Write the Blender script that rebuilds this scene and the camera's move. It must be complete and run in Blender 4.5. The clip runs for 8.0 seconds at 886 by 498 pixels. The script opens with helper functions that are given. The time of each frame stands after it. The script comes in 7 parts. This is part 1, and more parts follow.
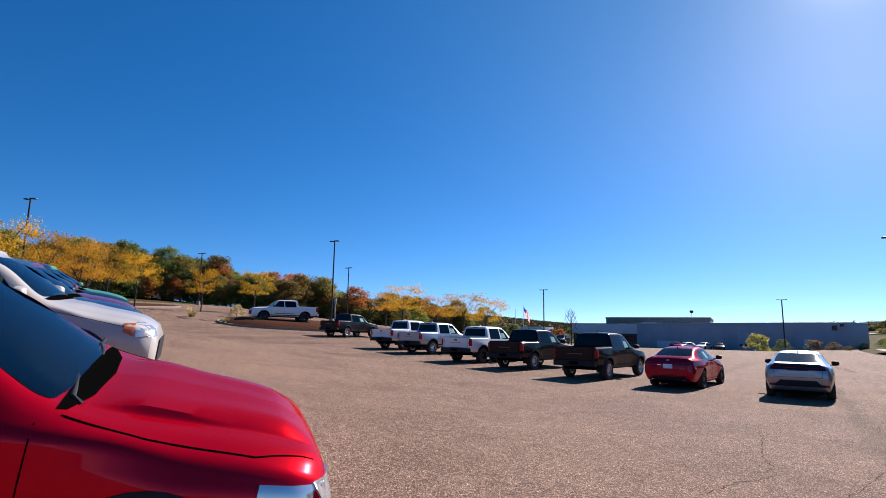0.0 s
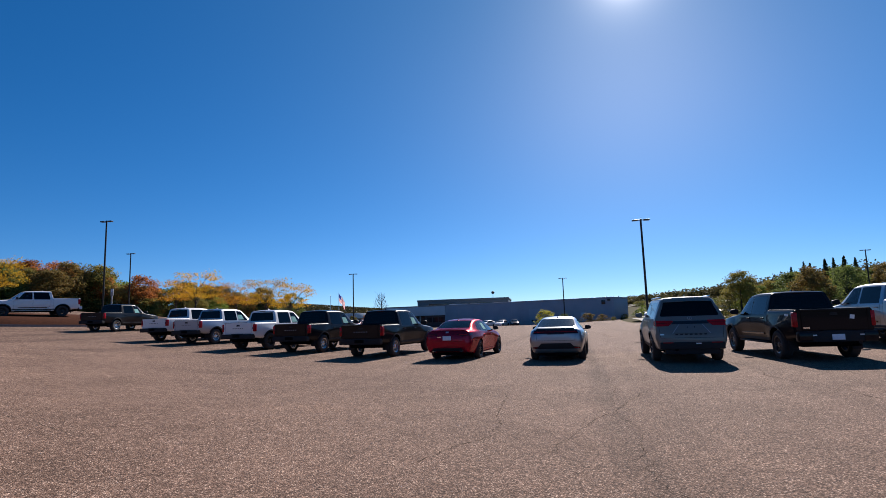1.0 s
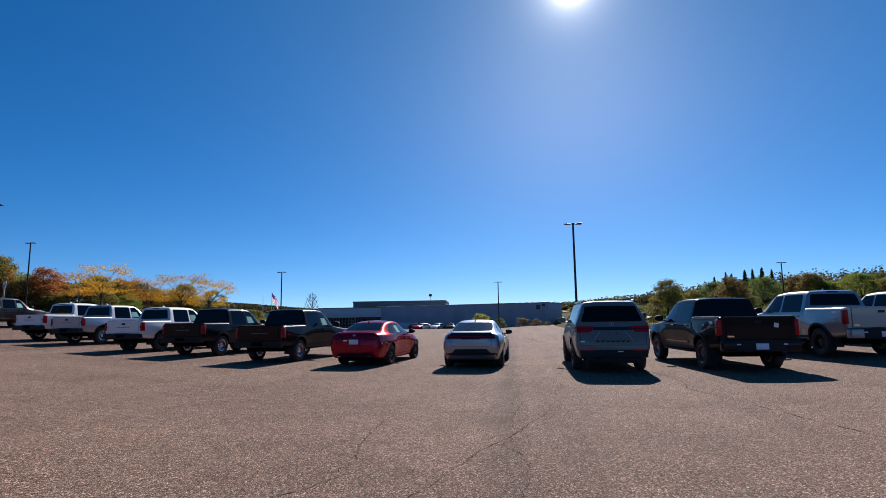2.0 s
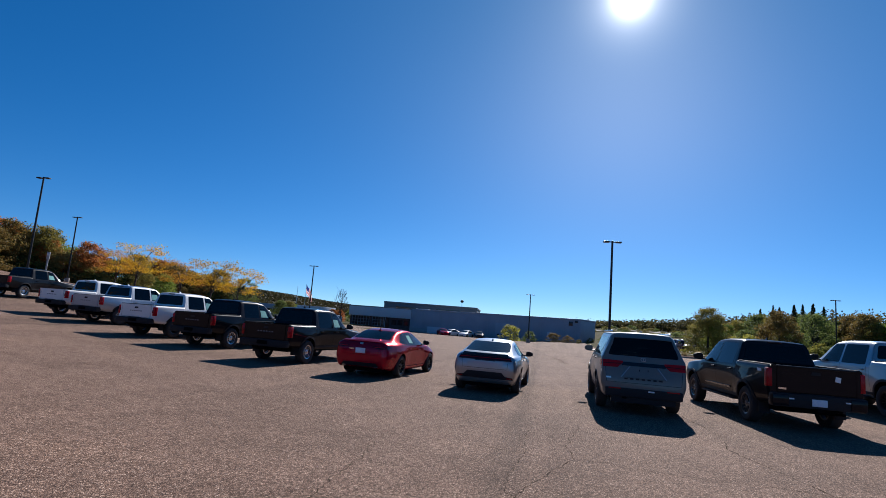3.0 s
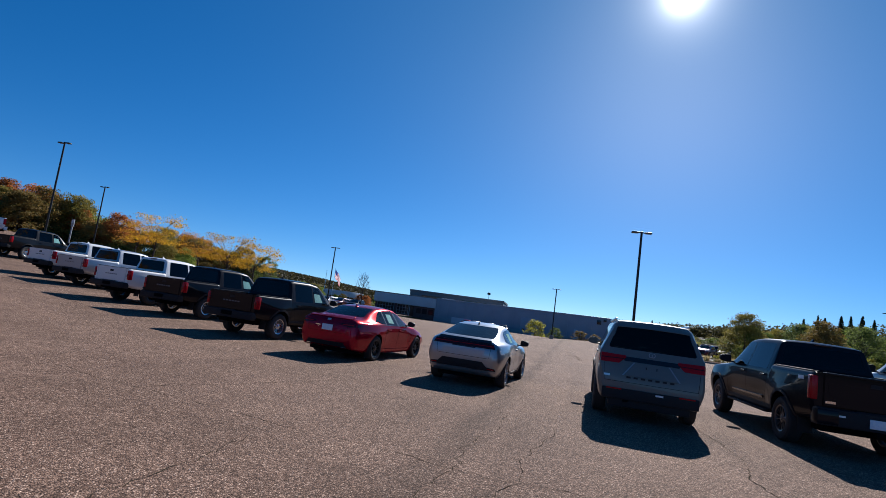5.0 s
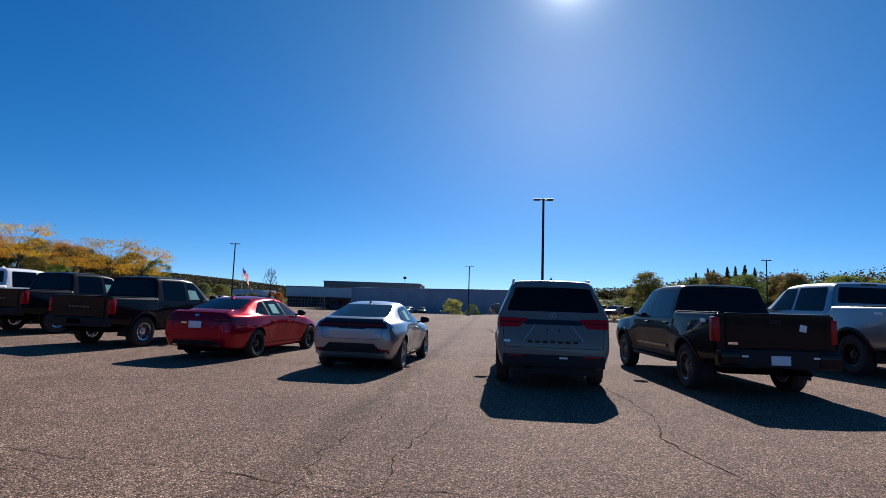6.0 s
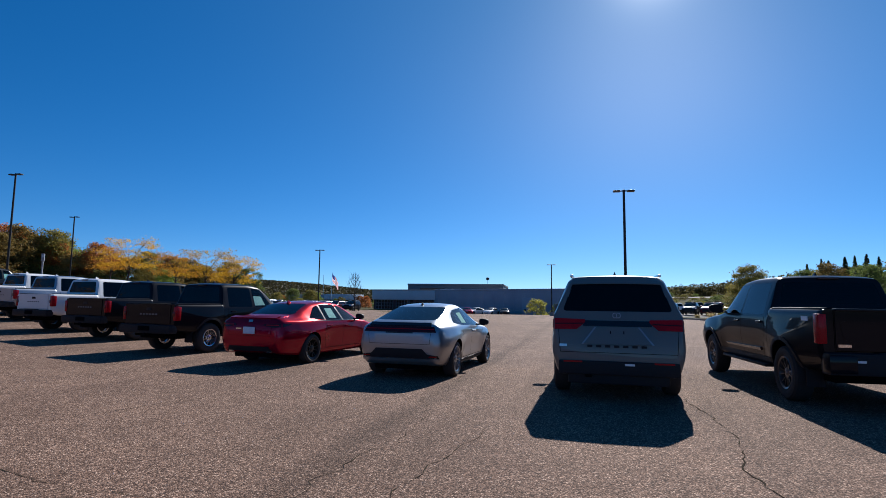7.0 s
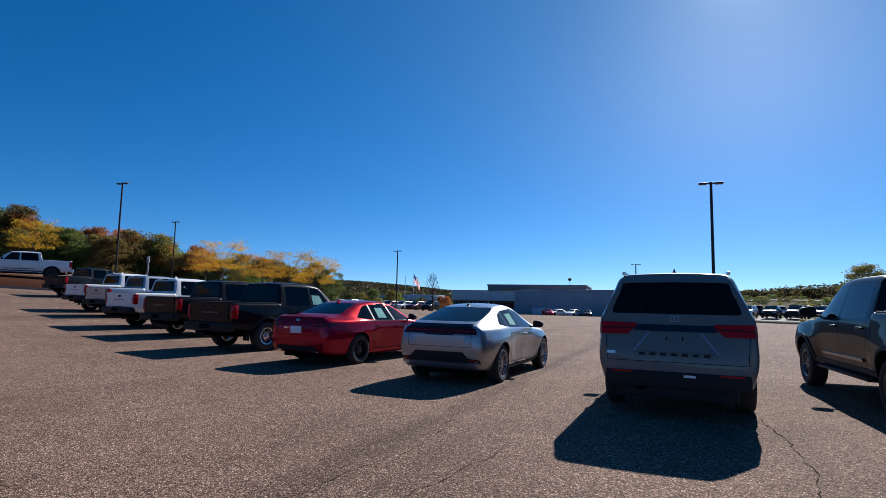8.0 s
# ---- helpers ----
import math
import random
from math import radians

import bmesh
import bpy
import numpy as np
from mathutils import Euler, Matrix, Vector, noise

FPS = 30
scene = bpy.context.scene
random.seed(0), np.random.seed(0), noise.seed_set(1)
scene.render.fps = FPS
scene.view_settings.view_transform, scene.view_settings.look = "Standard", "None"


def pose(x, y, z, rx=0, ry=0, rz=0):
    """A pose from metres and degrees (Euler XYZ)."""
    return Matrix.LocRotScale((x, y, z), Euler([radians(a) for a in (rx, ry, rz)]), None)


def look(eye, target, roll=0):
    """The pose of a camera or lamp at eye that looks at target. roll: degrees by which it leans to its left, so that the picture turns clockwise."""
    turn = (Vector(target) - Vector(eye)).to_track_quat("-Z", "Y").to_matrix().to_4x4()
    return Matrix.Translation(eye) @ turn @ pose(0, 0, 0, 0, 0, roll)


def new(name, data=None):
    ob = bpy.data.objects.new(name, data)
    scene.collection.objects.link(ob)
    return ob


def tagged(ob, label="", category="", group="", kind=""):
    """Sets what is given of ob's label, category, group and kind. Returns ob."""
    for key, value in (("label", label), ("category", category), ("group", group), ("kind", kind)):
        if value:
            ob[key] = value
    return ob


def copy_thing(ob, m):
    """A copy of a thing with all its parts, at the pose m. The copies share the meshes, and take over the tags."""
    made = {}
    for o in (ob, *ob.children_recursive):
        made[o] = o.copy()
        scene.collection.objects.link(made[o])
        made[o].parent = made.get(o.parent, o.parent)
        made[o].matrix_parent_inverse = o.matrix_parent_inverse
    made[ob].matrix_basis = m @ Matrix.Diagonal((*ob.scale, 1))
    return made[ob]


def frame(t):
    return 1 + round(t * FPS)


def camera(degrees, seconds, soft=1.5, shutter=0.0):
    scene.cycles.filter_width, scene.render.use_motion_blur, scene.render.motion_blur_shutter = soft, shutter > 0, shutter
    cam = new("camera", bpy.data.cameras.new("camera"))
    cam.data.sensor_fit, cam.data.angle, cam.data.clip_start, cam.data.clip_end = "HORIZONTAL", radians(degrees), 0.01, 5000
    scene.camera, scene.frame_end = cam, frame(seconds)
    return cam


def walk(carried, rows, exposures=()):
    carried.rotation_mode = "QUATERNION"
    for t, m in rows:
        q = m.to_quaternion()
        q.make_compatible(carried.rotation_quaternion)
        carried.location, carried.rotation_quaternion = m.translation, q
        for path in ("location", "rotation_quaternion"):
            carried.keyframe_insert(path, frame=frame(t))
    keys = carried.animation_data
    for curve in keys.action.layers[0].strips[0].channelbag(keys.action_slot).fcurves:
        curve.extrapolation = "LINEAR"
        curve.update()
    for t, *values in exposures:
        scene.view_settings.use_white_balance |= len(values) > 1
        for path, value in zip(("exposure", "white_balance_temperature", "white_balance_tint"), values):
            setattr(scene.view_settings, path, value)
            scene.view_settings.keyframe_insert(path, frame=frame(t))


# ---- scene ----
cam = camera(78.5, 8.0, soft=0.7)
PATH = [
    (0, -0.944, 0.246, 1.801, 33.478, 8.766, -0.945),
    (0.2, -0.762, 0.550, 1.723, 29.157, 8.340, 0.418),
    (0.5, -0.493, 1.010, 1.605, 21.465, 7.234, 2.134),
    (1, -0.232, 1.885, 1.484, 14.706, 7.281, 1.819),
    (1.5, 0.068, 2.991, 1.428, 8.752, 7.500, 1.393),
    (1.7, 0.199, 3.369, 1.427, 8.314, 7.434, 1.325),
    (2.8, 0.517, 4.922, 1.650, 10.834, 7.668, -3.191),
    (3, 0.600, 5.193, 1.740, 11.739, 7.846, -4.420),
    (3.5, 0.773, 5.820, 1.916, 13.844, 7.867, -6.540),
    (4, 0.991, 6.429, 1.910, 15.738, 8.203, -8.067),
    (4.2, 1.070, 6.666, 1.889, 16.379, 8.143, -8.606),
    (5.3, 1.532, 8.220, 1.430, 12.659, 6.061, -6.464),
    (5.5, 1.605, 8.525, 1.402, 9.978, 5.869, -4.643),
    (6, 1.797, 9.233, 1.389, 6.560, 5.855, -1.855),
    (6.5, 2.023, 9.773, 1.397, 7.067, 5.354, -0.157),
    (7, 2.307, 10.213, 1.409, 15.618, 5.772, -0.723),
    (7.5, 2.513, 10.684, 1.401, 20.384, 5.811, -0.946),
    (8, 2.789, 11.099, 1.408, 24.301, 5.715, -1.147),
]
EXPOSURE = [(0.0, 1.38, 6450, 17), (0.5, 1.13, 6500, 18), (1.0, 1.0, 6370, 15), (1.7, 0.91, 6200, 14), (3.0, 0.90, 6020, 12), (5.5, 0.90, 5980, 11), (8.0, 0.97, 5980, 10)]
walk(cam, [(t, pose(x, y, z, 90 + pitch, roll, yaw)) for t, x, y, z, yaw, pitch, roll in PATH], EXPOSURE)

# ---- daylight ----
SUN_AZ, SUN_EL = 6.2, 32.5  # degrees clockwise from +y, degrees above the horizon
world = bpy.data.worlds.new("sky")
scene.world = world
world.use_nodes = True
wt = world.node_tree
sky = wt.nodes.new("ShaderNodeTexSky")
sky.sky_type = "NISHITA"
sky.sun_disc = False
sky.sun_elevation = radians(SUN_EL)
sky.sun_rotation = radians(SUN_AZ)
sky.altitude = 900
sky.air_density, sky.dust_density, sky.ozone_density = 1.0, 0.25, 5.0
# the air is clear right down to the horizon: look the colour up a little higher
lift = wt.nodes.new("ShaderNodeTexCoord")
scale_up = wt.nodes.new("ShaderNodeVectorMath")
scale_up.operation = "MULTIPLY_ADD"
scale_up.inputs[1].default_value, scale_up.inputs[2].default_value = (1, 1, 1.45), (0, 0, 0.04)
unit = wt.nodes.new("ShaderNodeVectorMath")
unit.operation = "NORMALIZE"
wt.links.new(lift.outputs["Generated"], scale_up.inputs[0])
wt.links.new(scale_up.outputs[0], unit.inputs[0])
wt.links.new(unit.outputs[0], sky.inputs["Vector"])
deep = wt.nodes.new("ShaderNodeHueSaturation")
deep.inputs["Saturation"].default_value = 1.28
wt.links.new(sky.outputs[0], deep.inputs["Color"])
# the sun's own dazzling disc and its aureole
toward = Vector((math.sin(radians(SUN_AZ)) * math.cos(radians(SUN_EL)), math.cos(radians(SUN_AZ)) * math.cos(radians(SUN_EL)), math.sin(radians(SUN_EL))))
wc = wt.nodes.new("ShaderNodeTexCoord")
dot = wt.nodes.new("ShaderNodeVectorMath")
dot.operation = "DOT_PRODUCT"
dot.inputs[1].default_value = toward
wt.links.new(wc.outputs["Generated"], dot.inputs[0])
last = deep.outputs[0]
for power, gain, tint in ((9000, 60.0, (1, 0.96, 0.86)), (2500, 14.0, (1, 0.96, 0.86)), (600, 4.5, (1, 0.96, 0.84)), (90, 1.3, (1, 0.95, 0.82)), (7, 0.58, (0.50, 1.0, 0.58))):
    pw = wt.nodes.new("ShaderNodeMath")
    pw.operation = "POWER"
    pw.use_clamp = True
    pw.inputs[1].default_value = power
    wt.links.new(dot.outputs["Value"], pw.inputs[0])
    add = wt.nodes.new("ShaderNodeMixRGB")
    add.blend_type = "ADD"
    add.inputs[2].default_value = (*(gain * c for c in tint), 1)
    wt.links.new(pw.outputs[0], add.inputs[0])
    wt.links.new(last, add.inputs[1])
    last = add.outputs[0]
wt.links.new(last, wt.nodes["Background"].inputs[0])
wt.nodes["Background"].inputs[1].default_value = 0.0545
sun = new("sun", bpy.data.lights.new("sun", "SUN"))
sun.data.energy, sun.data.angle, sun.data.color = 3.9, radians(0.53), (1.0, 0.93, 0.84)
d_sun = Vector((math.sin(radians(SUN_AZ)) * math.cos(radians(SUN_EL)), math.cos(radians(SUN_AZ)) * math.cos(radians(SUN_EL)), math.sin(radians(SUN_EL))))
sun.matrix_world = look(d_sun * 60, (0, 0, 0))

# ---- materials ----
def mat(name, colour, rough=0.5, metal=0.0, grain=None, bump=0.0, bump_scale=60.0, coat=0.0, vary=0.0, spec=0.5):
    """A principled material; grain: (scale, second colour, amount), vary: change of value from piece to piece."""
    m = bpy.data.materials.new(name)
    m.use_nodes = True
    nt = m.node_tree
    b = nt.nodes["Principled BSDF"]
    b.inputs["Base Color"].default_value = (*colour, 1)
    b.inputs["Roughness"].default_value = rough
    b.inputs["Metallic"].default_value = metal
    b.inputs["Coat Weight"].default_value = coat
    b.inputs["Coat Roughness"].default_value = 0.04
    b.inputs["Specular IOR Level"].default_value = spec
    tc = nt.nodes.new("ShaderNodeTexCoord")
    last = None
    if grain:
        n = nt.nodes.new("ShaderNodeTexNoise")
        n.inputs["Scale"].default_value = grain[0]
        n.inputs["Detail"].default_value = 6
        nt.links.new(tc.outputs["Object"], n.inputs["Vector"])
        mx = nt.nodes.new("ShaderNodeMixRGB")
        mx.inputs[1].default_value, mx.inputs[2].default_value = (*colour, 1), (*grain[1], 1)
        r = nt.nodes.new("ShaderNodeMapRange")
        r.inputs["From Min"].default_value, r.inputs["From Max"].default_value = 0.35, 0.65
        r.inputs["To Max"].default_value = grain[2]
        nt.links.new(n.outputs["Fac"], r.inputs["Value"])
        nt.links.new(r.outputs[0], mx.inputs[0])
        last = mx.outputs[0]
    if vary:
        oi = nt.nodes.new("ShaderNodeObjectInfo")
        hs = nt.nodes.new("ShaderNodeHueSaturation")
        r = nt.nodes.new("ShaderNodeMapRange")
        r.inputs["To Min"].default_value, r.inputs["To Max"].default_value = 1 - vary, 1 + vary
        nt.links.new(oi.outputs["Random"], r.inputs["Value"])
        nt.links.new(r.outputs[0], hs.inputs["Value"])
        if last:
            nt.links.new(last, hs.inputs["Color"])
        else:
            hs.inputs["Color"].default_value = (*colour, 1)
        last = hs.outputs[0]
    if last:
        nt.links.new(last, b.inputs["Base Color"])
    if bump:
        n = nt.nodes.new("ShaderNodeTexNoise")
        n.inputs["Scale"].default_value = bump_scale
        n.inputs["Detail"].default_value = 5
        nt.links.new(tc.outputs["Object"], n.inputs["Vector"])
        bp = nt.nodes.new("ShaderNodeBump")
        bp.inputs["Strength"].default_value = bump
        bp.inputs["Distance"].default_value = 0.02
        nt.links.new(n.outputs["Fac"], bp.inputs["Height"])
        nt.links.new(bp.outputs[0], b.inputs["Normal"])
    return m


def paint(name, colour, flake=0.0, rough=0.35, spec=0.3, coat=0.8, dust=0.25, edge=None):
    """Car paint under clear coat, with faint road dust and metal flake."""
    m = mat(name, colour, rough, flake, grain=(2.0, tuple(min(1, c * 0.9 + 0.002) for c in colour), dust), coat=coat, spec=spec)
    if edge:
        m.node_tree.nodes["Principled BSDF"].inputs["Specular Tint"].default_value = (*edge, 1)
    return m


def glass_mat(name, tint, gloss=0.03, ior=1.38):
    m = bpy.data.materials.new(name)
    m.use_nodes = True
    nt = m.node_tree
    nt.nodes.remove(nt.nodes["Principled BSDF"])
    t = nt.nodes.new("ShaderNodeBsdfTransparent")
    t.inputs[0].default_value = (*tint, 1)
    g = nt.nodes.new("ShaderNodeBsdfGlossy")
    g.inputs["Roughness"].default_value = gloss
    f = nt.nodes.new("ShaderNodeFresnel")
    f.inputs[0].default_value = ior
    x = nt.nodes.new("ShaderNodeMixShader")
    nt.links.new(f.outputs[0], x.inputs[0])
    nt.links.new(t.outputs[0], x.inputs[1])
    nt.links.new(g.outputs[0], x.inputs[2])
    nt.links.new(x.outputs[0], nt.nodes["Material Output"].inputs[0])
    return m


M_RED = paint("paint_red", (0.29, 0.0005, 0.022), 0.5, 0.24, 0.05, 0.5, 0.15, (1.0, 0.2, 0.3))
M_CHERRY = paint("paint_cherry", (0.60, 0.0005, 0.016), 0.65, 0.22, 0.05, 0.3, 0.15, (1.0, 0.05, 0.1))
M_DEEPRED = paint("paint_deep_red", (0.13, 0.006, 0.014), 0.2)
M_WHITE = paint("paint_white", (0.78, 0.77, 0.75), 0.0, 0.45)
M_CREAM = paint("paint_off_white", (0.43, 0.405, 0.375), 0.0, 0.45)
M_BLACK = paint("paint_black", (0.009, 0.0085, 0.0115), 0.0, 0.3, 0.02, 0.32, 0.1)
M_SILVER = paint("paint_silver", (0.34, 0.37, 0.41), 0.6, 0.38)
M_SILVERDARK = paint("paint_silver_dark", (0.27, 0.285, 0.30), 0.6, 0.36)
M_SILVERBLUE = paint("paint_silver_blue", (0.30, 0.32, 0.35), 0.75, 0.36)
M_LUNAR = paint("paint_grey_green", (0.135, 0.147, 0.140), 0.05, 0.35, 0.2, 0.4)
M_DARKGREY = paint("paint_dark_grey", (0.012, 0.0135, 0.0165), 0.0, 0.35, 0.02, 0.38)
M_NAVY = paint("paint_navy", (0.012, 0.018, 0.032), 0.2)
M_GREEN = paint("paint_lime", (0.10, 0.35, 0.03), 0.2, 0.3)
M_TRIM = mat("black_plastic", (0.018, 0.018, 0.021), 0.6, bump=0.15, bump_scale=400, spec=0.2)
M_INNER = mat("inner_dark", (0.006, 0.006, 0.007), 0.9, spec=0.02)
M_RUBBER = mat("tyre_rubber", (0.022, 0.022, 0.024), 0.8, grain=(14, (0.03, 0.028, 0.026), 0.5), bump=0.2, bump_scale=90)
M_ALLOY = mat("alloy_silver", (0.62, 0.63, 0.65), 0.25, 0.9)
M_ALLOYDARK = mat("alloy_dark", (0.03, 0.03, 0.033), 0.3, 0.6)
M_GLOSSBLACK = mat("gloss_black", (0.006, 0.006, 0.008), 0.25, coat=0.7, spec=0.3)
M_CHROME = mat("chrome", (0.8, 0.8, 0.82), 0.08, 1.0)
M_LAMPRED = mat("tail_lamp_red", (0.42, 0.004, 0.012), 0.25, coat=0.15, spec=0.15, grain=(60, (0.22, 0.003, 0.006), 0.6))
M_LAMPDARK = mat("tail_lamp_smoked", (0.035, 0.003, 0.005), 0.15, coat=0.4, spec=0.2)
M_LAMPDEEP = mat("tail_lamp_deep_red", (0.15, 0.004, 0.008), 0.2, coat=0.3, spec=0.2)
M_LAMPCLEAR = mat("lamp_clear", (0.55, 0.57, 0.6), 0.08, 0.6, coat=1.0)
M_AMBER = mat("lamp_amber", (0.55, 0.12, 0.02), 0.15, coat=1.0)
M_REFLECT = mat("white_reflector", (0.8, 0.8, 0.8), 0.3)
M_PLATE = mat("plate_white", (0.75, 0.78, 0.82), 0.4, grain=(30, (0.5, 0.6, 0.75), 0.5))
M_PAPER = mat("sticker_paper", (0.22, 0.46, 0.43), 0.8, spec=0.05, grain=(18, (0.11, 0.25, 0.25), 0.6))
M_SEAT = mat("seat_cloth", (0.02, 0.02, 0.022), 0.8, bump=0.2, bump_scale=200)
M_SEAM = mat("panel_gap", (0.002, 0.002, 0.002), 0.9, spec=0.0)
G_DARK = glass_mat("privacy_glass", (0.13, 0.13, 0.14))
G_CLEAR = glass_mat("window_glass", (0.72, 0.78, 0.76))
G_SCREEN = glass_mat("windscreen_glass", (0.72, 0.78, 0.76), 0.05, 1.6)

# ---- mesh helpers ----
def fin(name, bm, material, smooth=35.0):
    me = bpy.data.meshes.new(name)
    bmesh.ops.recalc_face_normals(bm, faces=bm.faces)
    bm.to_mesh(me)
    bm.free()
    for m in (material if isinstance(material, (list, tuple)) else [material]):
        me.materials.append(m)
    if smooth:
        me.shade_smooth()
        me.set_sharp_from_angle(angle=radians(smooth))
    return me


def part(name, bm, material, parent=None, label="", smooth=35.0):
    ob = new(name, bm if isinstance(bm, bpy.types.Mesh) else fin(name, bm, material, smooth))
    if parent:
        ob.parent = parent
    if label:
        ob["label"] = label
    return ob


def thing(name, label, category, group="", kind=""):
    return tagged(new(name), label, category, group, kind)


def add_box(bm, x0, x1, y0, y1, z0, z1, bevel=0.0, mi=0):
    r = bmesh.ops.create_cube(bm, size=1, matrix=Matrix.LocRotScale(((x0 + x1) / 2, (y0 + y1) / 2, (z0 + z1) / 2), None, (abs(x1 - x0), abs(y1 - y0), abs(z1 - z0))))
    fs = {f for v in r["verts"] for f in v.link_faces}
    for f in fs:
        f.material_index = mi
    if bevel:
        es = list({e for f in fs for e in f.edges})
        bmesh.ops.bevel(bm, geom=es, offset=bevel, segments=2, affect="EDGES", profile=0.6)
    return bm


def box(x0, x1, y0, y1, z0, z1, bevel=0.0):
    return add_box(bmesh.new(), x0, x1, y0, y1, z0, z1, bevel)


def add_tube(bm, pts, radii, n=8, caps=True):
    """A tapered tube along points."""
    rings = []
    for i, p in enumerate(pts):
        p = Vector(p)
        d = (Vector(pts[min(i + 1, len(pts) - 1)]) - Vector(pts[max(i - 1, 0)])).normalized()
        a = d.orthogonal().normalized() if i == 0 else (a0 - d * a0.dot(d)).normalized()
        a0 = a
        b = d.cross(a)
        r = radii[i] if isinstance(radii, (list, tuple)) else radii
        rings.append([bm.verts.new(p + (a * math.cos(2 * math.pi * k / n) + b * math.sin(2 * math.pi * k / n)) * r) for k in range(n)])
    for u, v in zip(rings, rings[1:]):
        for k in range(n):
            bm.faces.new((u[k], u[(k + 1) % n], v[(k + 1) % n], v[k]))
    if caps:
        bm.faces.new(rings[0][::-1])
        bm.faces.new(rings[-1])
    return bm


def add_lathe(bm, prof, n=32, axis="x", closed=True, mi=0):
    """Turn a profile of (radius, along) round the axis."""
    rings = []
    for r, a in prof:
        ring = []
        for k in range(n):
            c, s = math.cos(2 * math.pi * k / n) * r, math.sin(2 * math.pi * k / n) * r
            ring.append(bm.verts.new((a, c, s) if axis == "x" else (c, s, a)))
        rings.append(ring)
    pairs = list(zip(rings, rings[1:])) + ([(rings[-1], rings[0])] if closed else [])
    for u, v in pairs:
        for k in range(n):
            f = bm.faces.new((u[k], u[(k + 1) % n], v[(k + 1) % n], v[k]))
            f.material_index = mi
    return bm


def mono(xs, ys, x):
    """Monotone cubic through points."""
    xs, ys = np.asarray(xs, float), np.asarray(ys, float)
    h, dl = np.diff(xs), np.diff(ys) / np.diff(xs)
    m = np.zeros(len(xs))
    for i in range(1, len(xs) - 1):
        if dl[i - 1] * dl[i] > 0:
            w1, w2 = 2 * h[i] + h[i - 1], h[i] + 2 * h[i - 1]
            m[i] = (w1 + w2) / (w1 / dl[i - 1] + w2 / dl[i])
    m[0], m[-1] = dl[0], dl[-1]
    x = min(max(x, xs[0]), xs[-1])
    i = min(max(int(np.searchsorted(xs, x)) - 1, 0), len(h) - 1)
    t = (x - xs[i]) / h[i]
    return float((2 * t**3 - 3 * t**2 + 1) * ys[i] + (t**3 - 2 * t**2 + t) * h[i] * m[i] + (-2 * t**3 + 3 * t**2) * ys[i + 1] + (t**3 - t**2) * h[i] * m[i + 1])


def rounded(pts, radii, seg=3):
    """An open 2D line with its inner corners rounded."""
    out = [Vector(pts[0])]
    for i in range(1, len(pts) - 1):
        p, a, b = Vector(pts[i]), Vector(pts[i - 1]), Vector(pts[i + 1])
        la, lb = (a - p).length, (b - p).length
        r = min(radii[i], la * 0.45, lb * 0.45)
        s, e = p + (a - p) * (r / la if la else 0), p + (b - p) * (r / lb if lb else 0)
        for k in range(seg + 1):
            t = k / seg
            out.append(s * (1 - t) ** 2 + p * 2 * t * (1 - t) + e * t * t)
    out.append(Vector(pts[-1]))
    return out


def smooth(a, b, v):
    t = min(max((v - a) / (b - a), 0), 1)
    return t * t * (3 - 2 * t)


def cut(ob_mesh, cutters):
    """Mesh minus the cutter meshes, worked out once."""
    base = new("body_tmp", ob_mesh)
    tmp = []
    for c in cutters:
        o = new("cut_tmp", c)
        tmp.append(o)
        md = base.modifiers.new("cut", "BOOLEAN")
        md.operation, md.object, md.solver, md.material_mode = "DIFFERENCE", o, "EXACT", "TRANSFER"
    for shift in (0.0, 0.0013, 0.0031, 0.0047):
        base.location = (0, shift, shift * 0.4)
        dg = bpy.context.evaluated_depsgraph_get()
        dg.update()
        me = bpy.data.meshes.new_from_object(base.evaluated_get(dg))
        if len(me.polygons) > 3000:
            break
    for o in (base, *tmp):
        bpy.data.objects.remove(o)
    return me

# ---- vehicles: x to the right, y ahead, origin on the ground under the rear axle ----
from mathutils.bvhtree import BVHTree

M_BODY = mat("body_paint", (0.5, 0.5, 0.5), 0.3, coat=1.0)


def section(s, inset=0.0, fine=1):
    y, zb, wb, wm, zm, wl, zl, wr, zr, cr = s
    i = inset
    if i:
        zb, wb, wm, wl, wr, zr = zl - 0.45, wl - i, wl - i, wl - i, max(wr - i, 0.1), max(zr - i, zl - 0.1)
        zm = zl - 0.2
    pts = [(0, zb), (wb - 0.06, zb), (wb, zb + 0.08), (wm, zm), (wl, zl), (wr, max(zr, zl + 0.005)), (wr * 0.5, max(zr, zl + 0.005) + cr * 0.8), (0, max(zr, zl + 0.005) + cr)]
    up = max(zr - zl, 0.01)
    line = rounded(pts, [0, 0.04, 0.05, 0.16, 0.045, min(0.09, up * 0.5 + 0.03), 0.3, 0], 3)
    # further points on the straight runs between the rounded corners
    out = [line[0]]
    for g in range(7):
        a, b = line[4 * g], line[4 * g + 1]
        n = 4 * (fine if g > 4 else 1)
        out += [a.lerp(b, k / n) for k in range(1, n)] + line[4 * g + 1:4 * g + 5]
    return out


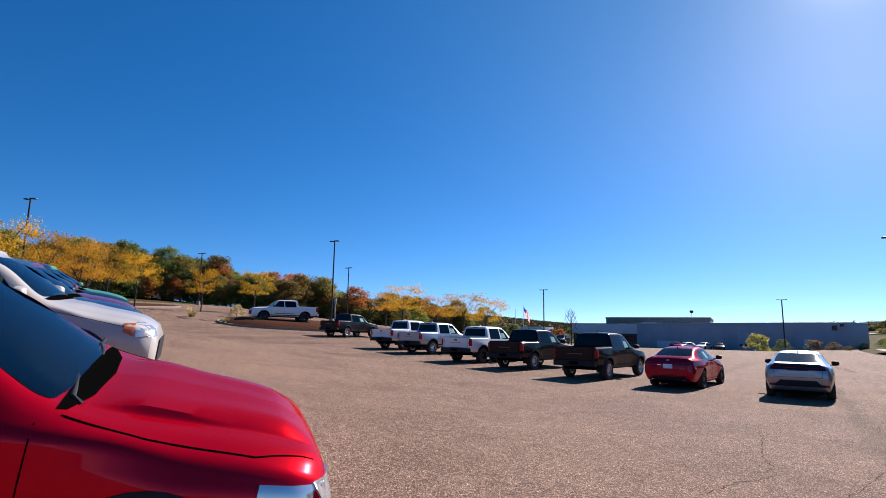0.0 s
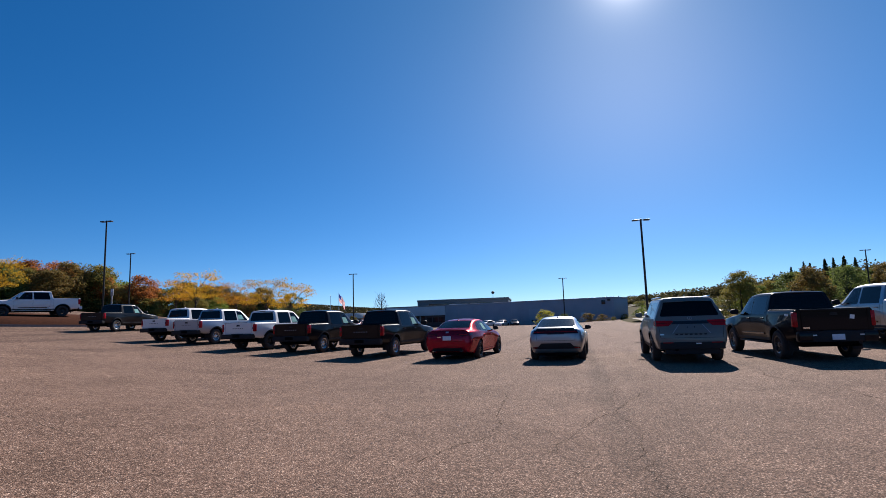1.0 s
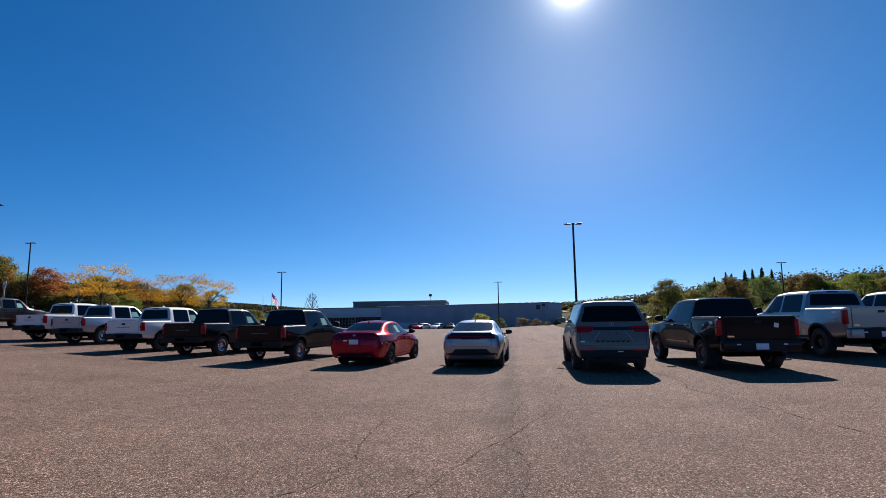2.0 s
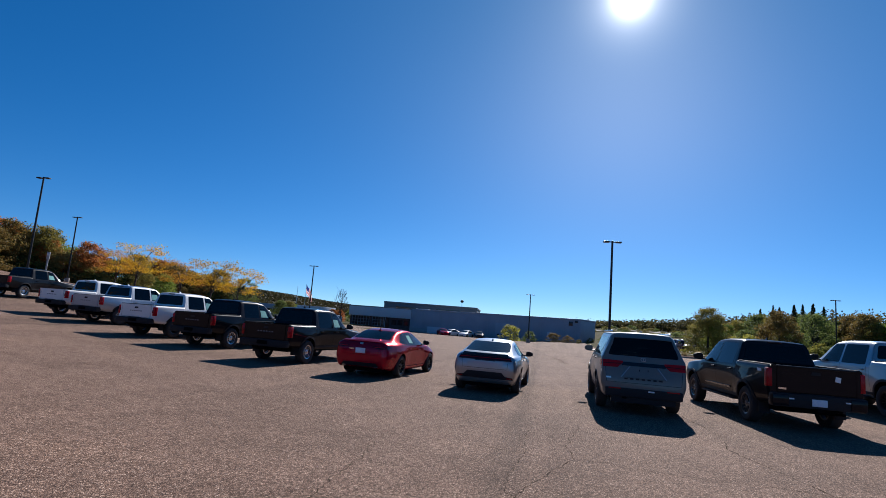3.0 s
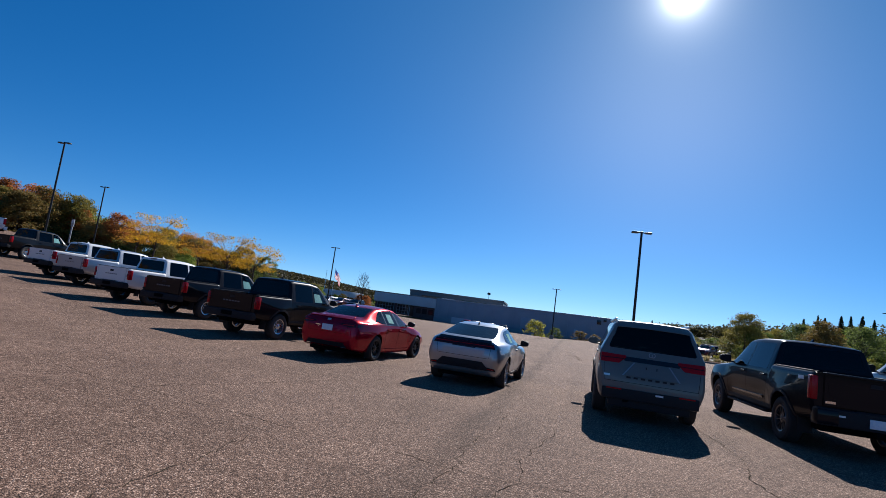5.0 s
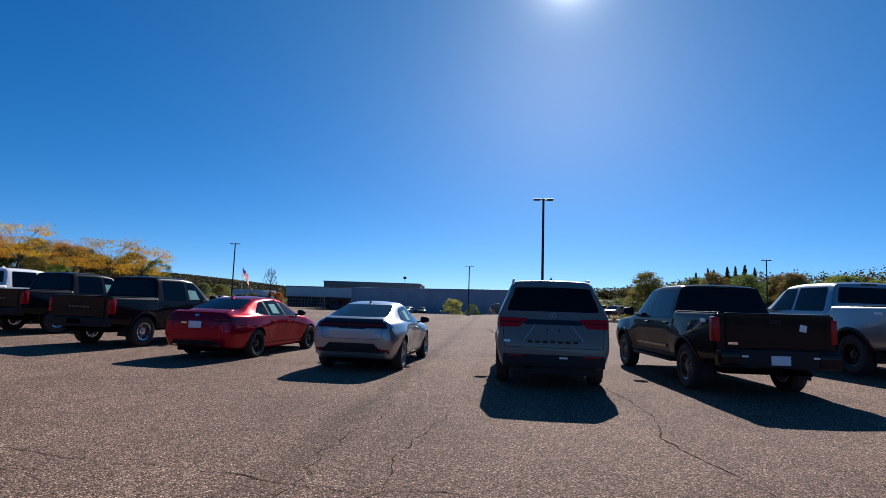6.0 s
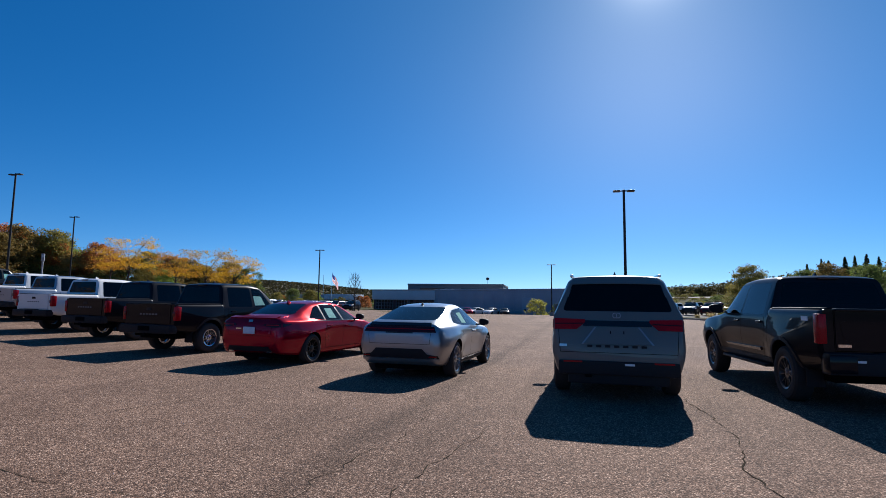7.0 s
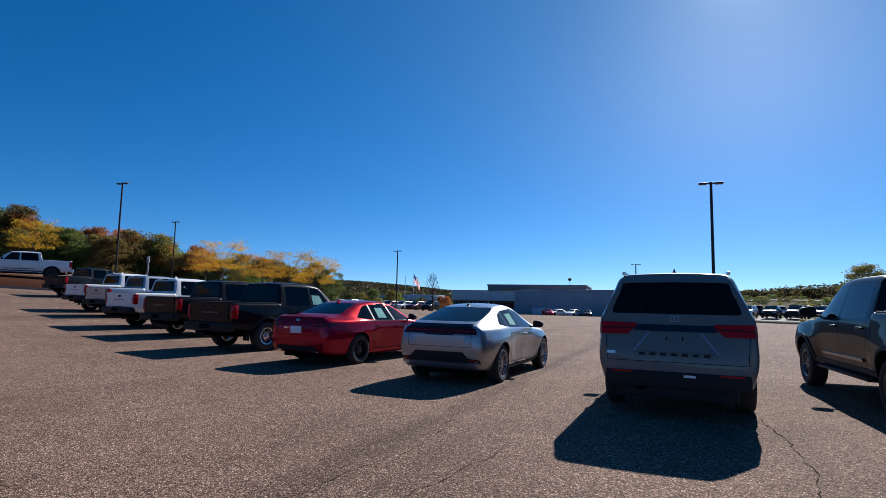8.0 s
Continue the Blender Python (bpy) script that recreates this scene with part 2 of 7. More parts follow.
def sculpt(bm, sp):
    """Swell the wings over the wheels, draw in the doors between them, and raise the middle of the bonnet."""
    swell, half, r = sp.get("swell", 0.03), sp["wide"] / 2, sp["r"]
    belt = sp.get("belt_z", 1.0)
    for v in bm.verts:
        x, y, z = v.co
        if abs(x) > half * 0.55 and z < belt + 0.06:
            side = 1 if x > 0 else -1
            f = max(math.exp(-((y - yw) / (r * 1.55)) ** 2) for yw in (0, sp["wb"]))
            g = math.exp(-((z - (r + 0.36)) / 0.30) ** 2)
            inner = smooth(r + 0.1, r + 0.5, y) * (1 - smooth(sp["wb"] - r - 0.5, sp["wb"] - r - 0.1, y))
            v.co.x += side * (swell * f * g - 0.6 * swell * inner * math.exp(-((z - r - 0.22) / 0.16) ** 2))
        if "bonnet" in sp and z > belt - 0.45:
            y0, y1, w, h = sp["bonnet"]
            if y0 < y < y1:
                u = abs(x) + 0.14 * (y - y0) / (y1 - y0) - w
                v.co.z += (h * (1 - smooth(-0.03, 0.03, u)) - 0.3 * h * (1 - smooth(-0.35, -0.03, u))) * smooth(y0, y0 + 0.3, y) * (1 - smooth(y1 - 0.25, y1, y))


def loft(stations, ys, inset=0.0, mi=0, fine=1):
    cols = list(zip(*stations))
    bm = bmesh.new()
    rings = []
    for y in ys:
        s = [y] + [mono(cols[0], c, y) for c in cols[1:]]
        if inset:
            e = 0.02
            slope = abs(mono(cols[0], cols[8], y + e) - mono(cols[0], cols[8], y - e)) / (2 * e)
            s[8] -= inset * min(slope, 2.5)
        h = section(s, inset, fine)
        ring = [(p.x, y, p.y) for p in h] + [(-p.x, y, p.y) for p in h[-2:0:-1]]
        rings.append([bm.verts.new(q) for q in ring])
    n = len(rings[0])
    for u, v in zip(rings, rings[1:]):
        for k in range(n):
            f = bm.faces.new((u[k], v[k], v[(k + 1) % n], u[(k + 1) % n]))
            f.material_index = mi
    bm.faces.new(rings[0])
    bm.faces.new(rings[-1][::-1])
    bmesh.ops.recalc_face_normals(bm, faces=bm.faces)
    return bm


VIEWS = {"R": (Vector((-1, 0, 0)), lambda a, b: Vector((3, a, b))), "L": (Vector((1, 0, 0)), lambda a, b: Vector((-3, a, b))),
         "B": (Vector((0, 1, 0)), lambda a, b: Vector((a, -4, b))), "F": (Vector((0, -1, 0)), lambda a, b: Vector((a, 9, b))),
         "T": (Vector((0, 0, -1)), lambda a, b: Vector((a, b, 5)))}


def flat(poly, step):
    """A 2D outline as a gridded flat bmesh."""
    bm = bmesh.new()
    bm.faces.new([bm.verts.new((a, b, 0)) for a, b in poly])
    for k in (0, 1):
        lo, hi = min(p[k] for p in poly), max(p[k] for p in poly)
        v = lo + step
        while v < hi - 1e-4:
            no, co = [0, 0, 0], [0, 0, 0]
            no[k], co[k] = 1, v
            bmesh.ops.bisect_plane(bm, geom=bm.verts[:] + bm.edges[:] + bm.faces[:], plane_co=co, plane_no=no)
            v += step
    return bm


def patch(bvh, poly, view, off=0.003, thick=0.012, step=0.12, into=None, mi=0):
    """A thin plate cut to a 2D outline and laid on the body's surface."""
    way, start = VIEWS[view]
    bm = flat(poly, step)
    keep = {}
    dead = []
    for v in bm.verts:
        p, nrm, _, _ = bvh.ray_cast(start(v.co.x, v.co.y), way)
        if p is None:
            dead.append(v)
            continue
        if nrm.dot(way) > 0:
            nrm = -nrm
        keep[v] = (p, nrm)
    bmesh.ops.delete(bm, geom=dead, context="VERTS")
    for v in bm.verts:
        p, nrm = keep[v]
        v.co = p + nrm * off
    if thick:
        nr = {v.index: keep[v][1] for v in bm.verts}
        top = bm.faces[:]
        r = bmesh.ops.extrude_face_region(bm, geom=top)
        bm.normal_update()
        for v in r["geom"]:
            if isinstance(v, bmesh.types.BMVert):
                q = bvh.find_nearest(v.co)
                v.co -= (v.co - q[0]).normalized() * thick if (v.co - q[0]).length > 1e-6 else Vector()
    for f in bm.faces:
        f.material_index = mi
    if into is not None:
        me = bpy.data.meshes.new("t")
        bm.to_mesh(me)
        bm.free()
        into.from_mesh(me)
        bpy.data.meshes.remove(me)
        return into
    return bm


def ribbon(bvh, line, view, width=0.008, off=0.0035, into=None, mi=0):
    """A thin strip along a 2D line, laid on the body."""
    bm = into if into is not None else bmesh.new()
    way, start = VIEWS[view]
    pts = []
    for (a, b), (c, d) in zip(line, line[1:]):
        n = max(1, int(math.hypot(c - a, d - b) / 0.06))
        pts += [(a + (c - a) * k / n, b + (d - b) * k / n) for k in range(n)]
    pts.append(line[-1])
    last = None
    for i, (a, b) in enumerate(pts):
        a0, b0 = pts[max(i - 1, 0)]
        a1, b1 = pts[min(i + 1, len(pts) - 1)]
        l = math.hypot(a1 - a0, b1 - b0) or 1
        na, nb = -(b1 - b0) / l * width / 2, (a1 - a0) / l * width / 2
        row = []
        for s in (-1, 1):
            p, nrm, _, _ = bvh.ray_cast(start(a + s * na, b + s * nb), way)
            if p is None:
                break
            if nrm.dot(way) > 0:
                nrm = -nrm
            row.append(bm.verts.new(p + nrm * off))
        if len(row) < 2:
            last = None
            continue
        if last:
            bm.faces.new((last[0], last[1], row[1], row[0])).material_index = mi
        last = row
    return bm


def arc(cy, cz, r, a0, a1, n=14):
    return [(cy + r * math.cos(radians(a0 + (a1 - a0) * k / n)), cz + r * math.sin(radians(a0 + (a1 - a0) * k / n))) for k in range(n + 1)]


def prism(poly, axis, lo, hi, mi=1):
    bm = bmesh.new()
    put = (lambda a, b, c: (c, a, b)) if axis == "x" else (lambda a, b, c: (a, c, b))
    u = [bm.verts.new(put(a, b, lo)) for a, b in poly]
    v = [bm.verts.new(put(a, b, hi)) for a, b in poly]
    bm.faces.new(u[::-1]), bm.faces.new(v)
    for k in range(len(poly)):
        bm.faces.new((u[k], u[(k + 1) % len(poly)], v[(k + 1) % len(poly)], v[k]))
    bmesh.ops.recalc_face_normals(bm, faces=bm.faces)
    for f in bm.faces:
        f.material_index = mi
    return bm


def soft_poly(poly, r=0.05):
    """A closed 2D outline with rounded corners."""
    out = []
    n = len(poly)
    for i in range(n):
        p, a, b = Vector(poly[i]), Vector(poly[i - 1]), Vector(poly[(i + 1) % n])
        la, lb = (a - p).length, (b - p).length
        q = min(r, la * 0.4, lb * 0.4)
        s, e = p + (a - p) * q / la, p + (b - p) * q / lb
        for t in (0, 0.35, 0.65, 1):
            w = s * (1 - t) ** 2 + p * 2 * t * (1 - t) + e * t * t
            out.append((w.x, w.y))
    return out


def shrink(poly, d):
    cx, cy = sum(p[0] for p in poly) / len(poly), sum(p[1] for p in poly) / len(poly)
    out = []
    for a, b in poly:
        l = math.hypot(a - cx, b - cy)
        out.append((a + (a - cx) / l * d, b + (b - cy) / l * d))
    return out


def mirror_poly(poly):
    return [(-a, b) for a, b in poly[::-1]]


def wheel_meshes(r, rim, width, spokes, style, rim_mat, name):
    h = width / 2
    bm = bmesh.new()
    add_lathe(bm, [(rim - 0.015, -h * 0.80), (rim + 0.012, -h * 0.98), (rim + (r - rim) * 0.45, -h * 1.06), (r - 0.035, -h * 0.98), (r - 0.008, -h * 0.82), (r, -h * 0.5), (r, h * 0.5),
                   (r - 0.008, h * 0.82), (r - 0.035, h * 0.98), (r - 0.02 - (r - rim) * 0.1, h * 1.0), (rim + (r - rim) * 0.45, h * 1.06), (rim + 0.012, h * 0.98), (rim - 0.015, h * 0.80)], 36, closed=True)
    # tread grooves
    tyre = fin(name + "_tyre", bm, M_RUBBER, 40)
    bm = bmesh.new()
    add_lathe(bm, [(rim, h * 0.92), (rim - 0.006, h * 0.98), (rim - 0.03, h * 0.9), (rim - 0.045, h * 0.3), (rim - 0.05, -h * 0.8), (rim, -h * 0.8)], 36, closed=True)
    f = h * 0.62
    add_lathe(bm, [(0.001, f + 0.028), (0.03, f + 0.028), (0.036, f + 0.018), (0.075, f + 0.012), (0.088, f - 0.004), (0.088, f - 0.05), (0.001, f - 0.05)], 20, closed=False)
    for k in range(spokes):
        for off in ((-0.5, 0.5) if style == "twin" else (0,)):
            a = 2 * math.pi * k / spokes
            w0, w1 = (0.020, 0.016) if style == "twin" else (0.034, 0.028)
            if style == "wide":
                w0, w1 = 0.042, 0.050
            sh = off * 0.055
            vs = []
            for rad, w, dx, sx in ((0.06, w0, 0.0, sh * 0.6), (rim * 0.6, (w0 + w1) / 2, 0.016, sh * 1.2), (rim - 0.028, w1, 0.022, sh * (2.2 if style == "twin" else 1))):
                ring = []
                for u, v in ((-w / 2, -0.018), (w / 2, -0.018), (w / 2 * 0.8, 0.008), (-w / 2 * 0.8, 0.008)):
                    y, z = rad, sx + u
                    ring.append(bm.verts.new((f + dx + v, y * math.cos(a) - z * math.sin(a), y * math.sin(a) + z * math.cos(a))))
                vs.append(ring)
            for p, q in zip(vs, vs[1:]):
                for j in range(4):
                    bm.faces.new((p[j], p[(j + 1) % 4], q[(j + 1) % 4], q[j]))
            bm.faces.new(vs[0][::-1]), bm.faces.new(vs[-1])
    rim_me = fin(name + "_rim", bm, rim_mat, 30)
    bm = add_lathe(bmesh.new(), [(0.02, -h * 0.2), (rim * 0.72, -h * 0.2), (rim * 0.72, -h * 0.05), (0.02, -h * 0.05)], 28)
    disc = fin(name + "_disc", bm, M_ALLOYDARK, 30)
    bm = add_lathe(bmesh.new(), [(0.01, -h * 0.75), (rim - 0.03, -h * 0.75), (rim - 0.03, -h * 0.6), (0.01, -h * 0.6)], 24)
    return tyre, rim_me, disc


def add_wheels(car, sp):
    tyre, rim_me, disc = wheel_meshes(sp["r"], sp["rim"], sp["tw"], sp["spokes"], sp["style"], sp["rim_mat"], sp["name"])
    for y in (0, sp["wb"]):
        for s in (1, -1):
            w = part("wheel", tyre, None, car)
            w.matrix_basis = pose(s * (sp["track"] / 2), y, sp["r"], 0, 0, 0 if s > 0 else 180)
            part("rim", rim_me, None, w, sp["rim_label"])
            part("brake_disc", disc, None, w)


def seat_mesh():
    bm = box(-0.24, 0.24, -0.25, 0.25, 0.0, 0.16, 0.05)
    a = len(bm.verts)
    add_box(bm, -0.24, 0.24, -0.34, -0.2, 0.12, 0.68, 0.05)
    add_box(bm, -0.14, 0.14, -0.36, -0.26, 0.70, 0.88, 0.04)
    add_tube(bm, [(-0.06, -0.3, 0.66), (-0.06, -0.3, 0.72)], 0.008, 6)
    add_tube(bm, [(0.06, -0.3, 0.66), (0.06, -0.3, 0.72)], 0.008, 6)
    return fin("seat", bm, M_SEAT, 40)


SEAT = seat_mesh()


def mirror_mesh(s, size=1.0):
    bm = bmesh.new()
    r = bmesh.ops.create_uvsphere(bm, u_segments=18, v_segments=12, radius=1)
    for v in r["verts"]:
        q = v.co.copy()
        for k in range(3):
            q[k] = math.copysign(abs(q[k]) ** 0.6, q[k])
        q.y = max(q.y, -0.45)
        taper = 1 - 0.18 * q.x * s
        v.co = Vector((s * 0.165 * size + q.x * 0.115 * size, q.y * 0.085, 0.075 * size + q.z * 0.078 * size * taper))
    add_box(bm, -0.05 * s, 0.1 * s, -0.02, 0.03, 0.0, 0.035, 0.01)
    return bm


def vehicle(sp, label, category="car", group=""):
    """One vehicle with all its parts, from its table of cross sections and outlines."""
    car = thing(sp["kind"], label, category, group)
    st = sp["st"]
    y0, y1 = st[0][0], st[-1][0]
    rows = sp.get("rows", 64)
    ys = sorted(set([round(y0 + (y1 - y0) * k / rows, 4) for k in range(rows + 1)] + [s[0] for s in st]))
    outer = loft(st, ys, fine=sp.get("fine", 1))
    sculpt(outer, sp)
    bvh = BVHTree.FromBMesh(outer)
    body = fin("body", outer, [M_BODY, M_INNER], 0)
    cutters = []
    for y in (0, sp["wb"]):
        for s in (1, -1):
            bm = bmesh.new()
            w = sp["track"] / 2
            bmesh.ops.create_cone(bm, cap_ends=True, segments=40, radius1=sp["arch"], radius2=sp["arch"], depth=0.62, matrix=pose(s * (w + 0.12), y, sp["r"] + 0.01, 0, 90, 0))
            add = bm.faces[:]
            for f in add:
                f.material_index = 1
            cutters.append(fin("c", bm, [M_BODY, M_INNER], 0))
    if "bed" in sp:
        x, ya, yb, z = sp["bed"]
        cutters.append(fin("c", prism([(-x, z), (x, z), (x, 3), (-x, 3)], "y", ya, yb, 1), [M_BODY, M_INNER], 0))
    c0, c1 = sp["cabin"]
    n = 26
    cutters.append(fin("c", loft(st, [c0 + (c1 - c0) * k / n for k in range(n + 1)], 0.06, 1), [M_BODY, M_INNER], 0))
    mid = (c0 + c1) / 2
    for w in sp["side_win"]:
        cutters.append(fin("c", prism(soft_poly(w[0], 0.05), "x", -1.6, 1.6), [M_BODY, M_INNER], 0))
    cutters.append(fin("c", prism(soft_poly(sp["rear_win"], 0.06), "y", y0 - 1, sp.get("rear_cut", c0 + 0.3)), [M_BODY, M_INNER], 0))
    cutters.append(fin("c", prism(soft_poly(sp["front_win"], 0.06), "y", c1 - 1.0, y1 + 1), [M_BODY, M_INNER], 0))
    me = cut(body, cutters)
    me.shade_smooth()
    me.set_sharp_from_angle(angle=radians(32))
    part("body", me, None, car)
    # panes
    for w, kind in sp["side_win"]:
        q = shrink(soft_poly(w, 0.05), 0.008)
        for v in "RL":
            part("side_window", patch(bvh, q, v, -0.004, 0.005, 0.2), G_DARK if kind == "dark" else G_CLEAR, car)
    part("rear_window", patch(bvh, shrink(soft_poly(sp["rear_win"], 0.06), 0.01), "B", -0.004, 0.005, 0.2), sp.get("rear_glass", G_DARK), car)
    part("windscreen", patch(bvh, shrink(soft_poly(sp["front_win"], 0.06), 0.01), "F", -0.004, 0.005, 0.2), G_SCREEN, car)
    # seams of doors, lids and panels
    for v in "RL":
        for line in sp["side_lines"]:
            part("door_seam", ribbon(bvh, line, v, 0.007, 0.002), M_SEAM, car, smooth=0)
    for line in sp.get("rear_lines", ()):
        part("lid_seam", ribbon(bvh, line, "B", 0.007, 0.002), M_SEAM, car, smooth=0)
    # plates laid on the skin: (name, view, outline, material, lift, thickness, label)
    for name, view, poly, m, off, th, lab in sp["plates"]:
        for v in (("R", "L") if view == "S" else (view[0],)):
            part(name, patch(bvh, poly, v, off, th, 0.1), m, car, lab)
        if view == "B" and min(p[0] for p in poly) > 0.05:
            part(name, patch(bvh, mirror_poly(poly), "B", off, th, 0.1), m, car, lab)
        if view == "F" and min(p[0] for p in poly) > 0.05:
            part(name, patch(bvh, mirror_poly(poly), "F", off, th, 0.1), m, car, lab)
    for name, b, m, lab in sp.get("solids", ()):
        bm = bmesh.new()
        for q in b:
            add_box(bm, *q)
        part(name, bm, m, car, lab)
    for y, z in sp["handles"]:
        for s, v in ((1, "R"), (-1, "L")):
            p, nrm, _, _ = bvh.ray_cast(VIEWS[v][1](y, z), VIEWS[v][0])
            bm = box(-0.02, 0.028, -0.11, 0.11, -0.018, 0.018, 0.012)
            h = part("door_handle", bm, sp.get("handle_mat", M_BODY), car)
            h.matrix_basis = Matrix.Translation(p) @ (pose(0, 0, 0) if s > 0 else pose(0, 0, 0, 0, 0, 180))
    y, z, size = sp["mirror"]
    for s, v in ((1, "R"), (-1, "L")):
        p, nrm, _, _ = bvh.ray_cast(VIEWS[v][1](y, z), VIEWS[v][0])
        h = part("wing_mirror", mirror_mesh(s, size), sp.get("mirror_mat", M_TRIM), car)
        h.matrix_basis = Matrix.Translation(p)
    for x, y, z in sp["seats"]:
        h = part("seat", SEAT, None, car)
        h.matrix_basis = pose(x, y, z)
    bm = box(-sp["wide"] / 2 + 0.16, sp["wide"] / 2 - 0.16, c1 - 0.75, c1 - 0.45, sp["dash"] - 0.25, sp["dash"], 0.05)
    part("dashboard", bm, M_SEAT, car)
    bm = box(-sp["track"] / 2 + 0.16, sp["track"] / 2 - 0.16, y0 + 0.3, y1 - 0.4, sp["under"] - 0.08, sp["under"] + 0.1, 0.03)
    add_tube(bm, [(-sp["track"] / 2 + 0.05, 0, sp["r"]), (sp["track"] / 2 - 0.05, 0, sp["r"])], 0.05, 10)
    add_tube(bm, [(-sp["track"] / 2 + 0.05, sp["wb"], sp["r"]), (sp["track"] / 2 - 0.05, sp["wb"], sp["r"])], 0.05, 10)
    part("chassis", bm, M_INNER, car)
    add_wheels(car, sp)
    bm = bmesh.new()
    fy, fz = sp["fin"]
    v = [bm.verts.new(q) for q in ((-0.03, fy - 0.07, fz - 0.01), (0.03, fy - 0.07, fz - 0.01), (0.02, fy + 0.1, fz - 0.02), (-0.02, fy + 0.1, fz - 0.02), (0, fy - 0.06, fz + 0.07), (0, fy - 0.02, fz + 0.06))]
    for f in ((0, 1, 5 - 1), (1, 2, 5, 4), (2, 3, 5), (3, 0, 4, 5), (3, 2, 1, 0)):
        bm.faces.new([v[k] for k in f])
    part("antenna", bm, sp.get("fin_mat", M_BODY), car)
    return car


def repaint(car, m, swaps=()):
    """Give a vehicle its paint, and swap other materials, object by object."""
    table = {M_BODY.name: m}
    table.update({a.name: b for a, b in swaps})
    for o in car.children_recursive:
        for sl in o.material_slots:
            if sl.material and sl.material.name in table:
                new_m = table[sl.material.name]
                sl.link = "OBJECT"
                sl.material = new_m
    return car


def settle(car, x, y, rz, sp):
    """Rest a vehicle's wheels on sloping ground."""
    c, s = math.cos(radians(rz)), math.sin(radians(rz))
    h = sp["track"] / 2
    z = {(a, b): ground_z(x + c * a * h - s * b * sp["wb"], y + s * a * h + c * b * sp["wb"]) for a in (-1, 1) for b in (0, 1)}
    rear, front = (z[-1, 0] + z[1, 0]) / 2, (z[-1, 1] + z[1, 1]) / 2
    left, right = (z[-1, 0] + z[-1, 1]) / 2, (z[1, 0] + z[1, 1]) / 2
    tilt, roll = math.degrees(math.atan2(front - rear, sp["wb"])), math.degrees(math.atan2(left - right, 2 * h))
    return place(car, x, y, rz, rear, tilt, roll)


def place(car, x, y, rz, z=None, tilt=0.0, roll=0.0):
    car.matrix_basis = pose(x, y, ground_z(x, y) if z is None else z, tilt, roll, rz)
    return car

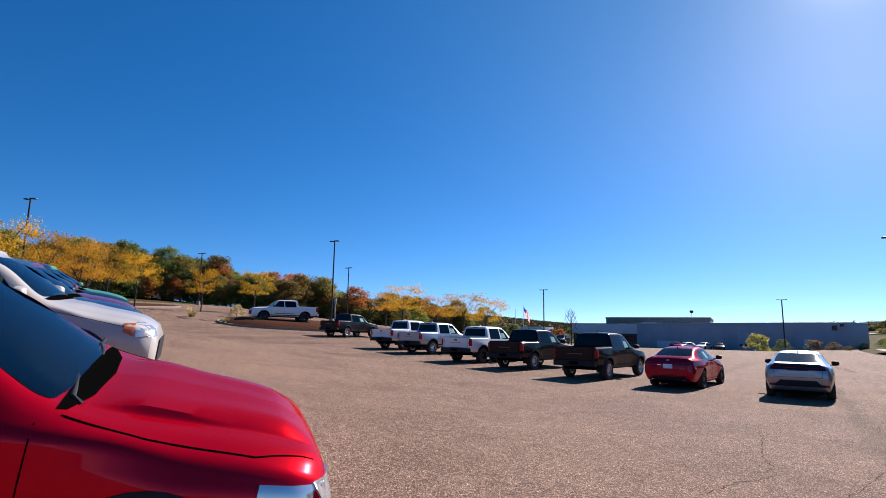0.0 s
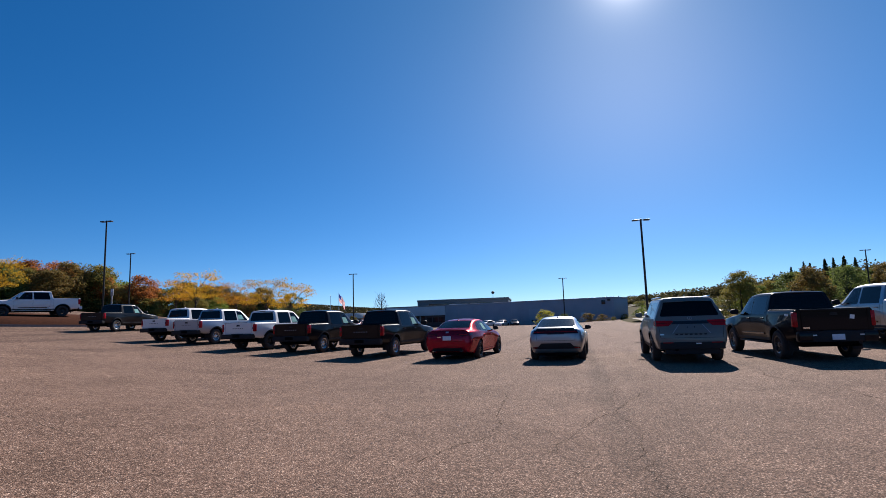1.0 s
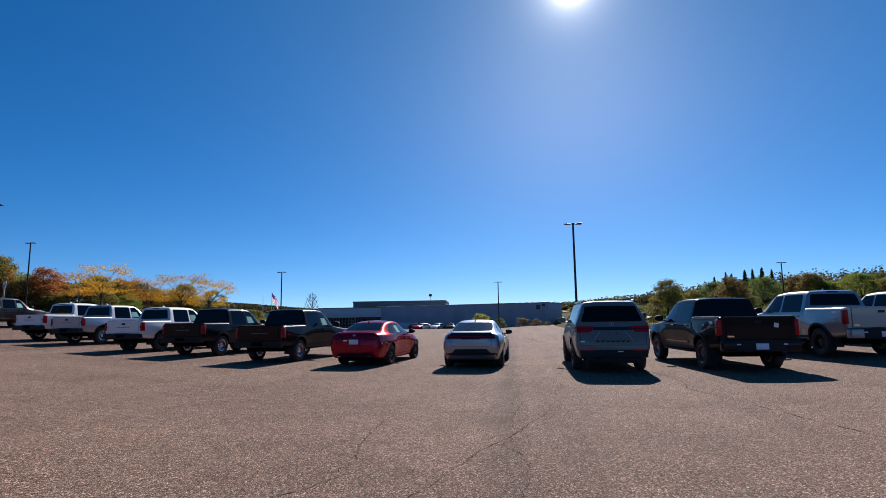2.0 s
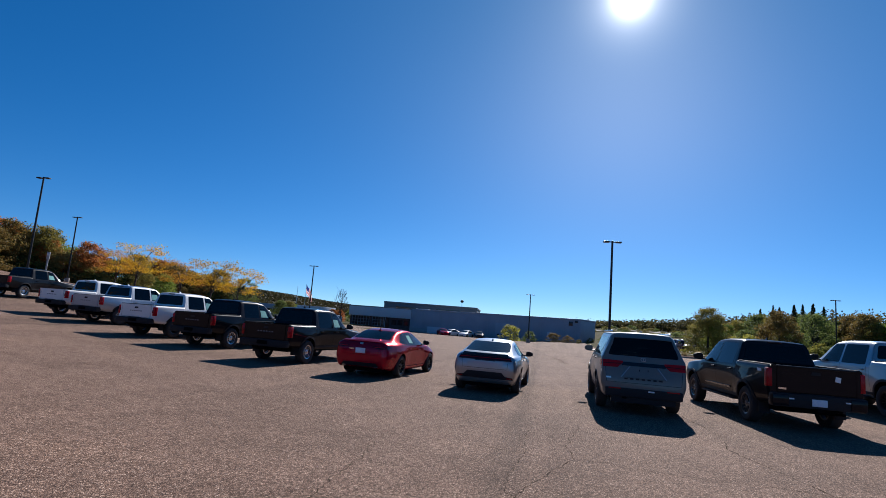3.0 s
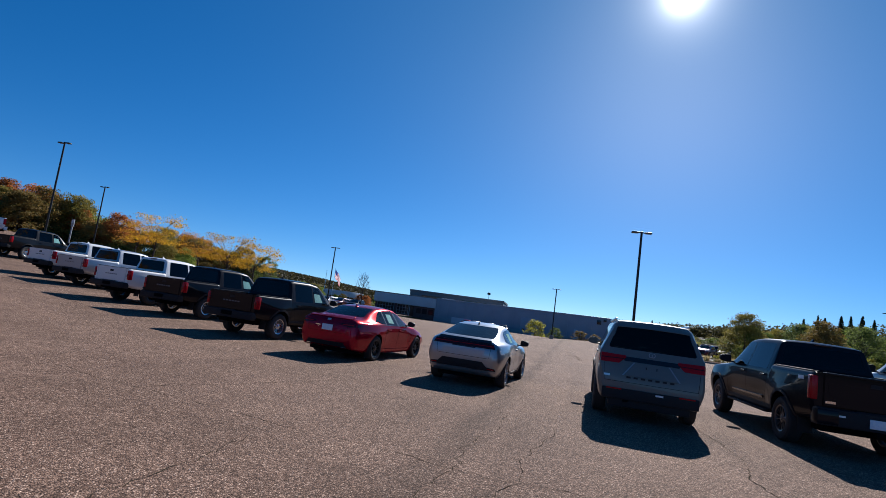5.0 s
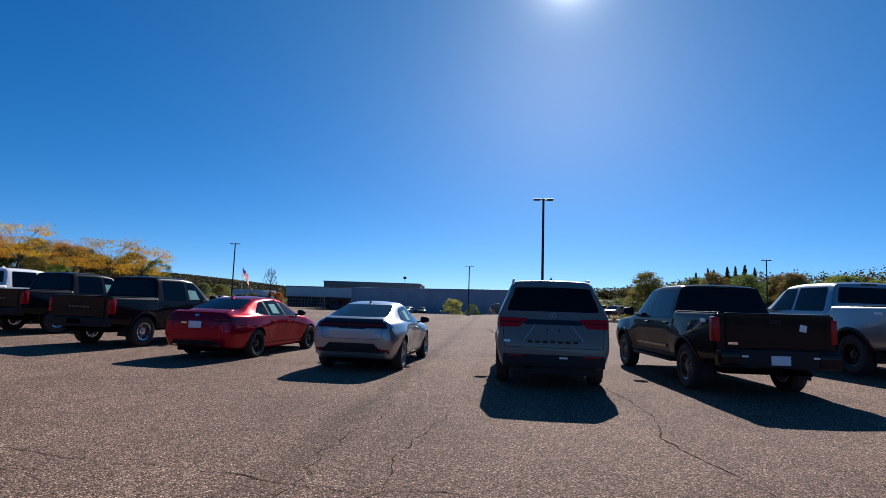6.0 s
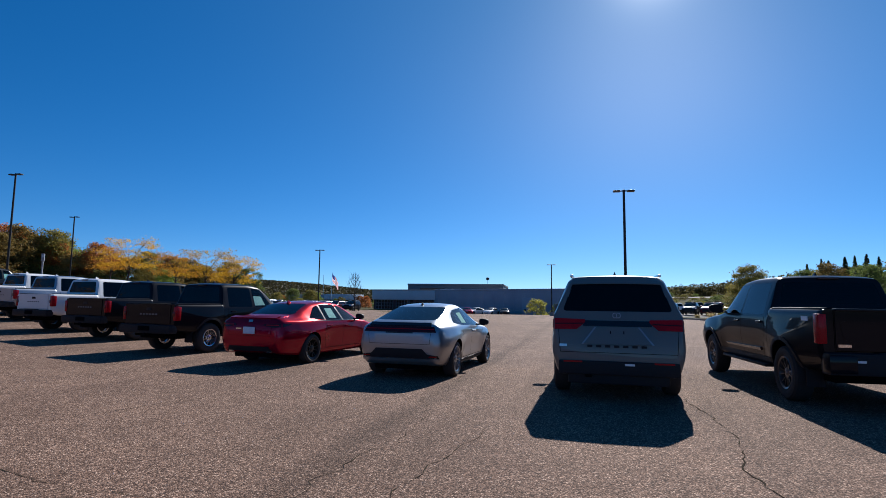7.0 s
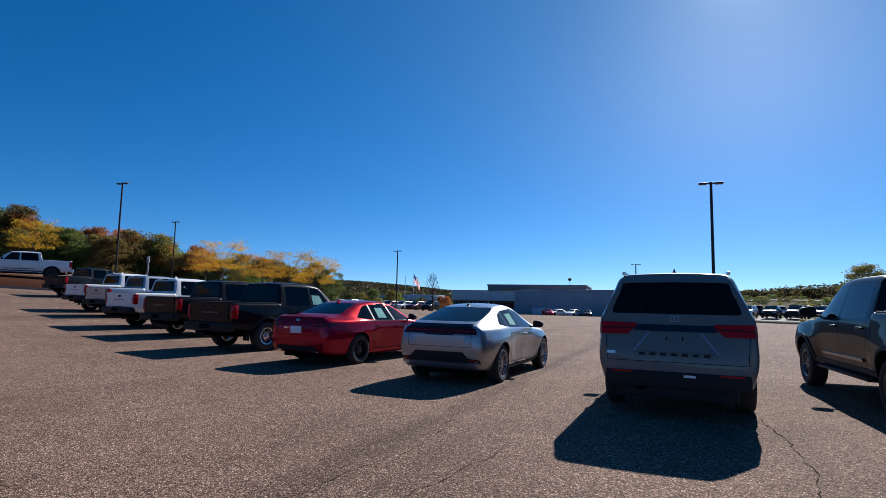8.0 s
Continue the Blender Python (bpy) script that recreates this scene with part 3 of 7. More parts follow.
# ---- tables of the vehicle kinds: y, floor, sill half width, widest, at height, belt half width, belt height, roof half width, roof edge, crown ----
def pickup_spec(kind, name, wb, ro, fo, wide, roof, rail, tail, r, rim, cab_back, cowl, belt):
    h = wide / 2
    top = wb + fo
    st = [
        (-ro, 0.62, h - 0.10, h - 0.05, 0.95, h - 0.06, rail - 0.06, h - 0.08, rail, 0.0),
        (-ro + 0.06, 0.60, h - 0.06, h - 0.015, 0.95, h - 0.03, rail - 0.06, h - 0.06, rail, 0.0),
        (0.0, 0.48, h - 0.06, h, 0.95, h - 0.025, rail - 0.05, h - 0.06, rail, 0.0),
        (cab_back - 0.05, 0.42, h - 0.07, h - 0.015, 0.92, h - 0.03, rail - 0.05, h - 0.06, rail, 0.0),
        (cab_back, 0.42, h - 0.07, h - 0.015, 0.92, h - 0.035, belt, h - 0.10, rail + 0.03, 0.0),
        (cab_back + 0.10, 0.42, h - 0.07, h - 0.015, 0.92, h - 0.035, belt, h - 0.26, roof - 0.06, 0.02),
        (cab_back + 0.25, 0.42, h - 0.07, h - 0.015, 0.92, h - 0.035, belt, h - 0.27, roof - 0.035, 0.035),
        (cab_back + 1.0, 0.42, h - 0.07, h - 0.015, 0.90, h - 0.035, belt, h - 0.27, roof - 0.03, 0.04),
    ]
    st += [
        (cowl - 0.85, 0.42, h - 0.07, h - 0.015, 0.90, h - 0.035, belt, h - 0.28, roof - 0.075, 0.035),
        (cowl - 0.6, 0.42, h - 0.07, h - 0.015, 0.90, h - 0.035, belt, h - 0.27, roof - 0.19, 0.035),
        (cowl, 0.42, h - 0.07, h - 0.015, 0.90, h - 0.05, belt - 0.02, h - 0.17, belt + 0.04, 0.04),
        (cowl + 0.18, 0.44, h - 0.07, h - 0.01, 0.90, h - 0.06, belt - 0.04, h - 0.17, belt + 0.0, 0.05),
        (wb + 0.1, 0.46, h - 0.07, h, 0.88, h - 0.06, belt - 0.08, h - 0.20, belt - 0.03, 0.05),
        (top - 0.3, 0.40, h - 0.09, h - 0.02, 0.80, h - 0.09, belt - 0.14, h - 0.26, belt - 0.08, 0.04),
        (top - 0.08, 0.36, h - 0.16, h - 0.09, 0.75, h - 0.16, belt - 0.22, h - 0.32, belt - 0.15, 0.03),
        (top, 0.38, h - 0.26, h - 0.18, 0.72, h - 0.24, belt - 0.34, h - 0.40, belt - 0.28, 0.02),
    ]
    wz0, wz1 = belt + 0.035, roof - 0.13
    b0 = cab_back + 0.16
    door = cab_back + (cowl - cab_back) * 0.50
    tz0 = rail - tail
    sp = dict(
        kind=kind, name=name, wb=wb, track=wide - 0.29, r=r, rim=rim, tw=0.27, spokes=6, style="twin", rim_mat=M_ALLOY, rim_label="spoked alloy rim", arch=r + 0.075, st=st, wide=wide,
        bed=(h - 0.17, -ro + 0.07, cab_back - 0.12, rail - 0.5), cabin=(cab_back + 0.09, cowl + 0.02), dash=belt + 0.02, under=0.46,
        side_win=[([(b0 + 0.04, wz0), (door - 0.07, wz0), (door - 0.05, wz1), (b0 + 0.12, wz1)], "dark"), ([(door + 0.04, wz0), (cowl - 0.36, wz0), (cowl - 0.78, wz1 - 0.01), (door + 0.03, wz1)], "clear")],
        rear_win=[(-h + 0.25, rail + 0.09), (h - 0.25, rail + 0.09), (h - 0.34, roof - 0.13), (-h + 0.34, roof - 0.13)],
        front_win=[(-h + 0.23, belt + 0.10), (h - 0.23, belt + 0.10), (h - 0.38, roof - 0.11), (-h + 0.38, roof - 0.11)],
        side_lines=[[(door, 0.55), (door, belt + 0.02)], [(cab_back + 0.02, rail - 0.02), (cab_back - 0.02, 0.5)], [(cab_back + 0.16, belt), (cab_back + 0.15, 0.95), (cab_back + 0.33, 0.55)],
                    [(cowl - 0.12, belt + 0.0), (cowl - 0.14, 0.55)], [(cab_back + 0.33, 0.55), (cowl - 0.14, 0.55)]],
        rear_lines=[[(-h + 0.20, rail - 0.01), (-h + 0.20, tz0)], [(h - 0.20, rail - 0.01), (h - 0.20, tz0)], [(-h + 0.20, tz0), (h - 0.20, tz0)]],
        plates=[
            ("tailgate", "B", [(-h + 0.215, tz0 + 0.015), (h - 0.215, tz0 + 0.015), (h - 0.215, rail - 0.015), (-h + 0.215, rail - 0.015)], M_BODY, 0.012, 0.02, ""),
            ("tailgate_grip", "B", [(-0.10, rail - 0.16), (0.10, rail - 0.16), (0.085, rail - 0.09), (-0.085, rail - 0.09)], M_TRIM, 0.018, 0.02, "black tailgate handle"),
            ("arch_trim", "S", arc(0, r + 0.01, r + 0.135, -8, 188, 20) + arc(0, r + 0.01, r + 0.078, 188, -8, 20), M_TRIM, 0.016, 0.03, "black wheel arch trim"),
            ("arch_trim", "S", arc(wb, r + 0.01, r + 0.135, -8, 188, 20) + arc(wb, r + 0.01, r + 0.078, 188, -8, 20), M_TRIM, 0.016, 0.03, "black wheel arch trim"),
            ("sill_trim", "S", [(r + 0.14, 0.52), (wb - r - 0.14, 0.52), (wb - r - 0.14, 0.59), (r + 0.14, 0.59)], M_TRIM, 0.012, 0.02, ""),
            ("grille", "F", [(-h + 0.42, 0.62), (h - 0.42, 0.62), (h - 0.46, belt - 0.34), (-h + 0.46, belt - 0.34)], M_TRIM, 0.02, 0.03, "black grille"),
            ("headlight", "F", [(h - 0.40, belt - 0.42), (h - 0.20, belt - 0.42), (h - 0.20, belt - 0.28), (h - 0.42, belt - 0.30)], M_LAMPCLEAR, 0.015, 0.02, "clear headlight"),
        ],
        solids=[
            ("rear_bumper", [(-h + 0.06, h - 0.06, -ro - 0.14, -ro + 0.1, 0.53, tz0 - 0.02, 0.03), (-0.32, 0.32, -ro - 0.10, -ro - 0.02, tz0 - 0.05, tz0 - 0.005, 0.01)], M_TRIM, "black rear bumper"),
            ("tail_light", [(h - 0.115, h - 0.008, -ro - 0.012, -ro + 0.15, tz0 + 0.09, rail - 0.06, 0.025)], M_LAMPRED, "red tail light on the corner"),
            ("lamp_insert", [(h - 0.13, h - 0.045, -ro - 0.02, -ro + 0.05, tz0 + 0.20, rail - 0.19, 0.012)], M_LAMPDEEP, "dark inset of the tail light"),
            ("tail_light", [(-h + 0.008, -h + 0.115, -ro - 0.012, -ro + 0.15, tz0 + 0.09, rail - 0.06, 0.025)], M_LAMPRED, "red tail light on the corner"),
            ("lamp_insert", [(-h + 0.045, -h + 0.13, -ro - 0.02, -ro + 0.05, tz0 + 0.20, rail - 0.19, 0.012)], M_LAMPDEEP, "dark inset of the tail light"),
            ("hitch", [(-0.05, 0.05, -ro - 0.16, -ro, 0.46, 0.54, 0.008), (-0.5, 0.5, -ro + 0.02, -ro + 0.12, 0.46, 0.54, 0.01)], M_INNER, ""),
            ("licence_plate", [(-0.155, 0.155, -ro - 0.152, -ro - 0.142, 0.585, 0.735, 0.003)], M_PLATE, "white temporary plate"),
            ("mud_flap", [(h - 0.33, h - 0.08, -r - 0.16, -r - 0.145, 0.28, 0.56, 0.004)], M_TRIM, ""),
            ("mud_flap", [(-h + 0.08, -h + 0.33, -r - 0.16, -r - 0.145, 0.28, 0.56, 0.004)], M_TRIM, ""),
            ("exhaust_pipe", [(h - 0.45, h - 0.38, -ro + 0.05, -ro + 0.5, 0.40, 0.46, 0.02)], M_INNER, ""),
            ("third_brake_light", [(-0.16, 0.16, cab_back + 0.06, cab_back + 0.15, roof - 0.075, roof - 0.035, 0.01)], M_LAMPDARK, "brake light above the rear window"),
            ("bed_rail_cap", [(h - 0.155, h - 0.07, -ro + 0.06, cab_back - 0.1, rail - 0.005, rail + 0.022, 0.008)], M_TRIM, ""),
            ("bed_rail_cap", [(-h + 0.07, -h + 0.155, -ro + 0.06, cab_back - 0.1, rail - 0.005, rail + 0.022, 0.008)], M_TRIM, ""),
        ],
        handles=[(cab_back + 0.36, belt - 0.10), (door + 0.2, belt - 0.10)], mirror=(cowl - 0.30, belt + 0.03, 1.15),
        seats=[(-0.4, cab_back + 0.75, 0.78), (0.4, cab_back + 0.75, 0.78), (-0.4, door + 0.55, 0.78), (0.4, door + 0.55, 0.78)], fin=(cab_back + 0.55, roof + 0.005),
    )
    return sp


M_BADGE = mat("satin_badge", (0.55, 0.56, 0.57), 0.3, 0.9)
MIDTRUCK = pickup_spec("pickup_truck", "mid_pickup", 3.35, 1.13, 0.92, 1.93, 1.88, 1.27, 0.50, 0.39, 0.235, 0.47, 2.86, 1.18)
BIGTRUCK = pickup_spec("pickup_truck", "big_pickup", 3.70, 1.16, 1.00, 2.03, 1.97, 1.40, 0.56, 0.415, 0.255, 0.62, 3.18, 1.27)
BIGTRUCK["spokes"], BIGTRUCK["rim_mat"] = 6, M_ALLOY
BIGTRUCK["solids"] = [q for q in BIGTRUCK["solids"] if q[0] != "lamp_insert"]


def wagon_spec(kind, name, wb, ro, fo, wide, roof, belt, r, rim, hood, glass_y, glass_z, cowl, lamp_z):
    """SUV with a steep tailgate. glass_y: y of the roof's end."""
    h = wide / 2
    top = wb + fo
    st = [
        (-ro, 0.48, h - 0.20, h - 0.12, 0.62, h - 0.16, 0.80, h - 0.2, 0.82, 0.0),
        (-ro + 0.05, 0.40, h - 0.13, h - 0.05, 0.66, h - 0.085, 0.98, h - 0.12, 1.02, 0.0),
        (-ro + 0.12, 0.38, h - 0.10, h - 0.025, 0.72, h - 0.06, belt - 0.10, h - 0.10, belt - 0.06, 0.0),
        (-ro + 0.16, 0.38, h - 0.09, h - 0.02, 0.74, h - 0.05, belt, h - 0.11, belt + 0.04, 0.0),
        (glass_y, 0.36, h - 0.08, h - 0.012, 0.80, h - 0.04, belt, h - 0.30, roof - 0.09, 0.02),
        (glass_y + 0.10, 0.36, h - 0.08, h - 0.01, 0.82, h - 0.04, belt, h - 0.285, roof - 0.045, 0.03),
        (0.2, 0.34, h - 0.08, h, 0.82, h - 0.04, belt, h - 0.28, roof - 0.035, 0.035),
        (wb * 0.5, 0.32, h - 0.08, h - 0.02, 0.80, h - 0.05, belt - 0.01, h - 0.27, roof - 0.03, 0.035),
    ]
    st += [
        (cowl - 0.95, 0.32, h - 0.08, h - 0.02, 0.80, h - 0.05, belt - 0.02, h - 0.28, roof - 0.07, 0.035),
        (cowl - 0.6, 0.32, h - 0.08, h - 0.02, 0.80, h - 0.05, belt - 0.03, h - 0.27, roof - 0.22, 0.035),
        (cowl, 0.34, h - 0.08, h - 0.015, 0.80, h - 0.07, belt - 0.04, h - 0.18, belt + 0.02, 0.04),
        (cowl + 0.2, 0.34, h - 0.08, h - 0.01, 0.80, h - 0.08, belt - 0.06, h - 0.19, belt - 0.03, 0.05),
        (wb + 0.1, 0.36, h - 0.08, h, 0.80, h - 0.09, hood - 0.05, h - 0.22, hood, 0.05),
        (top - 0.3, 0.32, h - 0.11, h - 0.03, 0.72, h - 0.12, hood - 0.12, h - 0.28, hood - 0.06, 0.04),
        (top - 0.08, 0.30, h - 0.2, h - 0.13, 0.66, h - 0.20, hood - 0.22, h - 0.36, hood - 0.14, 0.03),
        (top, 0.34, h - 0.34, h - 0.28, 0.62, h - 0.34, hood - 0.36, h - 0.46, hood - 0.30, 0.02),
    ]
    wz0, wz1 = belt + 0.035, roof - 0.13
    d1, d2 = wb * 0.16 + 0.22, wb * 0.5
    return dict(
        kind=kind, name=name, wb=wb, track=wide - 0.26, r=r, rim=rim, tw=0.25, spokes=6, style="wide", rim_mat=M_ALLOYDARK, rim_label="dark alloy rim", arch=r + 0.055, st=st, wide=wide,
        cabin=(glass_y - 0.08, cowl + 0.02), dash=belt, under=0.36,
        side_win=[([(glass_y + 0.22, wz0), (d1 - 0.06, wz0), (d1 - 0.08, wz1), (glass_y + 0.30, wz1)], "dark"), ([(d1 + 0.02, wz0), (d2 - 0.05, wz0), (d2 - 0.03, wz1), (d1 + 0.02, wz1)], "dark"),
                  ([(d2 + 0.04, wz0), (cowl - 0.34, wz0), (cowl - 0.80, wz1 - 0.01), (d2 + 0.04, wz1)], "clear")],
        rear_win=[(-h + 0.20, glass_z), (h - 0.20, glass_z), (h - 0.36, roof - 0.115), (-h + 0.36, roof - 0.115)],
        front_win=[(-h + 0.24, belt + 0.07), (h - 0.24, belt + 0.07), (h - 0.38, roof - 0.10), (-h + 0.38, roof - 0.10)],
        side_lines=[[(d2, 0.46), (d2, belt + 0.02)], [(d1, belt + 0.02), (d1 - 0.02, r + 0.5), (d1 + 0.3, 0.46)], [(cowl - 0.12, belt), (cowl - 0.14, 0.46)], [(d1 + 0.3, 0.46), (cowl - 0.14, 0.46)], [(cowl + 0.1, belt - 0.10), (top - 0.35, hood - 0.14)]],
        rear_lines=[[(-h + 0.13, lamp_z - 0.08), (-h + 0.16, 0.72), (h - 0.16, 0.72), (h - 0.13, lamp_z - 0.08)]],
        plates=[
            ("tail_light", "B", [(0.50, lamp_z - 0.02), (0.60, lamp_z - 0.085), (h - 0.075, lamp_z - 0.09), (h - 0.07, lamp_z + 0.075), (0.53, lamp_z + 0.06)], M_LAMPRED, 0.016, 0.025, "red tail light"),
            ("side_lamp", "S", [(-ro + 0.13, lamp_z - 0.08), (-ro + 0.36, lamp_z - 0.04), (-ro + 0.34, lamp_z + 0.06), (-ro + 0.15, lamp_z + 0.07)], M_LAMPRED, 0.008, 0.02, "red tail light wrapped round the corner"),
            ("arch_trim", "S", arc(0, r + 0.01, r + 0.11, -5, 185, 20) + arc(0, r + 0.01, r + 0.057, 185, -5, 20), M_TRIM, 0.012, 0.025, ""),
            ("arch_trim", "S", arc(wb, r + 0.01, r + 0.11, -5, 185, 20) + arc(wb, r + 0.01, r + 0.057, 185, -5, 20), M_TRIM, 0.012, 0.025, ""),
            ("sill_trim", "S", [(r + 0.12, 0.38), (wb - r - 0.12, 0.38), (wb - r - 0.12, 0.47), (r + 0.12, 0.47)], M_TRIM, 0.012, 0.02, ""),
            ("grille", "F", [(-h + 0.46, 0.45), (h - 0.46, 0.45), (h - 0.5, hood - 0.30), (-h + 0.5, hood - 0.30)], M_TRIM, 0.02, 0.03, "black grille"),
            ("headlight", "F", [(h - 0.48, hood - 0.32), (h - 0.15, hood - 0.30), (h - 0.15, hood - 0.20), (h - 0.46, hood - 0.24)], M_LAMPCLEAR, 0.012, 0.02, "clear headlight"),
            ("headlight_side", "S", [(top - 0.42, hood - 0.26), (top - 0.12, hood - 0.30), (top - 0.10, hood - 0.20), (top - 0.40, hood - 0.16)], M_LAMPCLEAR, 0.010, 0.02, "clear headlight"),
        ],
        solids=[
            ("rear_bumper", [(-h + 0.13, h - 0.13, -ro - 0.045, -ro + 0.16, 0.40, 0.60, 0.03)], M_TRIM, "black lower bumper"),
            ("roof_rail", [(h - 0.335, h - 0.29, glass_y + 0.3, cowl - 1.1, roof - 0.01, roof + 0.035, 0.01)], M_ALLOY, "silver roof rail"),
            ("roof_rail", [(-h + 0.29, -h + 0.335, glass_y + 0.3, cowl - 1.1, roof - 0.01, roof + 0.035, 0.01)], M_ALLOY, "silver roof rail"),
        ],
        handles=[(d1 + 0.18, belt - 0.10), (d2 + 0.2, belt - 0.10)], mirror=(cowl - 0.30, belt + 0.02, 1.05), mirror_mat=M_BODY,
        seats=[(-0.4, d1 + 0.5, 0.62), (0.4, d1 + 0.5, 0.62), (-0.4, d2 + 0.55, 0.62), (0.4, d2 + 0.55, 0.62)], fin=(glass_y + 0.35, roof + 0.01),
    )


LARGESUV = wagon_spec("large_suv", "large_suv", 3.10, 1.18, 1.0, 2.02, 1.88, 1.27, 0.40, 0.25, 1.20, -0.82, 1.33, 2.72, 1.13)
BOXSUV = wagon_spec("suv", "boxy_suv", 2.79, 1.02, 1.0, 1.92, 1.80, 1.18, 0.39, 0.225, 1.10, -0.80, 1.22, 2.38, 1.05)
MIDSUV = wagon_spec("suv", "midsize_suv", 2.85, 1.05, 1.0, 1.93, 1.75, 1.15, 0.375, 0.25, 1.0, -0.75, 1.20, 2.45, 1.05)
for i, (zl, zr) in ((12, (1.02, 1.07)), (13, (0.90, 0.97)), (14, (0.79, 0.88)), (15, (0.64, 0.70))):
    q = list(MIDSUV["st"][i])
    q[6], q[8] = zl, zr
    MIDSUV["st"][i] = tuple(q)
CROSS = wagon_spec("suv", "crossover", 2.69, 0.98, 0.94, 1.86, 1.69, 1.10, 0.36, 0.24, 1.06, -0.68, 1.15, 2.32, 1.0)


def low_spec(kind, name, st, wb, wide, r, rim, cabin, side_win, rear_win, front_win, **more):
    sp = dict(kind=kind, name=name, st=st, wb=wb, wide=wide, track=wide - 0.23, r=r, rim=rim, tw=0.225, spokes=5, style="twin", rim_mat=M_ALLOYDARK, rim_label="dark alloy rim",
              arch=r + 0.04, cabin=cabin, side_win=side_win, rear_win=rear_win, front_win=front_win, under=0.24)
    sp.update(more)
    return sp


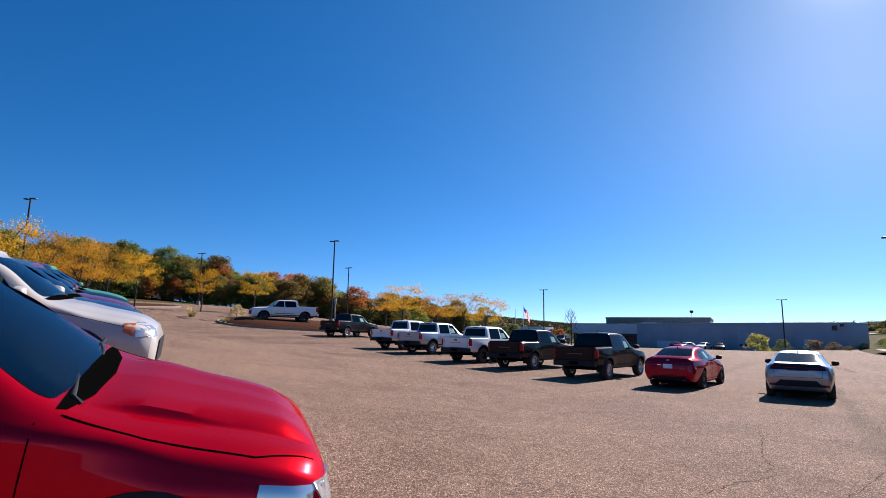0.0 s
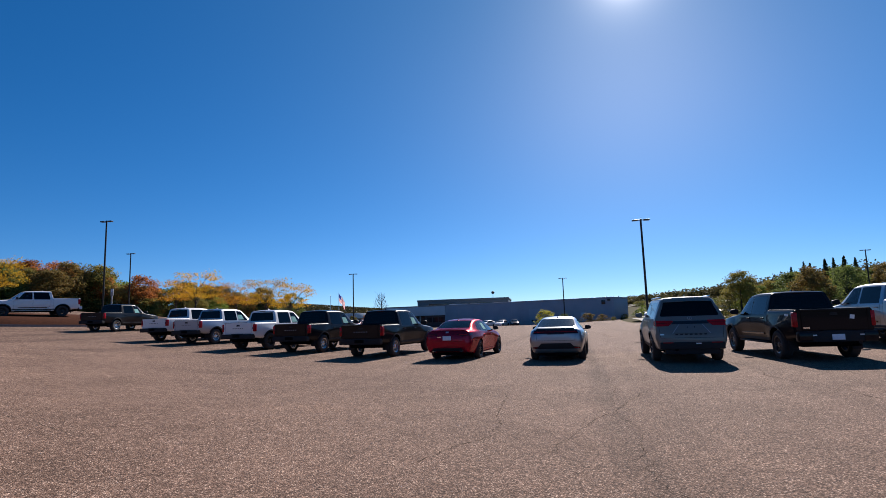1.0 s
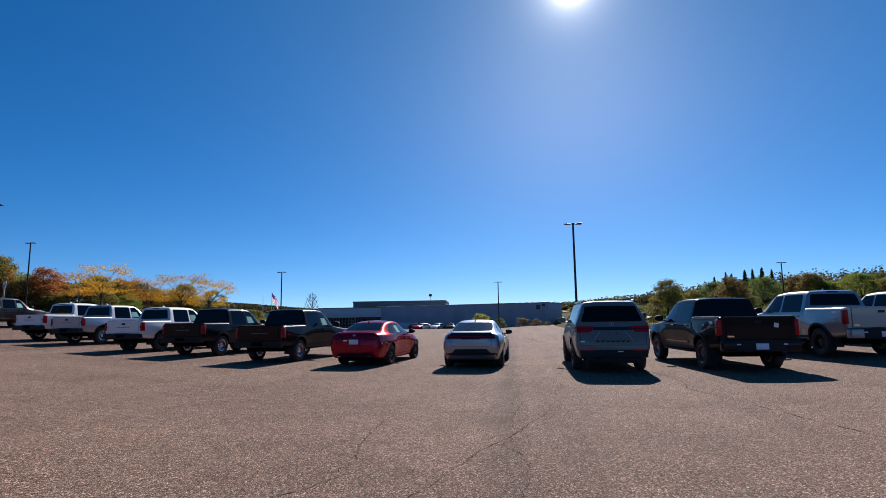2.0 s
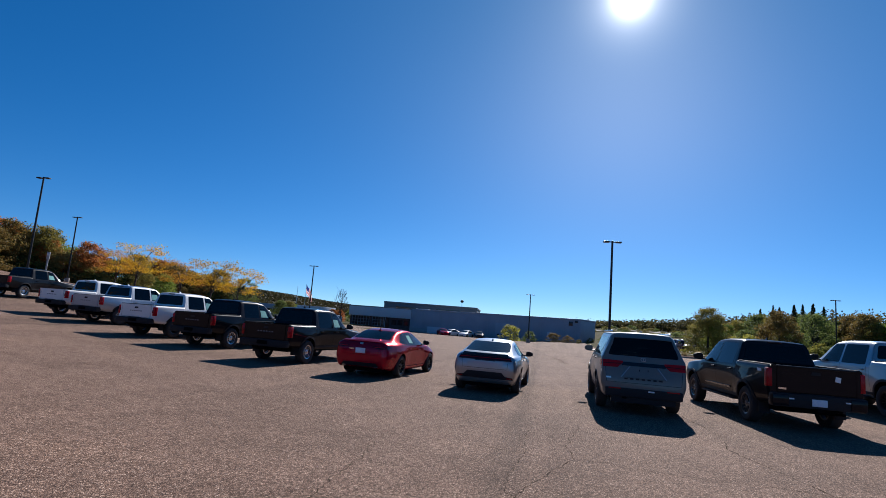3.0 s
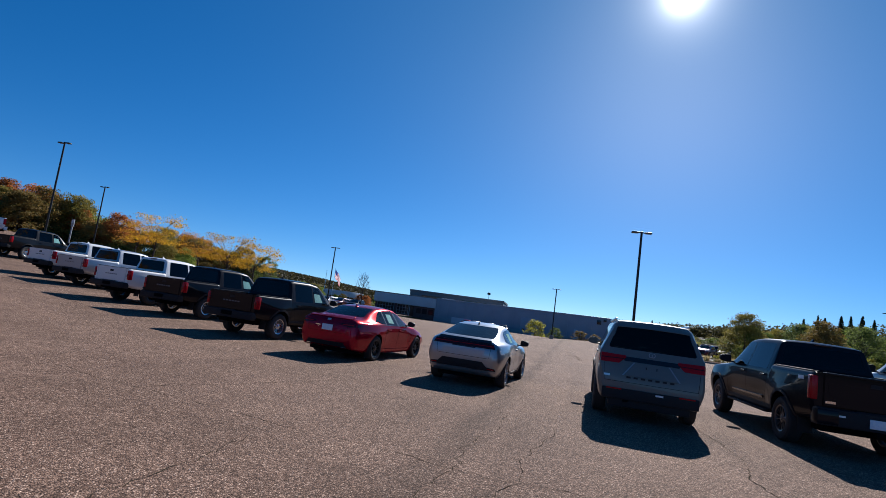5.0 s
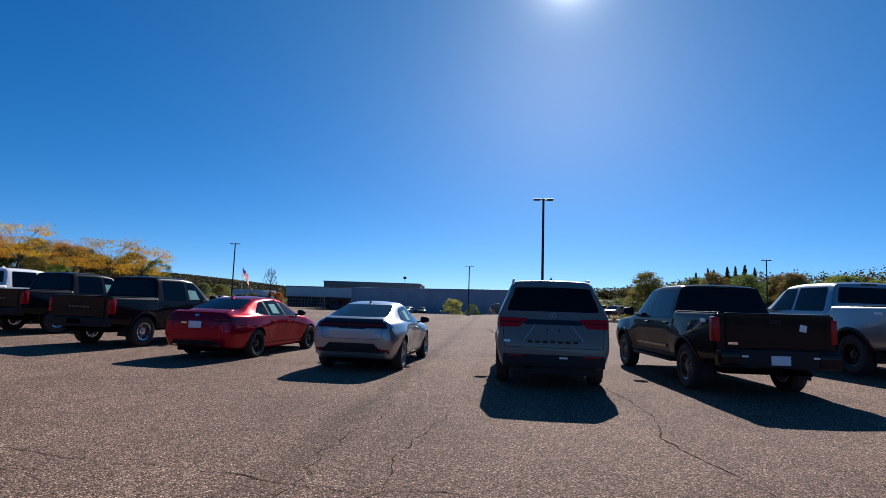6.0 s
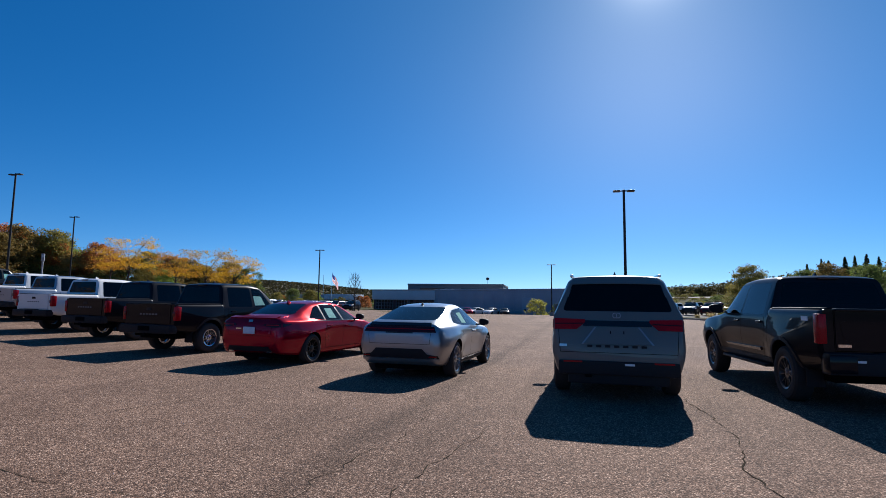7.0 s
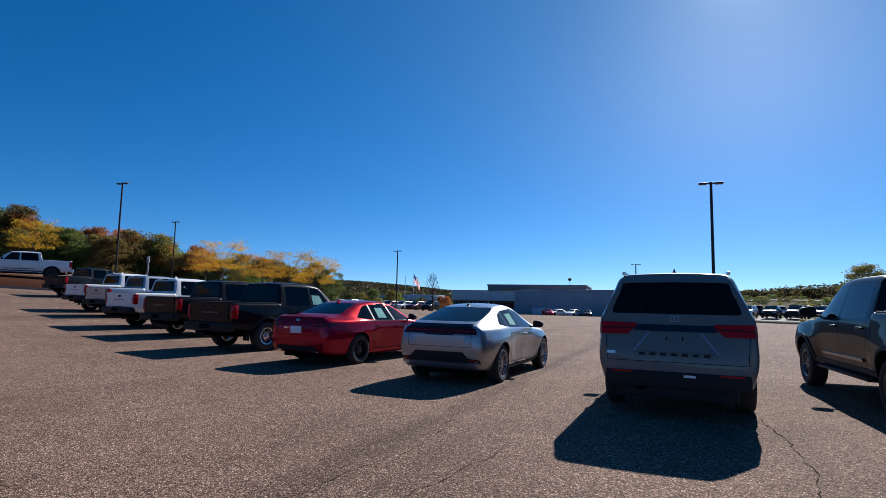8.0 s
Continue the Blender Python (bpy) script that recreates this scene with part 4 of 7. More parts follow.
def sedan_spec():
    h = 0.92
    st = [
        (-1.11, 0.40, 0.60, 0.68, 0.55, 0.62, 0.78, 0.50, 0.84, 0.0),
        (-1.06, 0.32, 0.72, 0.80, 0.58, 0.74, 0.92, 0.62, 0.985, 0.01),
        (-1.0, 0.28, 0.77, 0.85, 0.60, 0.79, 0.96, 0.66, 1.04, 0.012),
        (-0.85, 0.25, 0.80, 0.885, 0.62, 0.82, 0.97, 0.68, 1.065, 0.015),
        (-0.62, 0.22, 0.82, 0.90, 0.64, 0.85, 0.965, 0.68, 1.075, 0.02),
        (-0.45, 0.21, 0.83, 0.915, 0.65, 0.865, 0.96, 0.66, 1.10, 0.02),
    ]
    st += [
        (-0.1, 0.2, 0.84, 0.92, 0.66, 0.875, 0.955, 0.60, 1.235, 0.03),
        (0.35, 0.19, 0.845, 0.92, 0.66, 0.88, 0.95, 0.565, 1.365, 0.035),
        (0.9, 0.18, 0.845, 0.915, 0.66, 0.88, 0.94, 0.57, 1.405, 0.04),
        (1.4, 0.18, 0.845, 0.915, 0.66, 0.88, 0.935, 0.565, 1.385, 0.04),
        (1.9, 0.18, 0.845, 0.915, 0.66, 0.87, 0.93, 0.59, 1.24, 0.04),
    ]
    st += [
        (2.5, 0.2, 0.84, 0.915, 0.66, 0.85, 0.92, 0.68, 0.965, 0.05),
        (2.8, 0.2, 0.83, 0.915, 0.64, 0.83, 0.86, 0.66, 0.92, 0.05),
        (3.3, 0.2, 0.78, 0.88, 0.58, 0.78, 0.76, 0.62, 0.83, 0.05),
        (3.65, 0.2, 0.66, 0.76, 0.52, 0.66, 0.66, 0.5, 0.74, 0.03),
        (3.78, 0.24, 0.5, 0.58, 0.5, 0.5, 0.58, 0.4, 0.64, 0.02),
    ]
    return low_spec(
        "sedan", "sedan", st, 2.825, 1.84, 0.335, 0.24, (-0.05, 2.40),
        [([(-0.02, 1.035), (0.30, 1.0), (0.56, 0.99), (0.56, 1.33), (0.36, 1.285)], "mid"), ([(0.59, 0.985), (1.37, 0.97), (1.26, 1.365), (0.60, 1.335)], "mid"), ([(1.42, 0.97), (2.26, 0.955), (1.92, 1.14), (1.62, 1.28), (1.32, 1.362)], "clear")],
        [(-0.60, 1.12), (0.60, 1.12), (0.51, 1.365), (-0.51, 1.365)], [(-0.66, 1.03), (0.66, 1.03), (0.52, 1.34), (-0.52, 1.34)],
        rear_glass=G_MID, rear_cut=0.42, dash=0.95,
        side_lines=[[(1.39, 0.32), (1.39, 0.97)], [(0.58, 0.99), (0.50, 0.62), (0.62, 0.32)], [(2.30, 0.93), (2.28, 0.32)], [(0.62, 0.32), (2.28, 0.32)]],
        rear_lines=[[(-0.60, 1.0), (-0.56, 0.66), (0.56, 0.66), (0.60, 1.0)]],
        plates=[
            ("tail_light", "B", [(0.36, 0.885), (0.62, 0.84), (0.78, 0.855), (0.77, 0.925), (0.40, 0.92)], M_LAMPDARK, 0.012, 0.02, "smoked red tail light"),
            ("side_lamp", "S", [(-1.0, 0.85), (-0.76, 0.91), (-0.74, 0.93), (-1.0, 0.925)], M_LAMPDARK, 0.008, 0.015, ""),
            ("lamp_strip", "B", [(0.44, 0.885), (0.74, 0.885), (0.74, 0.905), (0.44, 0.905)], M_LAMPRED, 0.016, 0.01, ""),
            ("rear_diffuser", "B", [(-0.60, 0.33), (0.60, 0.33), (0.52, 0.43), (-0.52, 0.43)], M_TRIM, 0.014, 0.02, "black diffuser"),
            ("badge", "B", [(-0.05, 0.955), (0.05, 0.955), (0.05, 1.0), (-0.05, 1.0)], M_BADGE, 0.012, 0.012, "oval chrome badge"),
        ] + [
            ("lettering", "B", [(-0.36, 0.80), (-0.22, 0.80), (-0.22, 0.825), (-0.36, 0.825)], M_CHROME, 0.008, 0.01, "row of chrome letters as bars"),
            ("window_trim", "S", [(0.0, 0.97), (2.26, 0.945), (2.26, 0.957), (0.0, 0.984)], M_GLOSSBLACK, 0.006, 0.01, "thin black strip"),
            ("sill_trim", "S", [(0.42, 0.26), (2.40, 0.26), (2.40, 0.31), (0.42, 0.31)], M_BODY, 0.016, 0.02, ""),
            ("grille", "F", [(-0.4, 0.32), (0.4, 0.32), (0.44, 0.5), (-0.44, 0.5)], M_TRIM, 0.015, 0.02, "black grille"),
            ("headlight", "F", [(0.40, 0.60), (0.62, 0.62), (0.64, 0.70), (0.40, 0.66)], M_LAMPCLEAR, 0.012, 0.02, "clear headlight"),
            ("spoiler_lip", "B", [(-0.62, 1.035), (0.62, 1.035), (0.62, 1.065), (-0.62, 1.065)], M_BODY, 0.022, 0.03, ""),
        ],
        solids=[("licence_plate", [(-0.155, 0.155, -1.135, -1.118, 0.70, 0.85, 0.003)], M_PLATE, "white temporary plate"),
                ("exhaust_tip", [(0.44, 0.58, -1.08, -0.95, 0.30, 0.37, 0.02)], M_CHROME, "chrome exhaust tip"), ("exhaust_tip", [(-0.58, -0.44, -1.08, -0.95, 0.30, 0.37, 0.02)], M_CHROME, "chrome exhaust tip")],
        handles=[(0.72, 0.84), (1.56, 0.82)], mirror=(2.05, 0.97, 0.95), mirror_mat=M_TRIM,
        seats=[(-0.37, 0.62, 0.36), (0.37, 0.62, 0.36), (-0.37, 1.5, 0.36), (0.37, 1.5, 0.36)], fin=(0.28, 1.385))


def hatch_spec():
    st = [
        (-0.90, 0.50, 0.60, 0.70, 0.62, 0.64, 0.78, 0.56, 0.84, 0.0),
        (-0.85, 0.36, 0.70, 0.80, 0.62, 0.73, 0.90, 0.62, 0.965, 0.008),
        (-0.78, 0.28, 0.75, 0.84, 0.62, 0.77, 0.95, 0.64, 1.03, 0.012),
        (-0.70, 0.26, 0.77, 0.86, 0.64, 0.79, 0.96, 0.645, 1.055, 0.018),
        (-0.45, 0.23, 0.80, 0.885, 0.66, 0.82, 0.96, 0.62, 1.125, 0.022),
    ]
    st += [
        (0.0, 0.2, 0.82, 0.89, 0.66, 0.845, 0.955, 0.575, 1.245, 0.03),
        (0.5, 0.19, 0.825, 0.885, 0.66, 0.85, 0.94, 0.555, 1.355, 0.035),
        (0.95, 0.18, 0.825, 0.88, 0.66, 0.85, 0.92, 0.555, 1.385, 0.04),
        (1.35, 0.18, 0.825, 0.88, 0.66, 0.85, 0.905, 0.55, 1.35, 0.04),
        (1.9, 0.18, 0.825, 0.88, 0.66, 0.84, 0.89, 0.58, 1.19, 0.04),
        (2.7, 0.2, 0.82, 0.885, 0.64, 0.82, 0.86, 0.66, 0.915, 0.05),
        (3.1, 0.2, 0.78, 0.86, 0.6, 0.78, 0.76, 0.63, 0.82, 0.05),
        (3.5, 0.2, 0.64, 0.74, 0.52, 0.64, 0.62, 0.5, 0.70, 0.03),
        (3.66, 0.24, 0.48, 0.56, 0.5, 0.48, 0.54, 0.4, 0.60, 0.02),
    ]
    return low_spec(
        "hatchback", "hatchback", st, 2.75, 1.78, 0.34, 0.255, (-0.50, 2.55),
        [([(0.06, 1.03), (0.42, 0.99), (0.42, 1.25), (0.30, 1.21)], "mid"), ([(0.45, 0.985), (1.23, 0.96), (1.16, 1.325), (0.46, 1.27)], "mid"), ([(1.27, 0.96), (2.24, 0.92), (1.86, 1.10), (1.52, 1.255), (1.20, 1.325)], "clear")],
        [(-0.61, 1.095), (0.61, 1.095), (0.53, 1.34), (-0.53, 1.34)], [(-0.64, 1.0), (0.64, 1.0), (0.50, 1.30), (-0.50, 1.30)],
        rear_glass=G_MID, rear_cut=0.50, dash=0.93, rim_mat=M_ALLOYDUO, rim_label="two-tone alloy rim", spokes=6,
        side_lines=[[(1.26, 0.32), (1.26, 0.97)], [(0.50, 1.0), (0.44, 0.66), (0.58, 0.32)], [(2.28, 0.90), (2.24, 0.32)], [(0.58, 0.32), (2.24, 0.32)]],
        rear_lines=[[(-0.62, 0.88), (-0.60, 0.66), (0.60, 0.66), (0.62, 0.88)]],
        plates=[
            ("tail_light_bar", "B", [(-0.715, 0.875), (0.715, 0.875), (0.665, 0.975), (-0.665, 0.975)], M_LAMPDARK, 0.016, 0.02, "full-width smoked red light bar"),
            ("light_line", "B", [(-0.68, 0.925), (0.68, 0.925), (0.675, 0.936), (-0.675, 0.936)], M_LAMPRED, 0.021, 0.01, "thin red light line"),
            ("rear_spoiler", "B", [(-0.615, 0.985), (0.615, 0.985), (0.60, 1.035), (-0.60, 1.035)], M_GLOSSBLACK, 0.025, 0.035, "gloss black spoiler lip"),
            ("rear_diffuser", "B", [(-0.76, 0.40), (0.76, 0.40), (0.74, 0.455), (0.56, 0.475), (0.46, 0.575), (-0.46, 0.575), (-0.56, 0.475), (-0.74, 0.455)], M_TRIM, 0.010, 0.02, "black lower bumper"),
            ("bumper_lip", "B", [(-0.74, 0.35), (0.74, 0.35), (0.76, 0.395), (-0.76, 0.395)], M_BODY, 0.022, 0.03, "silver lip under the bumper"),
            ("reflector", "B", [(0.58, 0.43), (0.72, 0.425), (0.72, 0.445), (0.60, 0.45)], M_LAMPRED, 0.018, 0.01, ""),
        ] + [
            ("lettering", "B", [(-0.27, 0.855), (0.27, 0.855), (0.27, 0.872), (-0.27, 0.872)], M_ALLOYDARK, 0.006, 0.008, "row of letters as a bar"),
            ("number_recess", "B", [(-0.46, 0.70), (0.46, 0.70), (0.50, 0.85), (-0.50, 0.85)], M_BODY, 0.006, 0.008, ""),
            ("sill_trim", "S", [(0.44, 0.24), (2.34, 0.24), (2.34, 0.29), (0.44, 0.29)], M_TRIM, 0.010, 0.02, ""),
            ("grille", "F", [(-0.4, 0.32), (0.4, 0.32), (0.44, 0.42), (-0.44, 0.42)], M_TRIM, 0.015, 0.02, "black grille"),
            ("headlight", "F", [(0.36, 0.54), (0.58, 0.55), (0.60, 0.62), (0.36, 0.60)], M_LAMPCLEAR, 0.012, 0.02, "clear headlight"),
        ],
        solids=[], handles=[(1.42, 0.83)], mirror=(2.02, 0.93, 0.95), mirror_mat=M_TRIM,
        seats=[(-0.37, 0.5, 0.34), (0.37, 0.5, 0.34), (-0.37, 1.4, 0.34), (0.37, 1.4, 0.34)], fin=(0.45, 1.37), fin_mat=M_TRIM)


G_MID = glass_mat("tinted_glass", (0.50, 0.56, 0.55))
M_ALLOYDUO = mat("alloy_two_tone", (0.34, 0.34, 0.36), 0.3, 0.9)
SEDAN, HATCH = sedan_spec(), hatch_spec()
for q, a, b in ((MIDTRUCK, 0.045, 1.18), (BIGTRUCK, 0.05, 1.27), (LARGESUV, 0.03, 1.27), (BOXSUV, 0.03, 1.18), (MIDSUV, 0.03, 1.15), (CROSS, 0.03, 1.10), (SEDAN, 0.035, 0.95), (HATCH, 0.045, 0.95)):
    q["swell"], q["belt_z"] = a, b
CROSS["rows"] = 61
MIDSUV["bonnet"], BOXSUV["bonnet"] = (2.5, 3.75, 0.60, 0.05), (2.45, 3.7, 0.5, 0.03)
MIDSUV["fine"], MIDSUV["rows"] = 4, 90
M_ALLOYSMOKE = mat("alloy_smoked", (0.16, 0.16, 0.17), 0.3, 0.9)


def bars(y_text, x0, x1, n, h, name, m):
    w = (x1 - x0) / n
    return [(name, "B*", [(x0 + k * w + w * 0.12, y_text), (x0 + k * w + w * 0.7, y_text), (x0 + k * w + w * 0.7, y_text + h), (x0 + k * w + w * 0.12, y_text + h)], m, 0.022 if m is M_TRIM else 0.02, 0.006, "") for k in range(n)]


for q, posts in ((SEDAN, ([(0.555, 0.99), (0.595, 0.985), (0.605, 1.335), (0.555, 1.325)], [(1.365, 0.97), (1.425, 0.97), (1.325, 1.36), (1.255, 1.365)])),
                 (HATCH, ([(0.415, 0.99), (0.455, 0.985), (0.465, 1.27), (0.415, 1.25)], [(1.225, 0.96), (1.275, 0.96), (1.205, 1.325), (1.155, 1.325)]))):
    q["plates"] += [("pillar_trim", "S", p, M_GLOSSBLACK, 0.002, 0.006, "black pillar between the side windows") for p in posts]
MIDTRUCK["solids"] = [q for q in MIDTRUCK["solids"] if q[0] != "licence_plate"] + [("bumper_step", [(-0.2, 0.2, -1.285, -1.26, 0.60, 0.72, 0.01)], M_INNER, "")]
M_BRIGHT = mat("bright_badge", (0.38, 0.38, 0.39), 0.4, 0.2)
M_LETTER = mat("dull_letter", (0.16, 0.16, 0.17), 0.45, 0.4)
MIDTRUCK["plates"] += bars(0.995, -0.33, 0.33, 6, 0.036, "letter_bar", M_LETTER)
LARGESUV["plates"] += bars(0.80, -0.46, 0.46, 7, 0.028, "letter_bar", M_TRIM)
LARGESUV["plates"] += [
    ("tailgate_band", "B*", [(-0.50, 1.105), (0.50, 1.105), (0.53, 1.185), (-0.53, 1.185)], M_GLOSSBLACK, 0.010, 0.014, "gloss black band between the lamps"),
    ("badge", "B*", soft_poly([(-0.06, 1.225), (0.06, 1.225), (0.06, 1.30), (-0.06, 1.30)], 0.055), M_BRIGHT, 0.014, 0.012, "oval bright badge"),
    ("badge_field", "B*", soft_poly([(-0.049, 1.234), (0.049, 1.234), (0.049, 1.291), (-0.049, 1.291)], 0.045), M_BODY, 0.018, 0.008, ""),
    ("badge_bar", "B*", [(-0.006, 1.238), (0.006, 1.238), (0.006, 1.28), (-0.006, 1.28)], M_BRIGHT, 0.022, 0.006, ""),
    # highlight on the recess's slanted edges, painted as paler silver strips
    ("recess_edge", "B", [(0.50, 0.84), (0.53, 0.84), (0.33, 1.09), (0.30, 1.09)], M_SILVERDARK, 0.024, 0.03, "bright chamfer of the number recess"),
    ("tag", "B*", [(-0.86, 0.80), (-0.75, 0.80), (-0.75, 0.835), (-0.86, 0.835)], M_BADGE, 0.008, 0.01, ""),
    ("number_recess", "B*", [(-0.50, 0.84), (0.50, 0.84), (0.30, 1.09), (-0.30, 1.09)], M_BODY, 0.026, 0.035, ""),
    ("plate_hole", "B*", [(-0.105, 0.99), (-0.09, 0.99), (-0.09, 1.03), (-0.105, 1.03)], M_SEAM, 0.030, 0.004, ""),
    ("plate_hole", "B*", [(0.09, 0.99), (0.105, 0.99), (0.105, 1.03), (0.09, 1.03)], M_SEAM, 0.030, 0.004, ""),
    ("roof_spoiler", "T", [(-0.66, -0.86), (0.66, -0.86), (0.68, -0.62), (-0.68, -0.62)], M_BODY, 0.02, 0.03, ""),
]
LARGESUV["plates"] = [q for q in LARGESUV["plates"] if q[0] not in ("tail_light",)] + [
    ("tail_light", "B", [(0.47, 1.165), (0.60, 1.055), (0.935, 1.05), (0.94, 1.21), (0.48, 1.20)], M_LAMPRED, 0.016, 0.025, "wedge-shaped red tail light"),
    ("lamp_divider", "B", [(0.52, 1.13), (0.93, 1.12), (0.93, 1.135), (0.51, 1.145)], M_LAMPDARK, 0.021, 0.01, "")]
LARGESUV["solids"] += [
    ("bumper_tag", [(0.10, 0.24, -1.242, -1.232, 0.545, 0.575, 0.0)], M_REFLECT, "small white tag"),
    ("bumper_reflector", [(-0.80, -0.52, -1.236, -1.222, 0.575, 0.60, 0.0)], M_LAMPRED, "red reflector"),
    ("bumper_reflector", [(0.52, 0.80, -1.236, -1.222, 0.575, 0.60, 0.0)], M_LAMPRED, "red reflector"),
    ("rear_valance", [(-0.74, 0.74, -1.16, -1.02, 0.26, 0.44, 0.03)], M_TRIM, "black valance under the bumper"),
    ("tow_eye", [(-0.48, -0.38, -1.22, -1.1, 0.36, 0.42, 0.02)], M_INNER, ""),
]
BIGTRUCK["plates"] += [("tag", "B*", [(-0.78, 0.89), (-0.62, 0.89), (-0.62, 0.93), (-0.78, 0.93)], M_CHROME, 0.02, 0.01, ""), ("delivery_sticker", "B*", [(0.38, 1.14), (0.49, 1.12), (0.51, 1.23), (0.40, 1.25)], M_REFLECT, 0.022, 0.004, "white paper sticker on the tailgate"),
                     ("door_moulding", "S", [(1.0, 0.68), (2.75, 0.68), (2.80, 0.715), (1.0, 0.73)], M_GLOSSBLACK, 0.022, 0.03, "glossy moulding along the doors"),
                     ("side_badge", "S", [(-0.86, 1.235), (-0.66, 1.235), (-0.64, 1.30), (-0.84, 1.30)], M_REFLECT, 0.006, 0.004, "")]
BIGTRUCK["plates"] += [("tailgate_panel", "B*", soft_poly([(-0.70, 0.97), (0.70, 0.97), (0.76, 1.24), (-0.76, 1.24)], 0.08), M_BODY, 0.017, 0.01, "")]
BIGTRUCK["solids"] += [("tailgate_lip", [(-0.80, 0.80, -1.20, -1.09, 1.375, 1.412, 0.012)], M_BODY, ""), ("bumper_reflector", [(-0.62, -0.52, -1.312, -1.302, 0.70, 0.73, 0.0)], M_REFLECT, ""), ("bumper_reflector", [(0.52, 0.62, -1.312, -1.302, 0.70, 0.73, 0.0)], M_REFLECT, ""),
                     ("side_step", [(0.86, 1.0, 0.75, 3.0, 0.42, 0.47, 0.015), ], M_TRIM, ""), ("side_step", [(-1.0, -0.86, 0.75, 3.0, 0.42, 0.47, 0.015)], M_TRIM, ""),
                     ("bumper_corner", [(0.62, 0.96, -1.32, -1.1, 0.55, 0.80, 0.03)], M_BODY, ""), ("bumper_corner", [(-0.96, -0.62, -1.32, -1.1, 0.55, 0.80, 0.03)], M_BODY, "")]
MIDTRUCK["plates"] += [("window_sticker", "R", [(1.72, 1.25), (2.16, 1.26), (2.06, 1.52), (1.72, 1.53)], M_PAPER, 0.003, 0.002, "pale green price sheet in the window")]
SEDAN["plates"] += [("window_sticker", "R", [(0.78, 1.03), (1.12, 1.02), (1.08, 1.26), (0.78, 1.26)], M_PAPER, 0.003, 0.002, "pale green price sheet in the window")]
HATCH["plates"] += [("window_sticker", "R", [(0.64, 1.02), (0.98, 1.01), (0.95, 1.23), (0.64, 1.22)], M_PAPER, 0.003, 0.002, "pale green price sheet in the window")]
BOXSUV["plates"] = [q for q in BOXSUV["plates"] if not q[0].startswith("headlight")] + [
    ("headlight", "F", [(0.52, 0.86), (0.80, 0.86), (0.82, 1.02), (0.50, 1.0)], M_LAMPCLEAR, 0.006, 0.02, "clear headlight"),
    ("headlight_side", "S", [(3.50, 0.84), (3.72, 0.88), (3.70, 1.02), (3.48, 1.04)], M_LAMPCLEAR, 0.012, 0.03, "clear headlight"),
    ("turn_signal", "S", [(3.34, 0.90), (3.48, 0.85), (3.47, 1.02), (3.34, 1.01)], M_AMBER, 0.014, 0.03, "amber turn signal")]
for q, c in ((CROSS, 2.32), (MIDSUV, 2.45), (BOXSUV, 2.38)):
    b = q["st"][10][8]
    q["solids"] += [] if q is MIDSUV else [("wiper", [(-0.5, 0.2, c - 0.10, c - 0.075, b + 0.06, b + 0.08, 0.006)], M_TRIM, "black wiper arm")]
    w = q["wide"] / 2 - 0.2
    q["plates"] += [("cowl_panel", "T", [(-w, c - 0.06), (w, c - 0.06), (w - 0.03, c - 0.02), (w * 0.6, c + 0.05), (0, c + 0.08), (-w * 0.6, c + 0.05), (-w + 0.03, c - 0.02)], M_SEAM, 0.006, 0.012, "black cowl panel")]
MIDSUV["plates"] = [q for q in MIDSUV["plates"] if not q[0].startswith("headlight")] + [
    ("headlight", "F", [(0.42, 0.70), (0.82, 0.66), (0.82, 0.84), (0.48, 0.82)], M_LAMPCLEAR, 0.014, 0.03, "clear headlight"),
    ("headlight_side", "S", [(3.36, 0.74), (3.80, 0.62), (3.80, 0.82), (3.38, 0.87)], M_LAMPCLEAR, 0.012, 0.03, "clear headlight"),
    ("turn_signal", "S", [(3.30, 0.74), (3.42, 0.70), (3.42, 0.73), (3.30, 0.77)], M_AMBER, 0.014, 0.03, "amber side marker"),
    ("bonnet_seam", "T", [(0.79, 2.42), (0.797, 2.42), (0.835, 2.8), (0.805, 3.35), (0.66, 3.70), (0.654, 3.695), (0.798, 3.35), (0.828, 2.8)], M_SEAM, 0.004, 0.006, ""),
    ("bonnet_seam", "T", mirror_poly([(0.79, 2.42), (0.797, 2.42), (0.835, 2.8), (0.805, 3.35), (0.66, 3.70), (0.654, 3.695), (0.798, 3.35), (0.828, 2.8)]), M_SEAM, 0.004, 0.006, "")]
MIDSUV["side_lines"] = MIDSUV["side_lines"][:-1]
MIDSUV["mirror"] = (1.78, 1.17, 0.95)

# ---- the lot ----
def ground_z(x, y):
    """The lot is level by the building and climbs gently to the wood and towards the near row."""
    s = -x - 8
    s = (s + math.sqrt(s * s + 6)) / 2
    z = (0.030 * s + 0.001 * min(s, 40) ** 2 + 0.06 * max(s - 40, 0) - 0.012) * (1 - smooth(50, 92, y))
    # the bank on which the near row stands: r along the row, q out into the aisle
    r = -0.834 * (x + 6.13) + 0.551 * (y + 0.085)
    q = 0.551 * (x + 6.13) + 0.834 * (y + 0.085)
    s = smooth(1, 5, r)
    bank = 0.67 - 0.05 * s + 0.62 * (1 - math.exp(-max(r, 0) / 4)) + 0.02 * max(r, 0)
    z += bank * smooth(-3.6, 1.2, r) * (1 - smooth(18, 32, r)) * (1 - smooth(-2 - 2 * s, 8 + 4 * s, q))
    # gentle swell at the end of the row
    z += 0.27 * smooth(7, 10, x) * smooth(12, 18, y) * (1 - smooth(32, 60, y))
    return max(z, 0.0)


